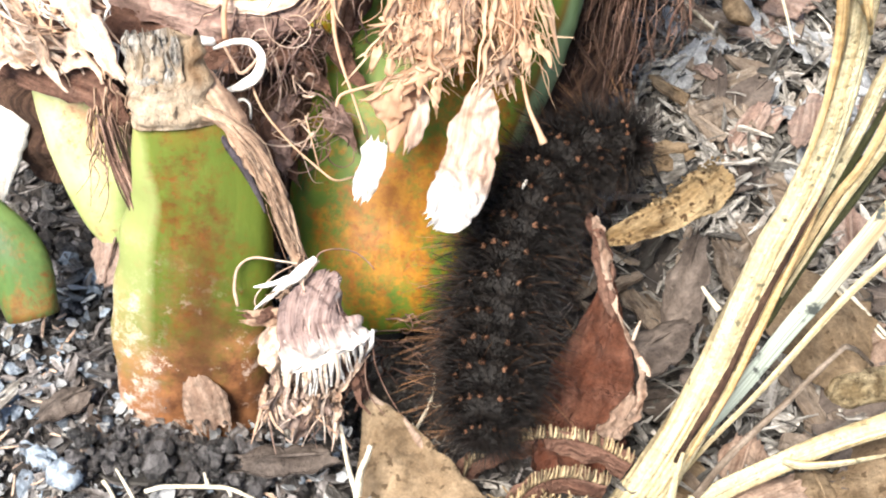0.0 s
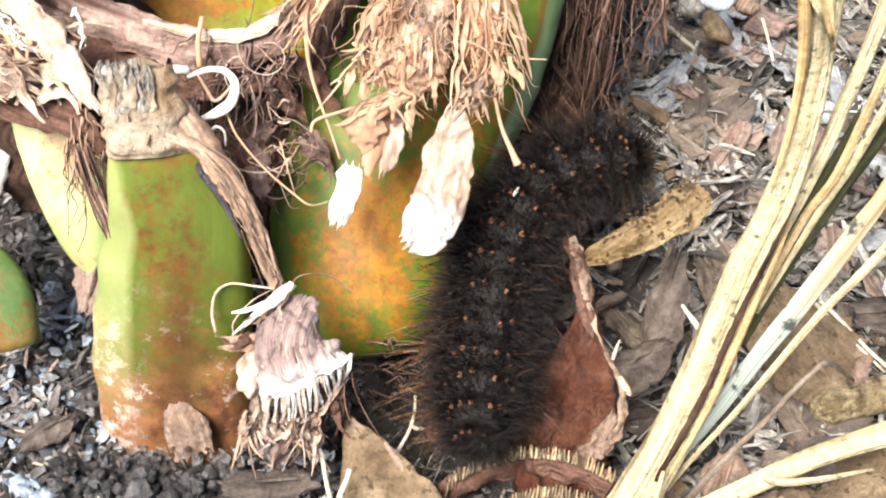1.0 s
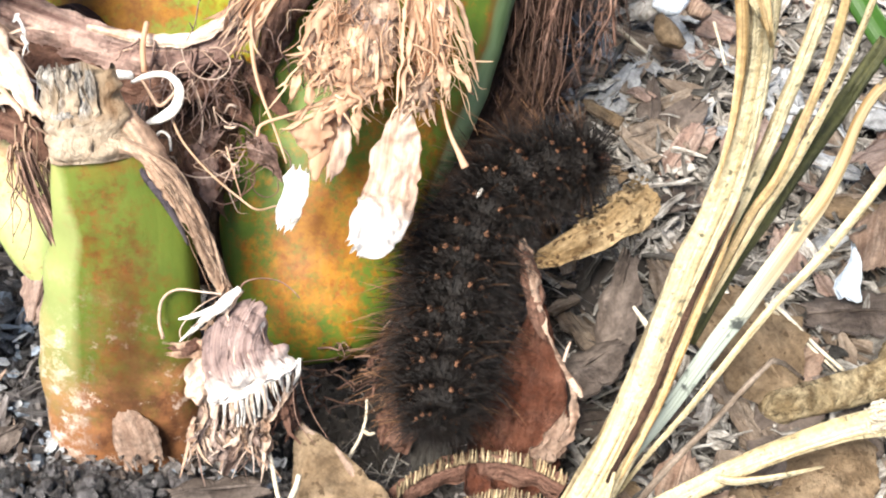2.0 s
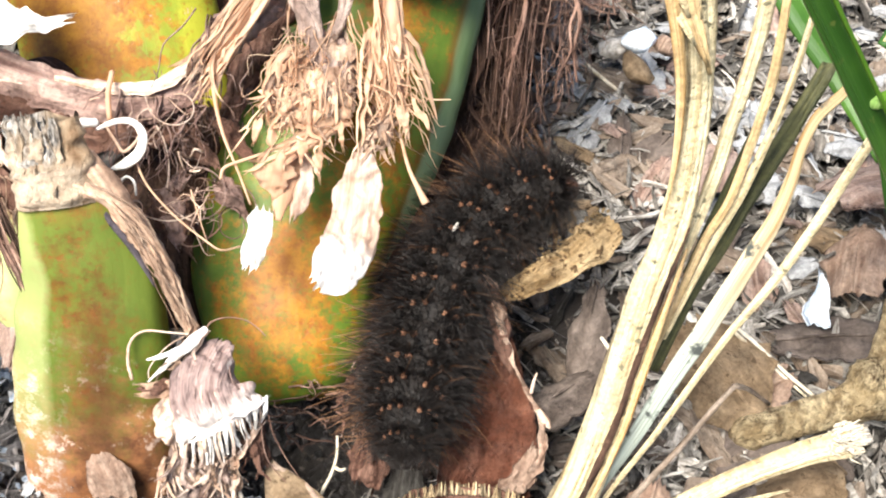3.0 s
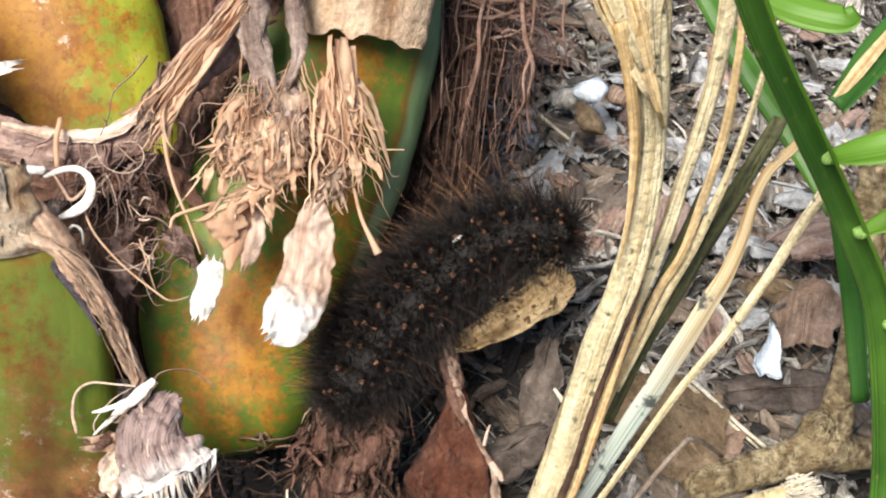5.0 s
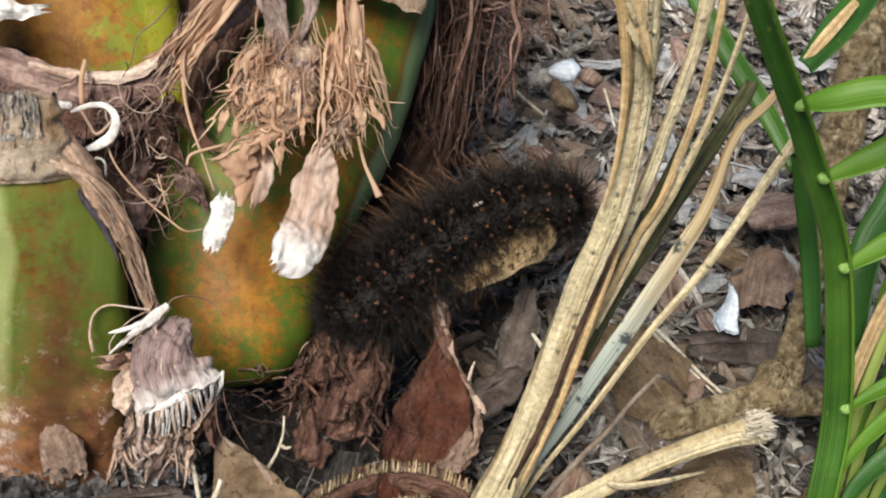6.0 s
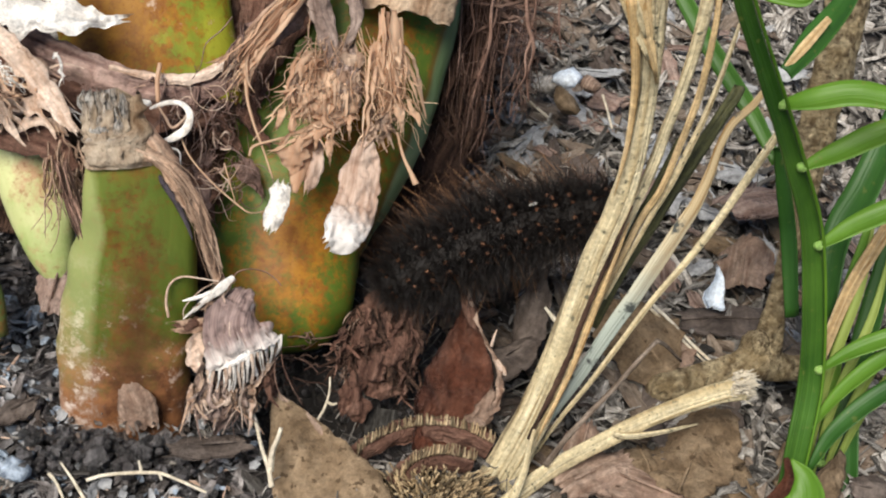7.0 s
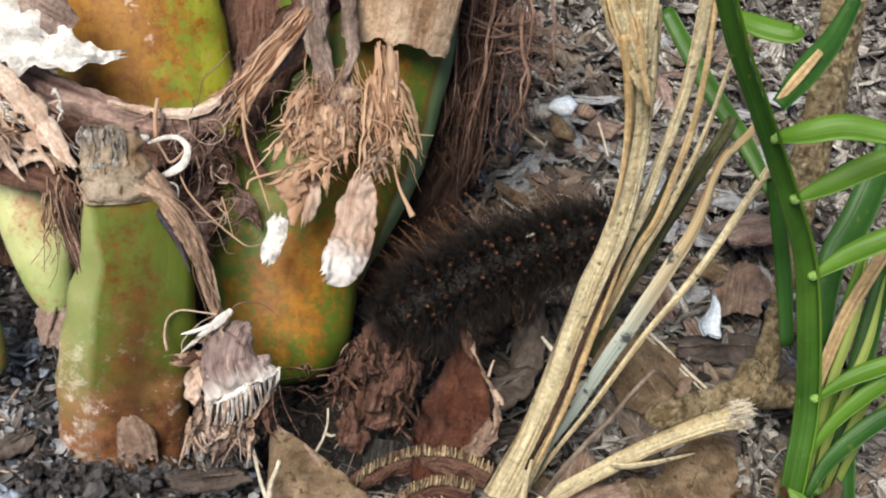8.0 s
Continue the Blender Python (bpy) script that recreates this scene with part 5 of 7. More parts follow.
def stub_edge():
    """The dry husk along the front stub's edge, ending in the fringed bract."""
    r = random.Random(31)
    part("husk_edge", Geo().blade(rows_of(((-6.45, -2.80, 5.10), 0.16), ((-6.05, -3.12, 4.78), 0.25), ((-5.62, -3.48, 4.36), 0.24), ((-5.26, -3.72, 3.86), 0.20), ((-5.00, -3.90, 3.36), 0.18), ((-4.75, -4.10, 2.65), 0.16), ((-4.54, -4.30, 2.12), 0.14)), across=15, steps=10, ragged=0.3, crumple=0.16, freq=2.6, camber=0.55, tear=0.3, face=V((0.35, -0.65, 0.65)).normalized()), M_husk, palm, "dry brown husk along the stub")
    part("husk_seam", Geo().stem(rows_of(((-6.20, -3.32, 4.58), 0.03, 0.03), ((-5.88, -3.58, 4.28), 0.06, 0.04), ((-5.60, -3.74, 3.96), 0.07, 0.04), ((-5.36, -3.90, 3.55), 0.05, 0.03), ((-5.18, -4.02, 3.10), 0.02, 0.02)), n=10, steps=8, rough=0.5, freq=4.0), M_seam, palm, "purplish black seam under the husk")
    run = [V(p) for p in spline([(-6.39, -3.39, 4.86), (-5.74, -3.58, 4.65), (-5.30, -3.79, 4.14), (-4.98, -4.00, 3.55), (-4.71, -4.20, 2.76), (-4.48, -4.41, 2.10)], 8)]
    for k, (side, out, width) in enumerate(((-0.08, 0.06, 0.10), (0.08, 0.08, 0.10))):
        shredded("husk_strip", palm, M_husk, [p + V((side, 0, 0.3 * side)) + FACE * out for p in run[k::6]], width, 3, r, 0.55, 0.3, narrow=0.9, loose=0.3)
    threads = Geo()
    for k in range(14):
        i0 = r.randrange(0, len(run) - 12)
        i1 = min(len(run) - 1, i0 + r.randrange(10, 24))
        side, out = r.uniform(-0.24, 0.24), r.uniform(0.05, 0.2)
        threads.strand([run[int(i0 + (i1 - i0) * u / 4)] + V((side + r.uniform(-0.06, 0.06), 0, 0.4 * side)) + FACE * (out + r.uniform(-0.04, 0.08)) for u in range(5)], r.uniform(0.010, 0.02), 0.006, 4, 4)
    part("husk_thread", threads, M_husk, palm)
    neck = V((-4.44, -4.37, 2.28))

    def at(u, v, w):
        return off(neck, u, v, w)

    part("bract", Geo().blade(rows_of((at(0.46, 0.14, 0.02), 0.16), (at(0.36, 0.34, 0.26), 0.34), (at(0.27, 0.60, 0.42), 0.52), (at(0.26, 0.86, 0.50), 0.66), (at(0.37, 1.15, 0.50), 0.76), (at(0.52, 1.44, 0.42), 0.80)), across=33, steps=10, face=V((0.1, -0.75, 0.62)).normalized(), ragged=0.16, crumple=0.22, freq=2.4, camber=0.32, tear=0.15, seed=3.0), M_bractface, palm, "purplish brown bract, coloured as sunlit towards its fringe")
    for k in range(9):
        s = -0.8 + 0.2 * k
        part("bract_rib", Geo().strand([at(0.40 + 0.22 * s, 0.42 - 0.05 * s, 0.36), at(0.27 + 0.50 * s, 0.78 - 0.12 * s, 0.66 - 0.16 * s * s), at(0.37 + 0.62 * s, 1.14 - 0.30 * s, 0.72 - 0.22 * s * s), at(0.52 + 0.68 * s, 1.42 - 0.38 * s, 0.62 - 0.22 * s * s)], 0.012, 0.018, 4, 4), M_flake if k % 2 else M_purple, palm)
    # the hem, coloured white as sunlit, and the slit fringe that hangs from it to a torn lower hem
    hem = [V(p) for p in spline([at(1.25, 1.04, 0.32), at(0.89, 1.22, 0.56), at(0.55, 1.46, 0.66), at(0.20, 1.67, 0.60), at(-0.20, 1.88, 0.38)], 12)]
    low = [V(p) for p in spline([at(1.20, 1.45, 0.12), at(1.02, 1.72, 0.18), at(0.84, 2.05, 0.20), at(0.50, 2.25, 0.22), at(0.15, 2.28, 0.20), at(-0.38, 2.30, 0.10)], 12)]
    part("bract_edge", Geo().blade([(*p, 0.03 + 0.05 * math.sin(math.pi * k / (len(hem) - 1))) for k, p in enumerate(hem)][::4], across=13, steps=10, ragged=0.8, crumple=0.08, freq=5.0, camber=0.25, tear=0.2), M_white, palm, "white hem of the bract, coloured as sunlit")
    for k in range(34):
        u = min(1.0, max(0.0, (k + r.uniform(-0.4, 0.4)) / 33))
        a, b = hem[int(u * (len(hem) - 1))], low[int(min(1.0, max(0.0, u + r.uniform(-0.04, 0.04))) * (len(low) - 1))]
        b = a.lerp(b, r.uniform(0.75, 1.12) if k % 4 else r.uniform(0.35, 0.6))
        mid = a.lerp(b, 0.5) + FACE * r.uniform(0.04, 0.12) + RIGHT * r.uniform(-0.03, 0.06)
        w = r.uniform(0.014, 0.038)
        part("fringe_tooth", Geo().blade([(*(a - DOWN * 0.06), w * 1.3), (*mid, w), (*b, w * r.uniform(0.2, 1.2))], across=3, steps=5, thick=0.01, ragged=0.5, crumple=0.05, freq=3.0, camber=0.4), M_white if k % 3 else M_flake, palm, "pale tooth of the bract's fringe")
    part("bract_edge", Geo().blade([(*(p - FACE * 0.02), 0.05) for p in low[4::7]], across=9, steps=10, ragged=1.0, crumple=0.12, freq=5.0, camber=0.3, tear=0.3), M_flake, palm, "torn lower hem of the bract")
    part("bract", Geo().blade(rows_of((at(0.02, 2.0, -0.05), 0.34), (at(0.05, 2.35, 0.02), 0.48), (at(0.02, 2.65, 0.0), 0.46), (at(-0.05, 2.95, -0.15), 0.30)), across=17, steps=9, ragged=0.5, crumple=0.28, freq=3.0, camber=0.3, tear=0.5), M_bract, palm, "shredded foot of the bract")
    for k in range(30):
        u = r.uniform(-0.55, 0.75)
        frizz("bract_shred", (M_flake, M_husk, M_bract)[k % 3], palm, at(u, r.uniform(2.0, 2.35), r.uniform(0.05, 0.22)), at(u + r.uniform(-0.2, 0.2), r.uniform(2.5, 2.9), r.uniform(-0.1, 0.2)), r.uniform(0.025, 0.08), r, 0.08, 0.12)
    part("bract_flap", Geo().blade(rows_of((at(-0.32, 0.95, 0.22), 0.05), (at(-0.44, 1.22, 0.30), 0.17), (at(-0.48, 1.50, 0.30), 0.20), (at(-0.40, 1.78, 0.24), 0.14), (at(-0.34, 1.98, 0.15), 0.04)), across=17, steps=9, ragged=0.7, crumple=0.14, freq=4.5, camber=0.1, tear=0.3), M_flake, palm, "pale torn flap of the bract")
    for a, w in ((0.0, 0.10), (0.10, 0.07), (-0.07, 0.06)):
        part("bract_roll", Geo().blade(rows_of((at(-0.98, 0.98 + a, 0.20), 0.03), (at(-0.74, 0.95 + a, 0.30), w), (at(-0.44, 0.90 + a, 0.32), w * 1.1), (at(-0.18, 0.80 + a, 0.26), 0.04)), across=11, steps=9, ragged=0.7, crumple=0.14, freq=4.0, camber=0.7, tear=0.3), M_husk if a else M_shag, palm, "brown ragged roll beside the bract")
    ribbons("bract_shred", M_shag, palm, 9, lambda q: at(q.uniform(0.75, 1.15), q.uniform(1.5, 1.8), q.uniform(-0.25, 0.0)), lambda q: at(q.uniform(0.7, 1.3), q.uniform(2.2, 2.7), q.uniform(-0.5, -0.1)), 0.14, r, 0.1, 0.15)
    # the pale forked strip that twists across, and thin loops
    part("twisted_strip", Geo().blade(rows_of((at(0.16, -0.14, 0.25), 0.06), (at(-0.02, 0.04, 0.38), 0.11), (at(-0.22, 0.24, 0.42), 0.09), (at(-0.50, 0.52, 0.40), 0.05), (at(-0.80, 0.82, 0.33), 0.012)), across=9, steps=8, ragged=0.4, crumple=0.06, freq=4.0, camber=0.4), M_white, palm, "white forked strip across the bract")
    part("twisted_strip", Geo().blade(rows_of((at(-0.02, 0.06, 0.40), 0.05), (at(-0.35, 0.26, 0.44), 0.055), (at(-0.60, 0.36, 0.42), 0.04), (at(-0.84, 0.44, 0.33), 0.012)), across=7, steps=8, ragged=0.4, crumple=0.05, freq=4.0, camber=0.4), M_white, palm, "white forked strip across the bract")
    for k in range(5):
        a = at(r.uniform(-0.1, 0.2), r.uniform(-0.2, 0.1), 0.2)
        frizz("twisted_strip", M_flake if k % 2 else M_husk, palm, a, at(r.uniform(-0.7, 0.0), r.uniform(0.4, 0.95), 0.2), r.uniform(0.015, 0.04), r, 0.1, 0.1)
    geo = Geo()
    geo.strand([at(-0.05, -0.02, 0.25), at(-0.45, -0.05, 0.32), at(-0.90, -0.06, 0.30), at(-1.14, 0.14, 0.26), at(-1.18, 0.50, 0.22), at(-1.10, 0.82, 0.18)], 0.016, 0.034, 5, 6)
    geo.strand([at(-0.20, 0.0, 0.3), at(-0.52, 0.22, 0.36), at(-0.80, 0.62, 0.30), at(-0.70, 0.88, 0.25), at(-0.45, 0.80, 0.25)], 0.014, 0.012, 5, 6)
    part("looped_strip", geo, M_flake, palm)
    geo = Geo()
    geo.strand([at(0.15, 0.0, 0.2), at(0.22, -0.24, 0.3), at(0.50, -0.34, 0.26), at(0.82, -0.30, 0.2), at(1.05, -0.16, 0.18), at(1.18, -0.03, 0.15)], 0.016, 0.012, 5, 5)
    geo.strand([at(1.22, 1.08, 0.25), at(1.18, 1.7, 0.1), at(1.30, 2.2, 0.0), at(1.62, 2.6, -0.1)], 0.014, 0.01, 4, 5)
    geo.strand([at(1.26, 1.1, 0.25), at(1.34, 1.6, 0.1), at(1.58, 2.1, 0.0), at(1.85, 2.5, -0.1)], 0.012, 0.008, 4, 5)
    part("loose_thread", geo, M_redfibre, palm)
    # grey scurf and crumbs where the stub meets the soil
    geo = Geo()
    foot = V((-6.44, -5.77, -0.09))
    for k in range(70):
        geo.chip(off(foot, r.uniform(-1.9, 1.5), r.uniform(0.5, 1.3), r.uniform(-0.2, 0.1)), r.uniform(0.08, 0.32), r.uniform(0.05, 0.18), 0.02, turned(60, r))
    clods = Geo()
    for k in range(230):
        s = abs(r.gauss(0.05, 0.06)) + 0.03
        clods.lump(off(foot, r.uniform(-2.0, 1.7), r.uniform(0.75, 1.6), r.uniform(-0.1, 0.25)), (s * 1.3, s, s), r.uniform(0, 90), turned(90, r), 0.6, 1)
    part("scurf", clods, M_crumb, palm, "dark soil clinging to the stub's foot", smooth=False)
    part("scurf", geo, M_darkleaf, palm, "flaking scurf at the stub's foot", smooth=False)

    # dark fibre in the seam between the two stubs
    geo = Geo()
    for k in range(30):
        shift = V((r.uniform(-0.14, 0.14), r.uniform(-0.1, 0.1), 0))
        geo.strand([V(p) + shift + rand_vec(r) * 0.05 for p in ((-7.95, -3.18, 4.15), (-7.72, -3.57, 3.61), (-7.49, -3.87, 3.19), (-7.28, -4.13, 2.65))][k % 2:], r.uniform(0.012, 0.035), 0.01, 4, 3)
    part("husk_thread", geo, M_redfibre, palm, "dark fibre between the stubs")
    # papery scales that peel from the stub's foot
    for name, material, points, label in (
            ("pale_scale", M_flake, (((-7.35, -4.62, 1.15), 0.05), ((-7.27, -4.85, 0.85), 0.10), ((-7.16, -5.10, 0.48), 0.10), ((-7.02, -5.36, 0.05), 0.03)), "white peeling scale"),
            ("pale_scale", M_flake, (((-7.52, -4.70, 0.60), 0.04), ((-7.42, -4.95, 0.30), 0.12), ((-7.30, -5.20, -0.05), 0.14), ((-7.15, -5.45, -0.40), 0.08)), "pinkish tan peeling scale"),
            ("pale_scale", M_white, (((-7.78, -4.74, 0.29), 0.04), ((-7.67, -4.81, 0.31), 0.07), ((-7.57, -4.85, 0.29), 0.03)), ""),
            ("pale_membrane", M_flake, (((-7.30, -3.71, 2.65), 0.05), ((-7.39, -3.97, 2.05), 0.09), ((-7.62, -4.14, 1.51), 0.10), ((-7.83, -4.24, 1.05), 0.05)), "pale torn membrane beside the stub")):
        part(name, Geo().blade(rows_of(*points), across=11, steps=8, ragged=0.7, crumple=0.09, freq=3.5, camber=0.25, tear=0.2, thick=0.01), material, palm, label)

    part("brown_scale", Geo().blade(rows_of(((-6.35, -5.50, 0.05), 0.20), ((-6.20, -5.68, -0.12), 0.36), ((-6.05, -5.88, -0.42), 0.42), ((-5.95, -6.04, -0.72), 0.34)), across=15, steps=8, ragged=0.2, crumple=0.06, freq=3.0, camber=0.2, tear=0.12, thick=0.01), M_rim, palm, "tan brown scale at the stub's foot")


stub_edge()


def foot_bract():
    """The shaggy red-brown bract at the foot of the central stalk."""
    r = random.Random(37)
    part("foot_bract", Geo().blade(rows_of(((-0.57, -3.00, 0.97), 0.5), ((-0.71, -3.60, 0.45), 0.82), ((-0.80, -4.30, 0.14), 0.78), ((-0.88, -4.85, -0.08), 0.55), ((-0.95, -5.15, -0.25), 0.2)), across=19, steps=12, ragged=0.5, crumple=0.5, freq=2.2, camber=0.4), M_shag, palm, "shaggy red-brown bract at the stalk's foot")
    geo = Geo()
    for k in range(130):
        a = off(V((-0.80, -4.12, 0.61)), r.uniform(-0.9, 0.8), r.uniform(-0.9, 0.7), r.uniform(-0.1, 0.3))
        wisp(geo, a, off(a, r.uniform(-0.3, 0.3), r.uniform(0.2, 0.7), r.uniform(-0.1, 0.3)), 0.08, 0.022, 0.008, r, 0.08, 4)
    # hair and half the shreds take the dark core colour for the caterpillar's shadow
    part("bract_hair", geo, M_core, palm)
    for k in range(44):
        a = off(V((-0.80, -4.12, 0.61)), r.uniform(-0.95, 0.8), r.uniform(-0.9, 0.7), r.uniform(0.0, 0.3))
        frizz("bract_shred", M_core if k % 2 else M_shag, palm, a, off(a, r.uniform(-0.35, 0.35), r.uniform(0.3, 0.9), r.uniform(-0.1, 0.2)), r.uniform(0.04, 0.14), r, 0.08, 0.2, 2, 0.08)
    for u, v, w, long in ((-0.45, -0.5, 0.30, 0.8), (0.25, -0.3, 0.32, 0.9), (-0.2, 0.2, 0.34, 0.8), (-0.55, 0.7, 0.20, 0.6), (-0.75, 1.0, 0.24, 0.7), (-0.5, 1.3, 0.22, 0.6)):
        p = off(V((-0.80, -4.12, 0.61)), u, v, 0.22)
        part("bract_layer", Geo().blade([(*p, 0.08), (*off(p, 0.02, 0.35 * long, 0.1), w), (*off(p, -0.03, 0.75 * long, 0.1), w * 0.9), (*off(p, -0.05, long, 0.0), 0.1)], across=15, steps=8, ragged=0.7, crumple=0.16, freq=3.2, camber=0.35, tear=0.4, thick=0.01), M_shag, palm, "torn red-brown layer of the bract")
    geo = Geo()
    for k in range(14):
        a = off(V((-1.50, -4.08, 0.50)), r.uniform(-0.12, 0.12), 0.11 * k - 0.6, 0.1)
        geo.strand([a, off(a, -0.12, 0.12, 0.1), off(a, -0.18, 0.3, 0.05)], 0.028, 0.01, 4, 2)
    part("bract_fringe", geo, M_rim, palm)
    geo = Geo()
    for k in range(34):
        a = V((-2.29, -4.42, 0.11)) + V((r.uniform(-1.0, 1.0), r.uniform(-0.3, 0.6), r.uniform(-0.5, 0.3)))
        wisp(geo, a, a + V((r.uniform(-1.0, 1.2), r.uniform(-0.3, 0.3), r.uniform(-0.25, 0.15))), 0.1, 0.025, 0.01, r, 0.15, 5)
    part("rootlet_mat", geo, M_redfibre, palm, "dark rootlets under the stalk")


foot_bract()

# ---- straw stalks leaning past the palm ----
stalks = thing("dry_stalks", (1.33, -7.33, -0.12), "bundle of dry straw-coloured palm stalks leaning up from the litter", "dry stalks")
part("main_stalk", Geo().stem(rows_of(((1.45, -7.35, -1.20), 0.50, 0.36), ((1.84, -6.93, -0.57), 0.47, 0.34), ((2.38, -6.28, 0.74), 0.40, 0.28), ((2.71, -5.72, 2.10), 0.36, 0.25), ((2.96, -5.14, 3.45), 0.32, 0.22), ((3.13, -4.79, 4.49), 0.30, 0.20), ((3.34, -4.46, 5.45), 0.27, 0.18), ((3.42, -4.20, 6.40), 0.24, 0.16), ((3.41, -3.77, 7.63), 0.23, 0.14), ((3.19, -3.64, 8.74), 0.29, 0.13), ((2.95, -3.50, 9.75), 0.37, 0.10), ((2.80, -3.42, 10.25), 0.40, 0.07)), n=20, steps=6, rough=0.10, groove=0.3), M_straw, stalks, "thick pale straw stalk")
# a dark strip laid on for the shade in the stalk's groove
part("groove_shade", Geo().stem(rows_of(((2.32, -6.62, 0.50), 0.05, 0.06), ((2.80, -5.95, 2.00), 0.07, 0.08), ((3.10, -5.32, 3.40), 0.06, 0.08), ((3.36, -4.90, 4.60), 0.04, 0.06), ((3.60, -4.52, 5.60), 0.01, 0.03)), n=8, steps=8, rough=0.5, freq=4.0), M_core, stalks, "dark strip for the shaded groove along the thick stalk")
part("stalk_strip", Geo().stem(rows_of(((2.50, -6.62, 0.42), 0.03, 0.04), ((2.96, -5.98, 1.90), 0.06, 0.07), ((3.26, -5.35, 3.30), 0.07, 0.07), ((3.50, -4.85, 4.45), 0.05, 0.06), ((3.66, -4.50, 5.10), 0.02, 0.03)), n=10, steps=8, rough=0.15, groove=0.3), M_gold, stalks, "golden outer strip")
part("stalk_strip", Geo().stem(rows_of(((3.12, -4.62, 5.90), 0.01, 0.02), ((3.16, -4.30, 6.85), 0.05, 0.05), ((3.08, -4.00, 7.90), 0.08, 0.06), ((2.84, -3.86, 8.90), 0.10, 0.06), ((2.52, -3.72, 9.85), 0.11, 0.05)), n=10, steps=8, rough=0.15, groove=0.3), M_gold, stalks, "golden outer strip")
tips = random.Random(61)
for k in range(9):
    s = k / 8
    foot, mid, top = V((2.96, -4.01, 8.99)).lerp(V((3.21, -3.80, 9.13)), s), V((2.28, -3.61, 10.02)).lerp(V((3.02, -3.45, 10.07)), s), V((1.87, -3.38, 10.79)).lerp(V((2.91, -3.12, 11.01)), s)
    foot = foot.lerp(mid, tips.uniform(-0.9, 0.5)) + V((0, 0.10 + 0.12 * (k % 2), 0))
    part("stalk_tip", Geo().blade([(*foot, 0.03), (*(mid + rand_vec(tips) * 0.08), 0.11), (*(top + rand_vec(tips) * 0.12), 0.10), (*(top + (top - mid) * tips.uniform(0.3, 0.9)), 0.03)], across=5, steps=7, thick=0.03, ragged=0.3, crumple=0.05, freq=2.5, camber=tips.uniform(-0.2, 0.4)), M_gold if k % 2 else M_straw, stalks, "flat frayed strip of straw")
part("thin_stalk", Geo().stem(rows_of(((3.55, -4.62, 4.20), 0.02, 0.02), ((3.71, -4.35, 4.89), 0.06, 0.05), ((3.88, -4.04, 5.63), 0.11, 0.07), ((3.98, -3.87, 6.33), 0.13, 0.08), ((4.05, -3.70, 7.01), 0.12, 0.08), ((4.16, -3.49, 7.71), 0.12, 0.08), ((4.26, -3.20, 8.52), 0.13, 0.08), ((4.28, -2.95, 9.35), 0.14, 0.08), ((4.24, -2.70, 10.20), 0.14, 0.08), ((4.18, -2.40, 11.40), 0.12, 0.08)), n=12, steps=6, rough=0.10, groove=0.3), M_straw, stalks, "thin straw stalk")
part("thin_stalk", Geo().stem(rows_of(((3.20, -5.30, 1.80), 0.03, 0.03), ((3.50, -4.83, 2.86), 0.05, 0.04), ((3.82, -4.36, 3.85), 0.07, 0.05), ((4.07, -4.03, 4.78), 0.08, 0.05), ((4.33, -3.86, 5.53), 0.08, 0.05), ((4.52, -3.54, 6.41), 0.08, 0.05), ((4.58, -3.43, 7.00), 0.08, 0.05), ((4.64, -3.24, 7.78), 0.08, 0.05), ((4.58, -3.00, 8.95), 0.07, 0.05), ((4.46, -2.75, 10.00), 0.07, 0.05), ((4.35, -2.50, 11.40), 0.06, 0.05)), n=10, steps=6, rough=0.12, groove=0.2), M_gold, stalks, "thin golden stalk")
part("thin_stalk", Geo().stem(rows_of(((3.60, -4.85, 3.20), 0.03, 0.03), ((4.20, -4.09, 4.70), 0.06, 0.04), ((4.53, -3.74, 5.52), 0.08, 0.05), ((4.69, -3.59, 6.19), 0.08, 0.05), ((4.88, -3.35, 6.97), 0.07, 0.05), ((5.00, -3.13, 7.74), 0.06, 0.04), ((5.04, -3.00, 8.68), 0.05, 0.03), ((5.02, -2.95, 9.55), 0.012, 0.01)), n=10, steps=7, rough=0.12, groove=0.2), M_straw, stalks, "thin straw stalk tapering to a tip")
part("spotted_stalk", Geo().stem(rows_of(((2.35, -6.45, -0.60), 0.08, 0.08), ((2.75, -6.08, 0.35), 0.11, 0.08), ((3.29, -5.64, 1.39), 0.14, 0.09), ((3.82, -5.16, 2.52), 0.17, 0.10), ((4.20, -4.89, 3.40), 0.18, 0.11), ((4.52, -4.64, 4.21), 0.17, 0.11), ((4.84, -4.37, 5.03), 0.16, 0.10), ((5.03, -4.22, 5.58), 0.13, 0.08), ((5.16, -4.01, 6.19), 0.11, 0.07), ((5.22, -3.82, 6.79), 0.09, 0.06), ((5.36, -3.68, 7.29), 0.09, 0.05), ((5.66, -3.59, 7.72), 0.08, 0.05), ((5.84, -3.47, 8.08), 0.06, 0.04)), n=14, steps=6, rough=0.08, groove=0.45), M_greystalk, stalks, "grey-green stalk with black specks")
part("thin_stalk", Geo().stem(rows_of(((2.60, -6.40, -0.60), 0.04, 0.04), ((3.05, -6.08, 0.50), 0.05, 0.04), ((3.65, -5.67, 1.55), 0.06, 0.04), ((4.59, -4.91, 3.23), 0.07, 0.05), ((5.09, -4.65, 4.21), 0.08, 0.05), ((5.42, -4.47, 4.91), 0.09, 0.06), ((5.77, -4.21, 5.73), 0.09, 0.06), ((6.02, -4.01, 6.43), 0.09, 0.06), ((6.23, -3.87, 7.02), 0.09, 0.06), ((6.40, -3.76, 7.55), 0.08, 0.05)), n=10, steps=7, rough=0.10, groove=0.3), M_straw, stalks, "thin straw stalk with a torn tip")
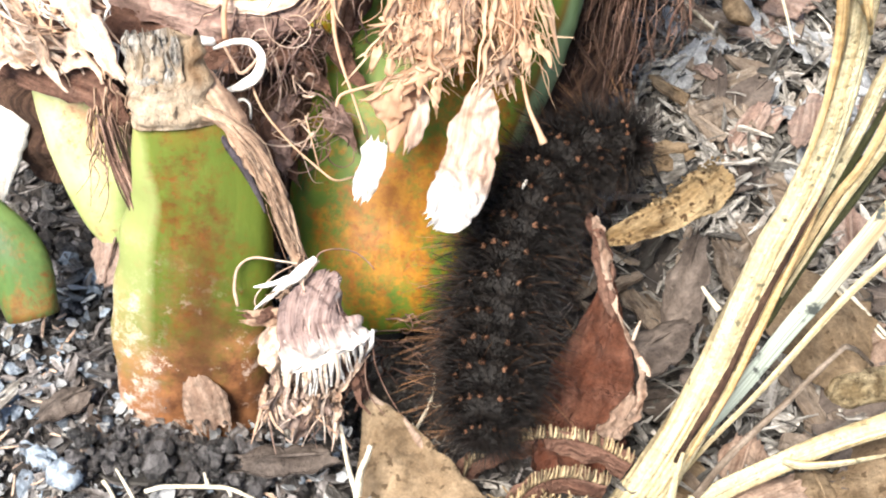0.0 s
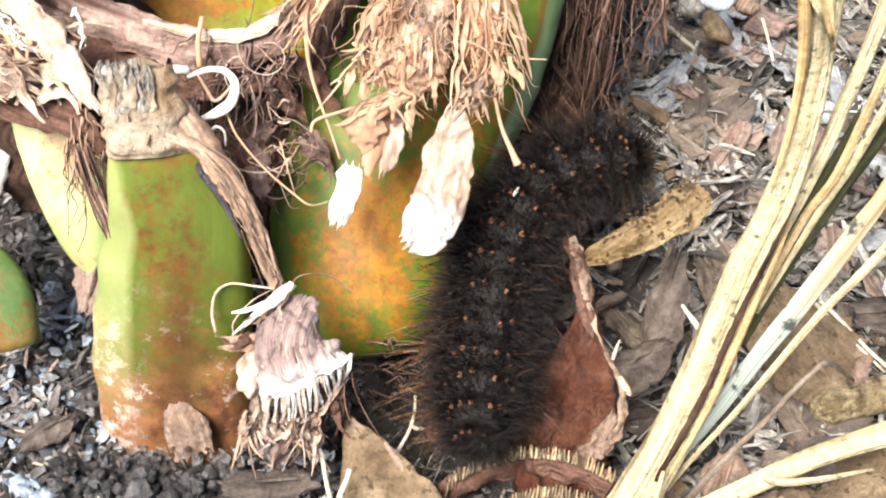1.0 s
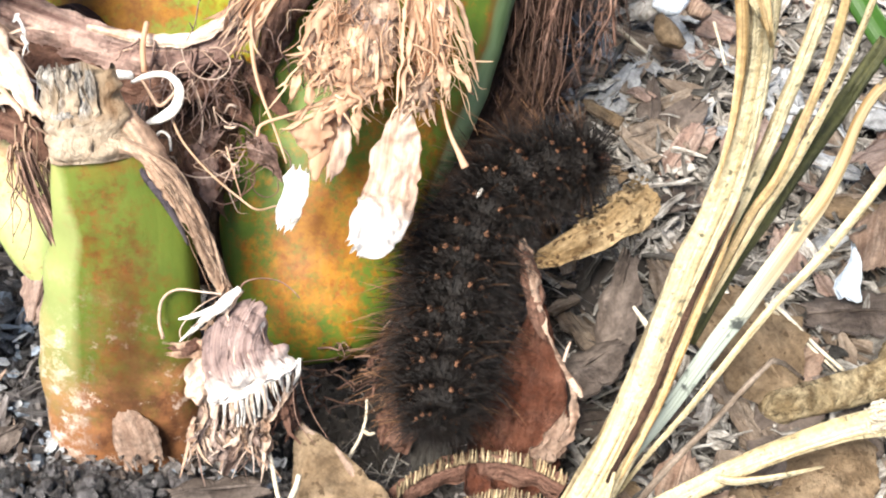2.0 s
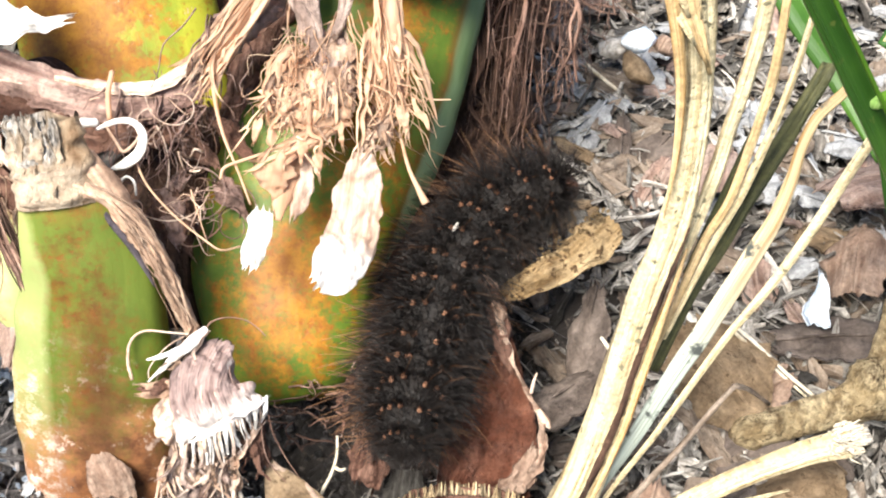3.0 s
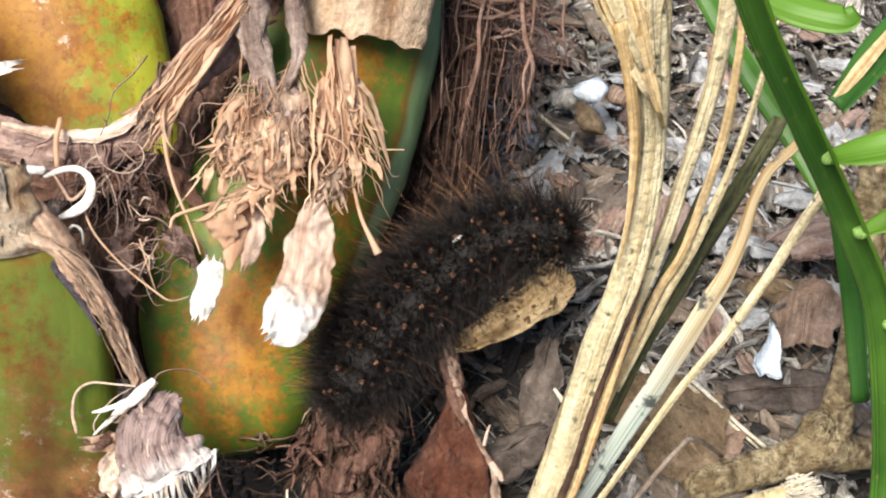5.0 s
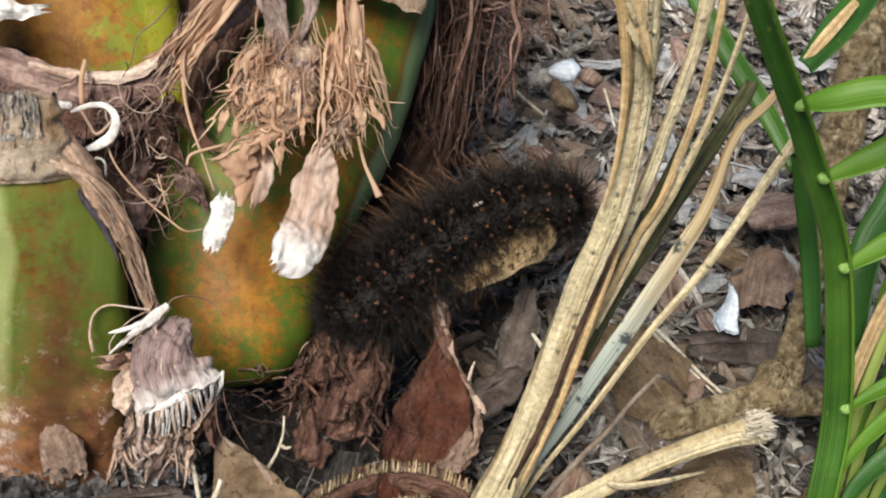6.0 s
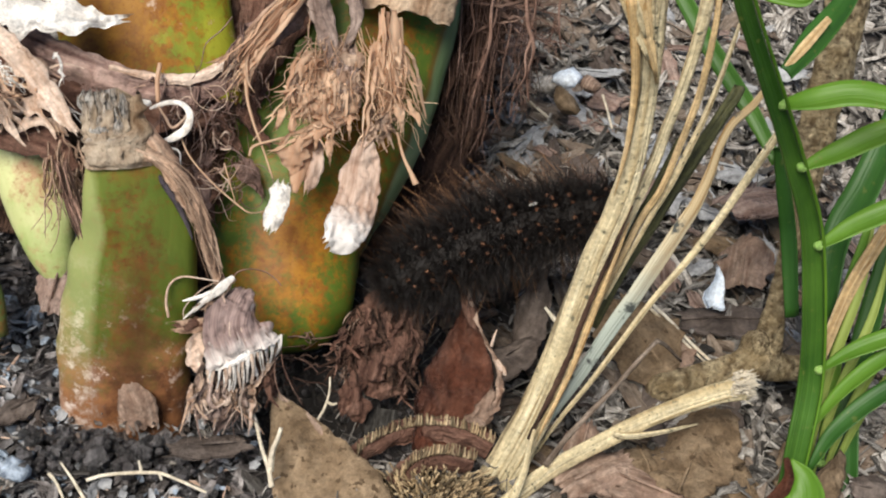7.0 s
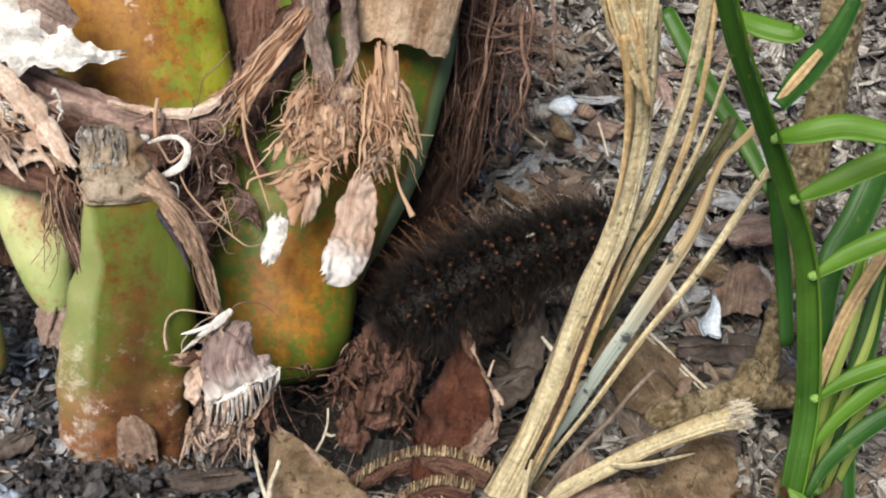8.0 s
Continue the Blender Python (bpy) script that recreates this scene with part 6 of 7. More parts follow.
part("dark_stalk", Geo().stem(rows_of(((3.60, -4.75, 2.20), 0.10, 0.09), ((4.10, -4.05, 3.40), 0.12, 0.09), ((4.52, -3.62, 4.24), 0.13, 0.10), ((4.82, -3.30, 4.98), 0.15, 0.10), ((5.19, -2.98, 5.86), 0.16, 0.10), ((5.51, -2.70, 6.66), 0.15, 0.10), ((5.77, -2.46, 7.25), 0.14, 0.09)), n=14, steps=7, rough=0.12, groove=0.5, jag=0.12), M_darkstalk, stalks, "blackish green stalk with a broken end")
part("dark_stalk", Geo().stem(rows_of(((3.95, -3.95, 3.90), 0.06, 0.06), ((4.25, -3.60, 4.85), 0.08, 0.07), ((4.45, -3.35, 5.60), 0.07, 0.06), ((4.62, -3.10, 6.35), 0.03, 0.03)), n=10, steps=8, rough=0.15), M_darkstalk, stalks, "blackish green splinter")


def stalk_root():
    """The cut, brush-like root that the stalks spring from."""
    r = random.Random(41)
    geo = Geo()
    c = V((0.57, -7.41, -0.08))
    for k in range(520):
        x = r.uniform(-1.1, 0.8)
        a = c + V((x, r.uniform(-0.5, 0.4), r.uniform(-0.6, -0.3) - 0.25 * x * x))
        tip = a + V((0.35 * x + r.uniform(-0.05, 0.05), -0.25, r.uniform(0.5, 0.75)))
        geo.strand([a, a.lerp(tip, 0.5) + rand_vec(r) * 0.03, tip + rand_vec(r) * 0.10], r.uniform(0.025, 0.05), 0.018, 5, 1)
    part("root_brush", geo, M_comb, stalks, "brush of short cut fibre ends")
    geo = Geo()
    teeth = Geo()
    for arc, long in (([(-1.44, -7.02, -0.26), (-1.19, -6.60, -0.05), (-0.53, -6.27, 0.15), (0.20, -6.15, 0.29), (0.94, -6.26, 0.35), (1.60, -6.50, 0.24)], 0.42), ([(-0.52, -7.48, -0.10), (-0.18, -7.09, 0.10), (0.42, -6.91, 0.27), (1.16, -6.97, 0.22)], 0.45)):
        geo.blade([(p[0], p[1] - 0.03, p[2] - 0.24, 0.30) for p in arc], across=7, steps=10, face=V((0, -0.95, 0.3)), ragged=0.2, crumple=0.12, freq=3.0, camber=0.3)
        for p in spline(arc, 24):
            a = V(p) + V((r.uniform(-0.02, 0.02), -0.04, -0.06))
            tip = V(p) + V((r.uniform(-0.07, 0.07), 0.10, long * r.uniform(0.05, 0.40)))
            teeth.strand([a, a.lerp(tip, 0.5) + V((0, -0.06, 0)), tip], 0.026, 0.012, 5, 2)
    part("toothed_collar", geo, M_shag, stalks, "brown toothed collar of a cut stalk")
    tagged(part("collar_teeth", teeth, M_comb, stalks, "pale short fibre teeth"), kind="stuff")


stalk_root()

# ---- leaves, twigs and stones lying about ----
curled = thing("curled_leaf", (2.03, -2.22, 1.50), "small dry golden-brown curled leaf with dark specks", "leaf")
CURL = rows_of(((0.86, -2.84, 1.76), 0.09), ((1.25, -2.74, 1.96), 0.22), ((1.74, -2.60, 2.20), 0.29), ((2.26, -2.40, 2.46), 0.34), ((2.74, -2.10, 2.72), 0.42), ((3.06, -1.88, 2.90), 0.28))
CURL_FACE = V((-0.25, -0.55, 0.8)).normalized()
part("leaf_blade", Geo().blade(CURL, across=13, steps=10, face=CURL_FACE, ragged=0.16, crumple=0.15, freq=2.6, camber=0.5, seed=12.0, tear=0.15), M_goldleaf, curled)
part("rolled_edge", Geo().stem([(*(V(p[:3]) + V((0.10, -0.16, -0.14)) * min(1.0, p[3] / 0.36)), 0.05 + 0.05 * (p[3] > 0.3), 0.05) for p in CURL], n=9, steps=8, rough=0.5, freq=3.5), M_goldleaf, curled, "rolled under leaf edge")
crumbs = random.Random(23)
specks = Geo()
for k in range(70):
    a, b = V(CURL[2 + k % 3][:3]), V(CURL[3 + k % 3][:3])
    specks.lump(a.lerp(b, crumbs.random()) + V((-0.15, 0.25, 0.25)) * crumbs.uniform(0.4, 1.2) + CURL_FACE * 0.12, (0.035, 0.03, 0.025), crumbs.uniform(0, 50), None, 0.5, 1)
tagged(part("crust", specks, M_goldleaf, curled, "golden crumbs along the leaf's edge"), kind="stuff")


def cup_leaf():
    leaf = thing("cupped_leaf", (1.02, -5.55, -0.57), "red-brown cupped dead leaf with a pale ragged rim", "leaf")
    part("leaf_blade", Geo().blade(rows_of(((1.10, -3.39, 1.32), 0.12), ((1.10, -3.86, 0.88), 0.36), ((1.01, -4.60, 0.46), 0.72), ((0.86, -5.38, 0.13), 0.86), ((0.54, -6.13, -0.04), 0.8), ((0.23, -6.84, -0.04), 0.4)), across=15, steps=8, camber=-0.25, ragged=0.10, crumple=0.26, freq=2.0), M_redleaf, leaf)
    part("leaf_rim", Geo().blade(rows_of(((0.66, -2.65, 2.26), 0.07), ((0.93, -3.09, 1.86), 0.11), ((1.11, -3.59, 1.40), 0.07), ((1.38, -4.25, 1.07), 0.045), ((1.74, -4.81, 0.71), 0.07), ((1.80, -5.36, 0.34), 0.09), ((1.48, -5.80, 0.05), 0.09), ((0.75, -6.10, 0.00), 0.08)), across=9, steps=12, ragged=1.0, crumple=0.22, freq=4, camber=0.4), M_rim, leaf, "pale crinkled rim")
    part("leaf_fold", Geo().blade(rows_of(((0.62, -2.60, 2.24), 0.10), ((0.86, -3.05, 1.84), 0.17), ((1.02, -3.55, 1.42), 0.17), ((1.22, -4.05, 1.10), 0.07)), across=13, steps=9, ragged=0.5, crumple=0.16, freq=3.0, camber=0.4, tear=0.3), M_shag, leaf, "purplish folded edge of the leaf")
    part("leaf_fold", Geo().blade(rows_of(((1.70, -5.20, 0.36), 0.10), ((1.52, -5.62, 0.12), 0.24), ((1.10, -5.98, 0.02), 0.22), ((0.62, -6.12, 0.02), 0.08)), across=13, steps=9, ragged=0.6, crumple=0.18, freq=3.4, camber=0.35, tear=0.3), M_rim, leaf, "crinkled pale lower edge")
    geo = Geo()
    geo.stem(rows_of(((1.57, -4.47, 1.02), 0.04, 0.03), ((1.60, -4.37, 1.25), 0.03, 0.03), ((1.65, -4.26, 1.36), 0.015, 0.015)), n=6)
    geo.stem(rows_of(((1.70, -4.73, 0.86), 0.06, 0.03), ((1.84, -4.91, 0.76), 0.09, 0.04), ((1.93, -5.00, 0.68), 0.03, 0.02)), n=6)
    part("leaf_spur", geo, M_flake, leaf)


cup_leaf()

torn = thing("torn_leaf", (-1.67, -8.23, -0.56), "flat tan dead leaf with a torn edge on soil", "leaf")
TORN = rows_of(((-3.16, -5.72, 0.30), 0.08), ((-2.99, -5.94, 0.10), 0.30), ((-2.69, -6.56, -0.05), 0.65), ((-2.25, -7.37, -0.22), 0.98), ((-1.68, -8.34, -0.39), 1.2), ((-1.20, -9.29, -0.55), 1.0))
TORN_FACE = V((-0.2, -0.6, 0.8)).normalized()
part("leaf_blade", Geo().blade(TORN, across=17, steps=8, face=TORN_FACE, ragged=0.10, crumple=0.14, freq=1.2, camber=0.12, tear=0.3, seed=21.0), M_deadleaf, torn)
part("torn_edge", Geo().blade([(*(V(p[:3]) + V((0.93, 0.15, 0.25)) * (p[3] * 0.95) + TORN_FACE * 0.05), 0.05 + 0.05 * p[3]) for p in TORN[:5]], across=5, steps=8, face=TORN_FACE, ragged=0.8, crumple=0.10, freq=3.0, camber=0.4), M_rim, torn, "brown torn leaf edge")


def twig(name, label, points, r0, r1, material, forks=()):
    geo = Geo()
    n = len(points)
    geo.stem([(*p, 0.8 * (r0 + (r1 - r0) * k / (n - 1)), 0.8 * (r0 + (r1 - r0) * k / (n - 1))) for k, p in enumerate(points)], n=7, steps=6, rough=0.25, freq=4)
    for f in forks:
        geo.strand(f, r1, r1 * 0.6, 5, 4)
    return solo(name, geo, material, label, "twig")


twig("rootlet", "white branching rootlet standing in the litter", [(-3.73, -6.07, 0.39), (-3.56, -6.59, 0.47), (-3.40, -7.15, 0.35), (-3.22, -7.60, 0.20), (-3.13, -7.98, 0.11)], 0.04, 0.075, M_root, [[(-3.18, -7.64, 0.17), (-3.17, -7.36, 0.47), (-3.08, -7.17, 0.70), (-3.04, -7.03, 0.86)]])
twig("rootlet", "thin white forked rootlet by the palm's foot", [(-1.98, -4.98, 0.17), (-1.98, -5.28, -0.01), (-2.05, -5.56, -0.17), (-2.18, -5.81, -0.31), (-2.24, -5.91, -0.44)], 0.03, 0.045, M_root, [[(-2.02, -5.49, -0.09), (-1.90, -5.60, -0.03), (-1.80, -5.59, 0.01)]])
twig("rootlet", "pale crooked rootlet lying on dark soil", [(-6.95, -7.33, -0.93), (-6.64, -7.28, -0.81), (-6.22, -7.33, -0.62), (-5.76, -7.34, -0.53), (-5.41, -7.37, -0.49), (-4.99, -7.50, -0.54), (-4.44, -7.69, -0.62)], 0.055, 0.045, M_root, [[(-5.82, -7.33, -0.54), (-5.85, -7.25, -0.46), (-5.90, -7.16, -0.37)], [(-5.44, -7.37, -0.49), (-5.39, -7.47, -0.59)]])
twig("rootlet", "two short white rootlets sticking up from soil", [(-7.53, -6.98, -0.84), (-7.26, -7.33, -0.86), (-6.91, -7.79, -0.98)], 0.03, 0.05, M_root, [[(-7.75, -7.13, -1.05), (-7.56, -7.34, -1.08), (-7.37, -7.65, -1.22)]])
twig("twig", "thin pale brown twig over the leaf litter", [(2.65, -7.24, 0.41), (3.27, -6.51, 0.72), (4.05, -5.83, 1.26), (4.65, -5.34, 1.89), (5.00, -5.08, 2.28)], 0.09, 0.06, M_chip, [[(4.99, -5.09, 2.28), (5.37, -4.90, 1.92), (5.91, -4.73, 1.29)]])
twig("twig", "split pale stick lying across a dead leaf", [(5.72, -2.69, 0.99), (6.20, -2.99, 0.74), (6.77, -3.38, 0.41), (7.25, -3.66, 0.17)], 0.05, 0.05, M_root, [[(5.66, -2.67, 0.87), (6.23, -3.03, 0.56), (7.15, -3.62, 0.07)]])
twig("twig", "short white twig on mulch", [(5.79, 6.03, 0.79), (5.88, 5.61, 0.66), (6.02, 4.94, 0.41)], 0.05, 0.04, M_root)
twig("twig", "straight pale splinter on mulch", [(3.49, 6.12, 0.38), (3.87, 5.61, 0.36), (4.17, 5.26, 0.34)], 0.06, 0.05, M_root)
twig("twig", "small pale bent twig beside the stalk", [(3.02, -2.99, 0.90), (3.17, -3.29, 0.90), (3.31, -3.49, 0.87)], 0.05, 0.08, M_root)


def broken_stalk():
    st = thing("broken_stalk", (4.51, -6.59, 0.21), "broken pale stalk with a frayed white end lying on litter", "stalk")
    part("shaft", Geo().stem(rows_of(((1.66, -8.04, -0.21), 0.2, 0.12), ((2.77, -7.22, 0.17), 0.19, 0.12), ((3.86, -6.73, 0.64), 0.19, 0.13), ((4.94, -6.35, 1.15), 0.2, 0.14), ((6.11, -6.09, 1.69), 0.23, 0.16), ((6.95, -5.98, 1.98), 0.28, 0.2)), n=12, steps=7, rough=0.08, groove=0.3), M_straw, st)
    r = random.Random(43)
    geo = Geo()
    e = V((6.92, -5.98, 1.98))
    for k in range(520):
        a = e + V((r.uniform(-0.35, 0.08), r.uniform(-0.2, 0.2), r.uniform(-0.27, 0.27)))
        b = a + V((r.uniform(0.06, 0.22), r.uniform(-0.10, 0.10), r.uniform(-0.10, 0.14)))
        geo.strand([a, a.lerp(b, 0.5) + rand_vec(r) * 0.04, b], 0.020, 0.009, 4, 2)
    part("frayed_end", geo, M_root, st, "frayed creamy white fibres")
    part("split_strip", Geo().stem(rows_of(((4.12, -6.67, 0.92), 0.07, 0.04), ((4.45, -6.78, 1.02), 0.08, 0.04), ((5.05, -6.76, 1.17), 0.06, 0.03), ((5.91, -6.61, 1.38), 0.02, 0.015)), n=7, rough=0.2), M_straw, st)
    part("split_strip", Geo().stem(rows_of(((1.89, -8.05, 0.13), 0.12, 0.05), ((2.12, -7.53, 0.43), 0.1, 0.05), ((2.25, -7.09, 0.64), 0.07, 0.05), ((2.37, -6.64, 0.86), 0.03, 0.03)), n=7, rough=0.1), M_straw, st)


broken_stalk()


def branch():
    br = thing("fallen_branch", (8.53, -3.23, -0.44), "mossy brown fallen branch with a swollen joint", "branch")
    part("limb", Geo().stem(rows_of(((5.77, -4.42, -0.16), 0.20, 0.2), ((5.85, -4.56, 0.15), 0.34, 0.32), ((6.59, -4.48, 0.41), 0.34, 0.32), ((7.40, -4.30, 0.63), 0.36, 0.34), ((8.08, -4.13, 0.82), 0.44, 0.42), ((8.88, -4.06, 0.62), 0.34, 0.32), ((10.27, -3.91, 0.50), 0.30, 0.28)), n=24, steps=12, rough=0.16, freq=2.6), M_bark, br)
    part("joint", Geo().lump((8.01, -3.96, 1.13), (0.42, 0.38, 0.50), 3.0, None, 0.35, 3), M_bark, br)
    part("side_limb", Geo().stem(rows_of(((8.22, -4.00, 0.99), 0.38, 0.36), ((8.31, -3.45, 1.89), 0.27, 0.26), ((8.43, -2.89, 2.66), 0.25, 0.24), ((8.40, -2.46, 3.71), 0.28, 0.26), ((8.42, -1.52, 5.31), 0.42, 0.36), ((8.63, -0.45, 7.09), 0.46, 0.4), ((8.65, 0.59, 8.80), 0.5, 0.4)), n=24, steps=12, rough=0.18, freq=2.6), M_bark, br)


branch()

solo("white_chip", Geo().blade(rows_of(((7.75, -1.11, 0.85), 0.05), ((7.76, -1.37, 0.73), 0.15), ((7.66, -1.71, 0.63), 0.25), ((7.55, -2.02, 0.58), 0.34)), across=11, camber=-0.5, crumple=0.10, ragged=0.2, tear=0.28, thick=0.05), M_shell, "small bluish-white chip of shell or plastic on litter", "chip")


def flat_leaf(label, material, at, length, width, turn, tilt=(0, 0), camber=0.2):
    geo = Geo()
    a = V((math.cos(radians(turn)), math.sin(radians(turn)), math.tan(radians(tilt[0]))))
    up = (V((0, 0, 1)) + V((-math.sin(radians(turn)), math.cos(radians(turn)), 0)) * math.tan(radians(tilt[1]))).normalized()
    rows = [(*(V(at) + a * (length * (u - 0.5))), width / 2 * (0.25 + 0.75 * math.sin(math.pi * (0.12 + 0.8 * u)))) for u in (0, 0.2, 0.5, 0.8, 1)]
    leaf = thing("dead_leaf", at, label, "leaf", "leaf litter")
    part("leaf_blade", geo.blade(rows, across=13, steps=7, face=up, camber=camber, ragged=0.35, crumple=0.16, freq=1.4, thick=0.03, tear=0.3), material, leaf)
    part("midrib", Geo().stem([(*(V(at) + a * (length * (u - 0.5)) + up * (camber * width / 2 * (0.25 + 0.75 * math.sin(math.pi * (0.12 + 0.8 * u))) + 0.03)), 0.04 - 0.025 * u, 0.04) for u in (0.0, 0.25, 0.5, 0.75, 0.97)], n=6, steps=5, face=up, rough=0.2, freq=4), material, leaf)
    return leaf


flat_leaf("broad tan dead leaf under the broken stalk", M_deadleaf, (6.33, -6.43, 0.18), 2.9, 1.9, 60, (0, 15))
flat_leaf("small tan dead leaf scrap on the mulch", M_deadleaf, (5.36, -3.41, 0.52), 2.2, 1.9, 120, (10, 10))
flat_leaf("curled grey-brown dead leaf beside a white chip", M_rim, (8.91, -0.23, 0.28), 2.0, 1.6, 70, (0, 25), 0.4)
flat_leaf("pale brown dead leaf beside the fallen branch", M_deadleaf, (7.27, -2.39, -0.62), 2.2, 1.1, 10, (0, 10))
flat_leaf("brown dead leaf scrap among mulch", M_rim, (6.14, -3.69, 0.11), 1.8, 1.3, 45, (5, 20))
flat_leaf("dark brown dead leaf lying in shade", M_darkleaf, (8.07, -2.17, 0.09), 2.6, 1.2, 5, (0, 5))
# a greyish leaf given the dark litter colour for the shade in its gap
flat_leaf("dead leaf standing on edge, coloured dark for the gap's shade", M_darkleaf, (2.87, -2.64, 0.20), 1.6, 0.8, 80, (50, 10), 0.4)
flat_leaf("dark curled leaf scrap behind the cupped leaf", M_darkleaf, (2.12, -3.89, -0.11), 2.0, 1.2, 35, (10, 20))
flat_leaf("pale grey dead leaf scrap on mulch", M_bract, (6.01, 1.88, 0.85), 1.7, 1.2, 75, (0, 20))
flat_leaf("light grey dead leaf beyond the stalks", M_bract, (9.34, 1.40, 1.08), 2.4, 1.8, 20, (0, 20), 0.3)
flat_leaf("tan dead leaf scrap near the frond", M_rim, (4.70, -7.35, 0.02), 2.2, 1.5, -20, (0, 12))
flat_leaf("greyish dead leaf scrap near the frond", M_rim, (3.83, -7.14, 0.06), 1.9, 1.2, 30, (0, 12))
flat_leaf("brown dead leaf scrap on dark soil", M_darkleaf, (-4.47, -6.91, -0.08), 1.6, 0.7, 10, (0, 10))
flat_leaf("dark leaf scrap half sunk in soil", M_darkleaf, (-8.70, -5.80, -0.75), 1.0, 0.6, 40, (10, 10))
flat_leaf("pale leaf scrap half in soil", M_bract, (-8.20, -3.07, 0.52), 1.3, 0.9, 80, (30, 10))


litter = random.Random(91)
for k in range(40):
    x, y = litter.uniform(1.8, 12.0), litter.uniform(-8.5, 4.0)
    flat_leaf("small brown dead leaf scrap among mulch", litter.choice((M_rim, M_deadleaf, M_darkleaf, M_chip)), (x, y, ground_height(x, y) + litter.uniform(0.45, 0.75)), litter.uniform(0.7, 1.8), litter.uniform(0.5, 1.2), litter.uniform(0, 360), (litter.uniform(-25, 25), litter.uniform(-25, 25)), litter.uniform(-0.2, 0.4))

for k in range(34):
    x, y = litter.uniform(5.0, 12.5), litter.uniform(-3.0, 4.0)
    flat_leaf("blue-grey dead leaf scrap on mulch", litter.choice((M_greyleaf, M_greyleaf, M_bract)), (x, y, ground_height(x, y) + litter.uniform(0.5, 0.8)), litter.uniform(0.5, 1.3), litter.uniform(0.4, 0.9), litter.uniform(0, 360), (litter.uniform(-35, 35), litter.uniform(-35, 35)), litter.uniform(-0.2, 0.5))

for k in range(70):
    x, y = litter.uniform(2.5, 13.0), litter.uniform(2.5, 13.0)
    flat_leaf("grey dead leaf scrap on the mulch behind", litter.choice((M_greyleaf, M_greyleaf, M_bract, M_darkleaf, M_chip)), (x, y, ground_height(x, y) + litter.uniform(0.4, 0.75)), litter.uniform(0.7, 2.2), litter.uniform(0.4, 1.1), litter.uniform(0, 360), (litter.uniform(-30, 30), litter.uniform(-30, 30)), litter.uniform(-0.2, 0.4))


def stone(label, material, at, size, seed):
    solo("stone", Geo().lump(at, size, seed, turned(20), 0.4, 2), material, label, "stone", group="stones")


stone("smooth white stone on mulch", M_shell, (4.72, 6.40, 0.95), (0.42, 0.35, 0.25), 1.0)
stone("smooth tan stone on mulch", M_deadleaf, (4.61, 5.55, 0.75), (0.5, 0.35, 0.25), 2.0)
stone("brownish stone on mulch", M_rim, (5.45, 6.33, 0.89), (0.35, 0.3, 0.22), 5.0)
stone("grey stone on mulch", M_stone, (4.18, 6.56, 0.55), (0.4, 0.35, 0.25), 7.0)
stone("blue-grey stone in dark soil", M_slate, (-8.46, -7.09, -1.01), (0.28, 0.4, 0.2), 9.0)


def soil_debris():
    """Pale grey flakes, fibre bits and chips coloured as wet glints, strewn over the dark soil before the palm."""
    r = random.Random(63)
    for name, material, count, low, high, label in (("soil_flakes", M_greyleaf, 240, 0.05, 0.26, "pale grey flakes strewn on dark soil"), ("soil_glints", M_slate, 170, 0.04, 0.16, "blue-grey chips coloured as glints on dark soil"), ("soil_fibres", M_flake, 110, 0.03, 0.07, "pale fibre bits strewn on dark soil")):
        geo = Geo()
        for k in range(count):
            x, y = r.uniform(-11.0, -3.4), r.uniform(-8.8, -5.4)
            if k % 5 == 0:
                x, y = r.uniform(-11.0, -8.4), r.uniform(-5.4, -3.0)
            size = r.uniform(low, high)
            geo.chip((x, y, ground_height(x, y) + r.uniform(0.10, 0.40)), size * (r.uniform(4.0, 9.0) if material is M_flake else r.uniform(1.0, 2.2)), size, 0.02, turned(40, r))
        solo(name, geo, material, label, "soil", False, "stuff")


soil_debris()

# ---- green frond ----
frond = thing("palm_frond", (8.36, -7.47, 0.12), "glossy green young palm frond with narrow leaflets", "palm frond")
RACHIS = rows_of(((8.21, -7.57, -0.28), 0.24, 0.16), ((8.26, -6.74, 1.21), 0.27, 0.16), ((8.21, -5.89, 2.69), 0.27, 0.16), ((7.19, -5.31, 5.75), 0.23, 0.14), ((6.03, -5.41, 7.75), 0.20, 0.13), ((4.72, -5.77, 9.74), 0.18, 0.11), ((3.68, -6.04, 11.29), 0.17, 0.10), ((3.00, -6.20, 12.45), 0.16, 0.08))
part("rachis", Geo().stem(RACHIS, n=20, steps=8, rough=0.05, groove=0.8), M_rachis, frond, "green grooved leaf stalk")
# the right ridge has the lighter frond green to paint its highlight stripe
for side, size, material in ((-0.84, 0.028, M_rachis), (0.86, 0.035, M_frond)):
    part("rachis_ridge", Geo().stem([(p[0] + side * p[3] * 0.98, p[1] - 0.10, p[2] + 0.09 + 0.02 * side, size, size) for p in RACHIS], n=6, steps=8, rough=0.15, freq=2.0), material, frond, "raised edge of the leaf stalk")


def leaflet(points, widths, material=M_frond, camber=0.35):
    part("leaflet", Geo().blade([(*p, w) for p, w in zip(points, widths)], across=7, steps=8, camber=camber, thick=0.03, crumple=0.03), material, frond)
    if material is M_frond:
        part("node", Geo().lump(points[0], (0.13, 0.10, 0.12), 2.0, None, 0.2, 2), M_node, frond, "pale green node")


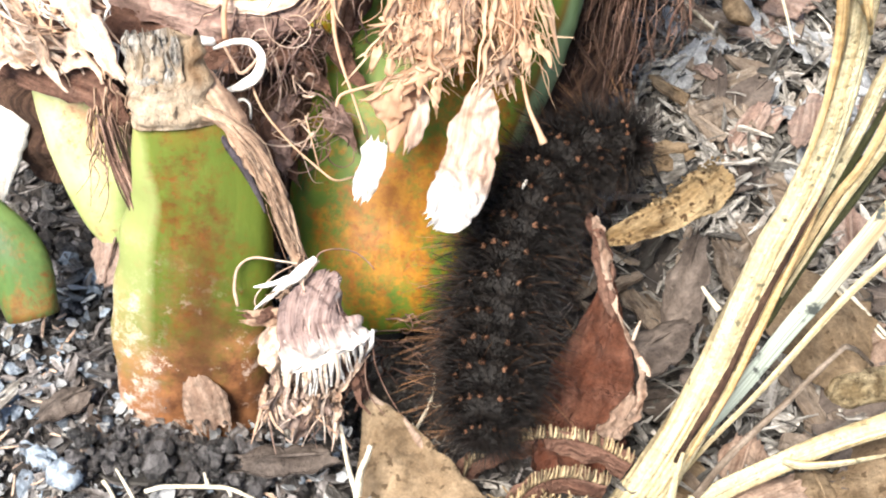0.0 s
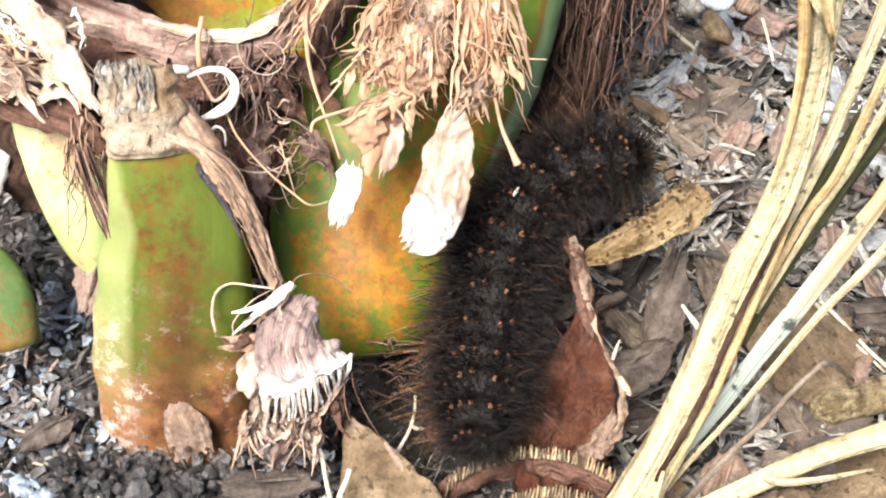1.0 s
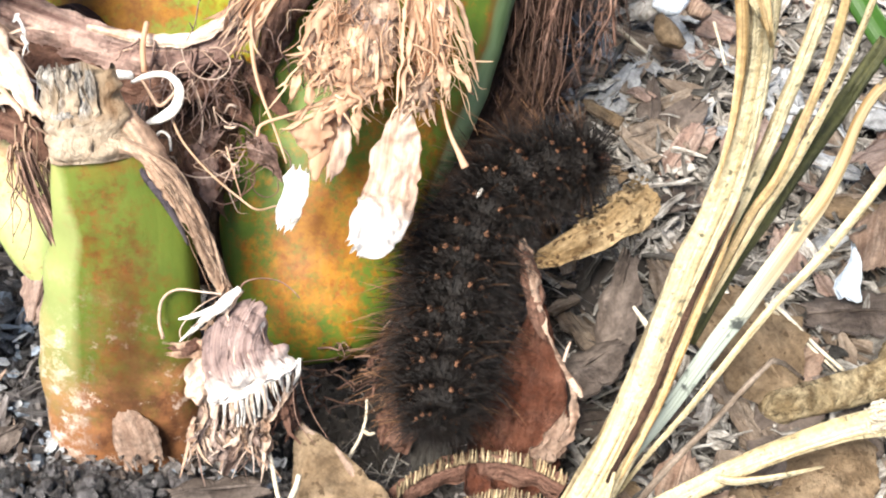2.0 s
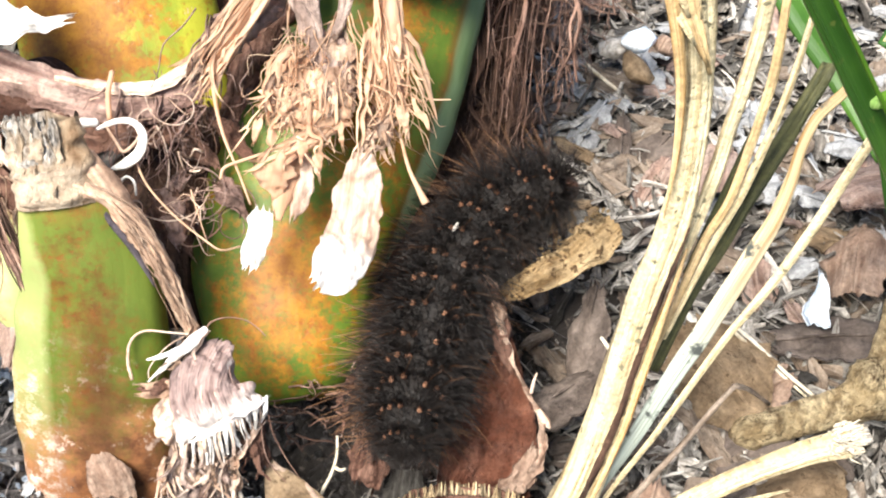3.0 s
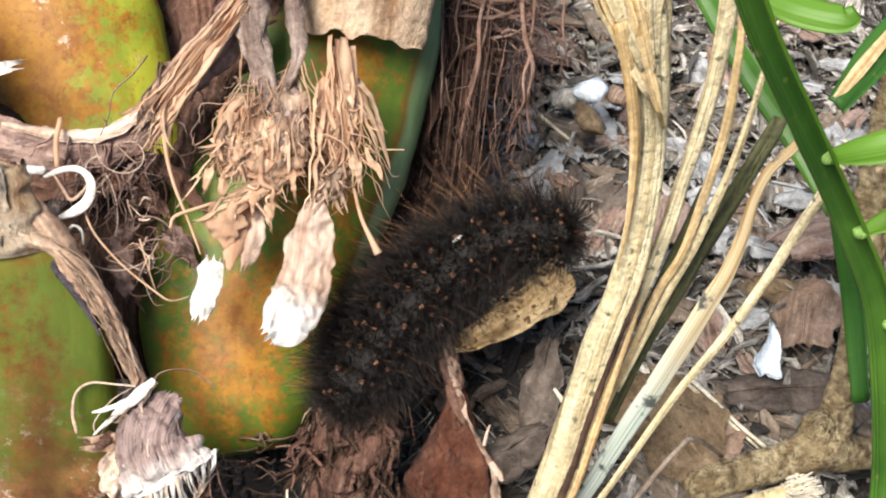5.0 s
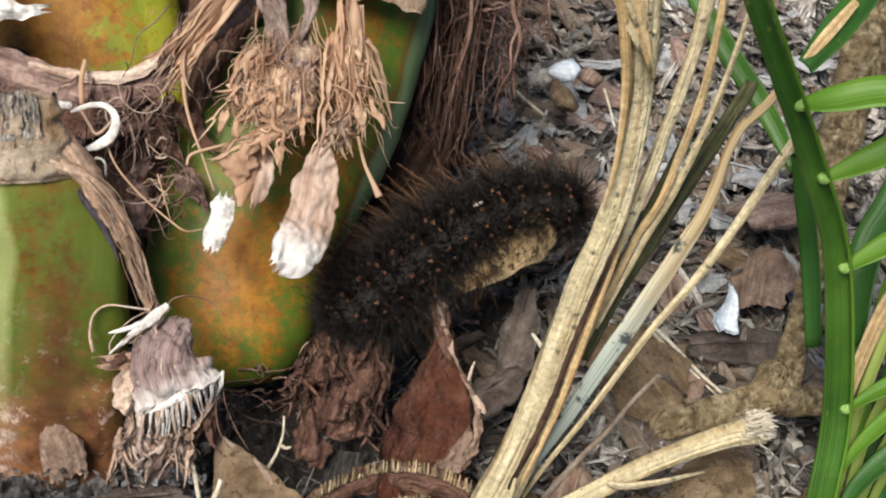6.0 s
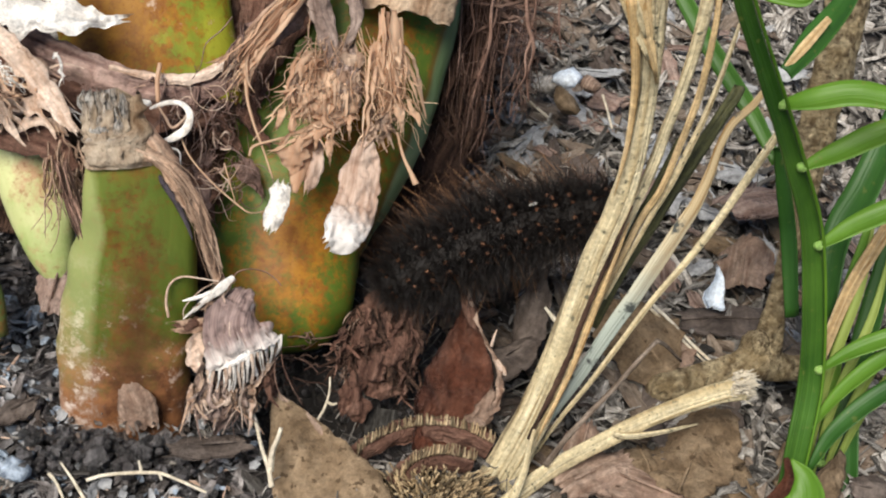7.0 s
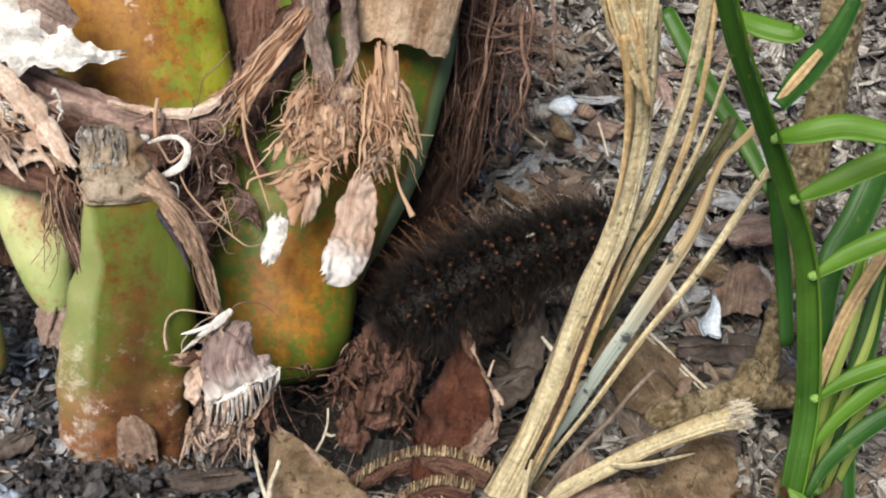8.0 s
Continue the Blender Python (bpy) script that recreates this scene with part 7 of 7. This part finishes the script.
leaflet([(5.20, -5.62, 9.23), (5.61, -5.82, 9.56), (6.29, -5.95, 9.87), (7.38, -6.33, 9.99)], [0.09, 0.20, 0.23, 0.16])
leaflet([(6.20, -5.44, 7.73), (6.72, -5.43, 8.15), (7.43, -5.37, 8.67), (8.53, -5.34, 9.25)], [0.08, 0.20, 0.23, 0.16])
leaflet([(7.36, -5.35, 5.71), (7.91, -5.25, 6.24), (8.67, -5.17, 6.79), (9.74, -5.11, 7.39)], [0.08, 0.20, 0.23, 0.16])
leaflet([(8.40, -5.94, 2.66), (8.99, -5.81, 3.22), (9.70, -5.77, 3.72), (10.98, -5.69, 4.39)], [0.06, 0.17, 0.20, 0.12])
leaflet([(8.51, -6.53, 1.45), (9.02, -6.13, 2.29), (9.82, -5.80, 3.12), (11.21, -5.42, 4.13)], [0.06, 0.16, 0.19, 0.12])
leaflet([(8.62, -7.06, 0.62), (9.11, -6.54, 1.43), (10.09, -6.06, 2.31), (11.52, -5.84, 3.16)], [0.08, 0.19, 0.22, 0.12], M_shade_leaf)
leaflet([(6.87, -3.25, 6.06), (6.40, -2.17, 6.53), (5.66, -0.71, 7.03), (4.85, 0.97, 7.75)], [0.12, 0.20, 0.22, 0.18], M_rachis)
leaflet([(3.65, -5.28, 11.50), (4.06, -5.64, 11.50), (4.55, -5.93, 11.59), (4.68, -5.96, 11.74)], [0.08, 0.19, 0.17, 0.08])
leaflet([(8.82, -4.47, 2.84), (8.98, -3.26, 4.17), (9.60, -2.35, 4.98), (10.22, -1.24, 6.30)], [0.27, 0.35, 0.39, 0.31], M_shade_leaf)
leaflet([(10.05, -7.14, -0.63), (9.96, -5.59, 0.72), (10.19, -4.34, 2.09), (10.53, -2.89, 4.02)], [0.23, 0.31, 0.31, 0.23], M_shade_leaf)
leaflet([(9.13, -6.63, 0.31), (9.37, -5.10, 1.69), (9.48, -3.94, 3.10), (9.75, -2.95, 4.67)], [0.09, 0.16, 0.16, 0.08], M_frond)
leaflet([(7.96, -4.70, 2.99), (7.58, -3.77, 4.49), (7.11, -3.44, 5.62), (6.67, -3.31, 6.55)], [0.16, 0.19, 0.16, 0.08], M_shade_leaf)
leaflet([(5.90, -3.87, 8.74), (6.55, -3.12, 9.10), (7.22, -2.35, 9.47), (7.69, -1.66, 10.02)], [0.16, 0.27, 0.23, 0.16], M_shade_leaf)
part("dry_leaflet", Geo().blade(rows_of(((8.66, -5.42, 2.37), 0.12), ((9.05, -4.55, 3.69), 0.16), ((9.58, -3.88, 4.83), 0.16), ((10.32, -3.05, 6.17), 0.1)), across=5, camber=0.4), M_gold, frond, "dry tan leaflet")
part("dry_leaflet", Geo().blade(rows_of(((7.67, -8.08, 0.50), 0.35), ((7.92, -7.67, 0.99), 0.2), ((7.80, -7.27, 1.24), 0.05)), across=5, camber=0.2), M_redleaf, frond, "brown dry leaf tip")
leaflet([(7.38, -8.79, 0.27), (7.98, -8.39, 0.98), (7.99, -7.98, 1.42), (7.70, -7.59, 1.62)], [0.39, 0.47, 0.27, 0.02])
part("frond_scrap", Geo().blade(rows_of(((9.42, -6.72, 0.87), 0.1), ((9.09, -7.29, 0.78), 0.3), ((8.70, -7.85, 0.69), 0.35)), across=7, crumple=0.2, ragged=0.3), M_deadleaf, frond, "pale torn scrap at the frond's foot")
for a, b in (((9.0, -6.9, -0.2), (9.9, -3.9, 4.6)), ((9.3, -6.8, -0.3), (10.6, -4.2, 4.2)), ((8.9, -6.6, 0.2), (9.4, -3.5, 5.2)), ((9.6, -6.6, -0.3), (11.0, -4.6, 3.4))):
    a, b = V(a), V(b)
    part("thin_leaflet", Geo().blade([(*a, 0.05), (*(a.lerp(b, 0.35) + V((-0.1, 0, 0.1))), 0.11), (*(a.lerp(b, 0.7) + V((0.1, 0, 0.1))), 0.10), (*b, 0.02)], across=5, steps=8, camber=0.5, thick=0.02), M_young, frond, "narrow yellow-green folded leaflet")
part("dry_leaflet", Geo().blade(rows_of(((5.87, -3.82, 8.81), 0.05), ((6.25, -3.46, 9.14), 0.10), ((6.75, -2.96, 9.50), 0.07)), across=5, camber=0.3), M_gold, frond)

# ---- the caterpillar ----
caterpillar = thing("caterpillar", (0.10, -3.03, 0.64), "black bristly caterpillar with rusty warts crawling over litter", "caterpillar")
SEGMENTS = 13


def bristle_tuft(geo, at, way, count, long, r, spread=0.6, thick=0.009):
    for k in range(count):
        d = (way + rand_vec(r) * spread).normalized()
        n = long * r.uniform(0.45, 1.15)
        b = at + d * n + V((-0.14 * n, 0, 0)) + rand_vec(r) * (0.06 * n)
        geo.strand([at, at + d * (n * 0.5), b], thick, 0.003, 3, 1)


def segment_meshes(seed, radius, length):
    """Body ring, warts and bristles of one segment: forward is +x, the back is +z."""
    r = random.Random(seed)
    body, warts, dark, red = Geo(), [], Geo(), Geo()
    rings = []
    for k in range(9):
        x = (k / 8 - 0.5) * length * 1.12
        q = radius * (0.86 + 0.14 * math.sin(math.pi * k / 8) - (0.16 if k in (0, 8) else 0))
        rings.append([body.add((x, q * math.cos(2 * math.pi * i / 20), 0.92 * q * math.sin(2 * math.pi * i / 20)), (i, x, seed)) for i in range(20)])
    body.rings(rings)
    for a in (-32, -4, 22, 47, 70, 110, 133, 158, 184, 212):
        c, s = math.cos(radians(a)), math.sin(radians(a))
        way = V((0, c, s))
        at = V((r.uniform(-0.10, 0.12) * length, radius * 1.10 * c, radius * 1.03 * s))
        warts.append(at)
        high = s > 0.5
        bristle_tuft(dark, at, way, 30, 0.68 if high else 0.95, r, 0.75)
        bristle_tuft(red, at, way, 1 if s > 0.2 else 4 if c < 0 else 11, 0.7 if s > 0.2 else 1.15, r, 0.55, 0.010)
    for k in range(420):
        a = r.uniform(-0.7, math.pi + 0.7)
        way = V((r.uniform(-0.5, 0.3), math.cos(a), math.sin(a)))
        bristle_tuft(dark, V((r.uniform(-0.55, 0.55) * length, radius * 0.96 * math.cos(a), radius * 0.88 * math.sin(a))), way, 1, 0.42 if math.sin(a) > 0.5 else 0.62, r, 0.5, 0.008)
    return body, warts, dark, red


def build_caterpillar():
    variants = []
    for seed in (101, 202, 303):
        body, warts, dark, red = segment_meshes(seed, 0.56, 0.66)
        variants.append((mesh_of("segment", body, M_body, (0, 0, 0)), warts, mesh_of("bristles", dark, M_bristle, (0, 0, 0)), mesh_of("rusty_bristles", red, M_bristle_red, (0, 0, 0))))
    wart = mesh_of("wart", Geo().lump((0, 0, 0), (0.068, 0.058, 0.070), 5.0, None, 0.4, 2), M_wart, (0, 0, 0))
    pieces = []
    for k in range(SEGMENTS):
        meshes = variants[k % 3]
        seg = new("segment", meshes[0])
        seg.parent = caterpillar
        taper = 0.62 if k == 0 else 0.85 if k in (1, SEGMENTS - 2) else 0.76 if k == SEGMENTS - 1 else 0.90 if k > 7 else 1.0
        for name, me in (("bristles", meshes[2]), ("rusty_bristles", meshes[3])):
            ob = tagged(new(name, me), kind="stuff")
            ob.parent = seg
        for at in meshes[1]:
            ob = new("wart", wart)
            ob.parent = seg
            ob.location = at * CM
        seg.scale = (taper, taper, taper)
        pieces.append(seg)
    head = new("head", mesh_of("head", Geo().lump((0.08, 0, 0.02), (0.22, 0.27, 0.25), 4.0, None, 0.12, 3), M_face, (0, 0, 0)))
    head.parent = caterpillar
    for owner, sign, long in ((pieces[0], -1, 0.8), (head, 1, 0.72)):
        r = random.Random(55 + sign)
        geo = Geo()
        for k in range(360):
            way = V((sign * r.uniform(0.15, 1.0), r.uniform(-0.9, 0.9), r.uniform(-0.5, 1.0))).normalized()
            bristle_tuft(geo, V((sign * (0.14 if sign < 0 else -0.12), way.y * 0.36, way.z * 0.36)), way, 1, long, r)
        tuft = tagged(new("end_bristles", mesh_of("end_bristles", geo, M_bristle, (0, 0, 0))), kind="stuff")
        tuft.parent = owner
    speck = new("white_speck", mesh_of("white_speck", Geo().lump((0, 0.34, 0.60), (0.13, 0.04, 0.03), 8.0, None, 0.3, 2), M_white, (0, 0, 0)))
    speck.parent = pieces[8]
    tagged(speck, "tiny white fleck caught in the bristles")
    tagged(head, "small shiny red-brown head")
    pieces.append(head)
    return pieces


PIECES = build_caterpillar()


def crawl():
    """Rows for every piece: where the animal's back line runs at each time, from its tail to its head."""
    lines = []
    lines.append((0.0, (-1.08, -6.83, 0.53), (-1.01, -5.14, 0.73), (-0.86, -3.70, 1.39), (-0.46, -2.22, 1.97), (0.45, -1.02, 2.37), (1.90, -0.90, 2.40)))
    lines.append((1.0, (-0.94, -6.61, 0.71), (-0.83, -5.03, 0.74), (-0.73, -3.68, 1.35), (-0.41, -2.32, 1.98), (0.60, -1.06, 2.42), (2.35, -0.75, 2.54)))
    lines.append((2.5, (-0.77, -6.10, 0.96), (-0.60, -4.57, 1.13), (-0.37, -3.36, 1.70), (0.06, -2.20, 2.24), (0.94, -1.20, 2.67), (2.42, -0.93, 2.76)))
    lines.append((3.5, (-0.91, -5.84, 1.25), (-0.62, -4.35, 1.42), (-0.21, -3.22, 1.95), (0.40, -2.10, 2.48), (1.32, -1.22, 2.94), (2.56, -0.95, 3.12)))
    lines.append((4.5, (-1.16, -4.75, 1.57), (-0.73, -3.74, 1.72), (-0.08, -2.83, 2.22), (0.80, -1.93, 2.71), (1.88, -1.36, 3.17), (3.08, -1.42, 3.20)))
    lines.append((5.0, (-1.20, -4.15, 1.35), (-0.72, -3.29, 1.70), (-0.02, -2.44, 2.20), (0.91, -1.58, 2.74), (2.10, -1.12, 3.20), (3.40, -1.20, 3.24)))
    lines.append((5.2, (-1.22, -3.89, 1.12), (-0.72, -3.03, 1.48), (-0.01, -2.18, 1.99), (0.94, -1.31, 2.55), (2.20, -0.82, 2.94), (3.56, -0.95, 2.98)))
    lines.append((6.5, (-1.28, -3.53, 1.45), (-0.24, -3.12, 1.83), (0.69, -2.65, 2.25), (1.76, -2.22, 2.65), (2.97, -1.88, 2.98), (4.32, -1.79, 3.23)))
    lines.append((7.0, (-1.07, -3.47, 1.54), (-0.01, -3.08, 2.04), (0.97, -2.71, 2.51), (2.05, -2.35, 2.84), (3.29, -2.07, 3.12), (4.62, -1.87, 3.34)))
    lines.append((8.0, (-0.97, -3.59, 1.50), (0.07, -3.17, 2.05), (1.07, -2.79, 2.54), (2.12, -2.42, 2.89), (3.31, -2.07, 3.24), (4.61, -1.82, 3.51)))
    rows = [[] for _ in PIECES]
    back = V((0.0, -0.55, 0.83)).normalized()
    for t, *points in lines:
        fine = [V(p) for p in spline(points, 12)]
        runs = [0.0]
        for a, b in zip(fine, fine[1:]):
            runs.append(runs[-1] + (b - a).length)
        for k in range(len(PIECES)):
            want = runs[-1] * (min(k, len(PIECES) - 1.45) + 0.6) / (len(PIECES) - 0.25)
            j = max(1, min(len(runs) - 1, next((i for i, s in enumerate(runs) if s >= want), len(runs) - 1)))
            u = (want - runs[j - 1]) / (runs[j] - runs[j - 1])
            p = fine[j - 1].lerp(fine[j], u)
            ahead = (fine[min(j + 3, len(fine) - 1)] - fine[max(j - 4, 0)]).normalized()
            side = back.cross(ahead).normalized()
            up = ahead.cross(side)
            m = Matrix((ahead, side, up)).transposed().to_4x4()
            m.translation = (p - BASES[caterpillar]) * CM
            rows[k].append((t, m))
    return rows


def bark_chips():
    """Larger chips of bark lying on the ground, each a piece of its own."""
    r = random.Random(77)
    shapes = []
    for k in range(14):
        geo = Geo()
        s = r.uniform(0.35, 0.75)
        geo.chip((0, 0, 0), s * r.uniform(1.4, 2.6), s * r.uniform(0.4, 0.9), r.uniform(0.05, 0.12), Matrix.Identity(3))
        shapes.append(mesh_of("bark_chip", geo, M_chip, (0, 0, 0), False))
    ground = bpy.data.objects["ground"]
    made = 0
    while made < 290:
        x, y = r.uniform(-9, 13), r.uniform(-9.5, 13)
        if (x < 0.5 and r.random() < 0.96) or (-5 < x < 0.8 and -6.5 < y < 1):
            continue
        ob = new("bark_chip", shapes[made % 14])
        ob.parent = ground
        m = turned(28, r).to_4x4()
        m.translation = V((x, y, ground_height(x, y) + r.uniform(0.3, 0.6))) * CM
        ob.matrix_basis = ground.matrix_basis.inverted() @ m
        made += 1


bark_chips()


def motions():
    for piece, rows in zip(PIECES, crawl()):
        walk(piece, rows)


motions()
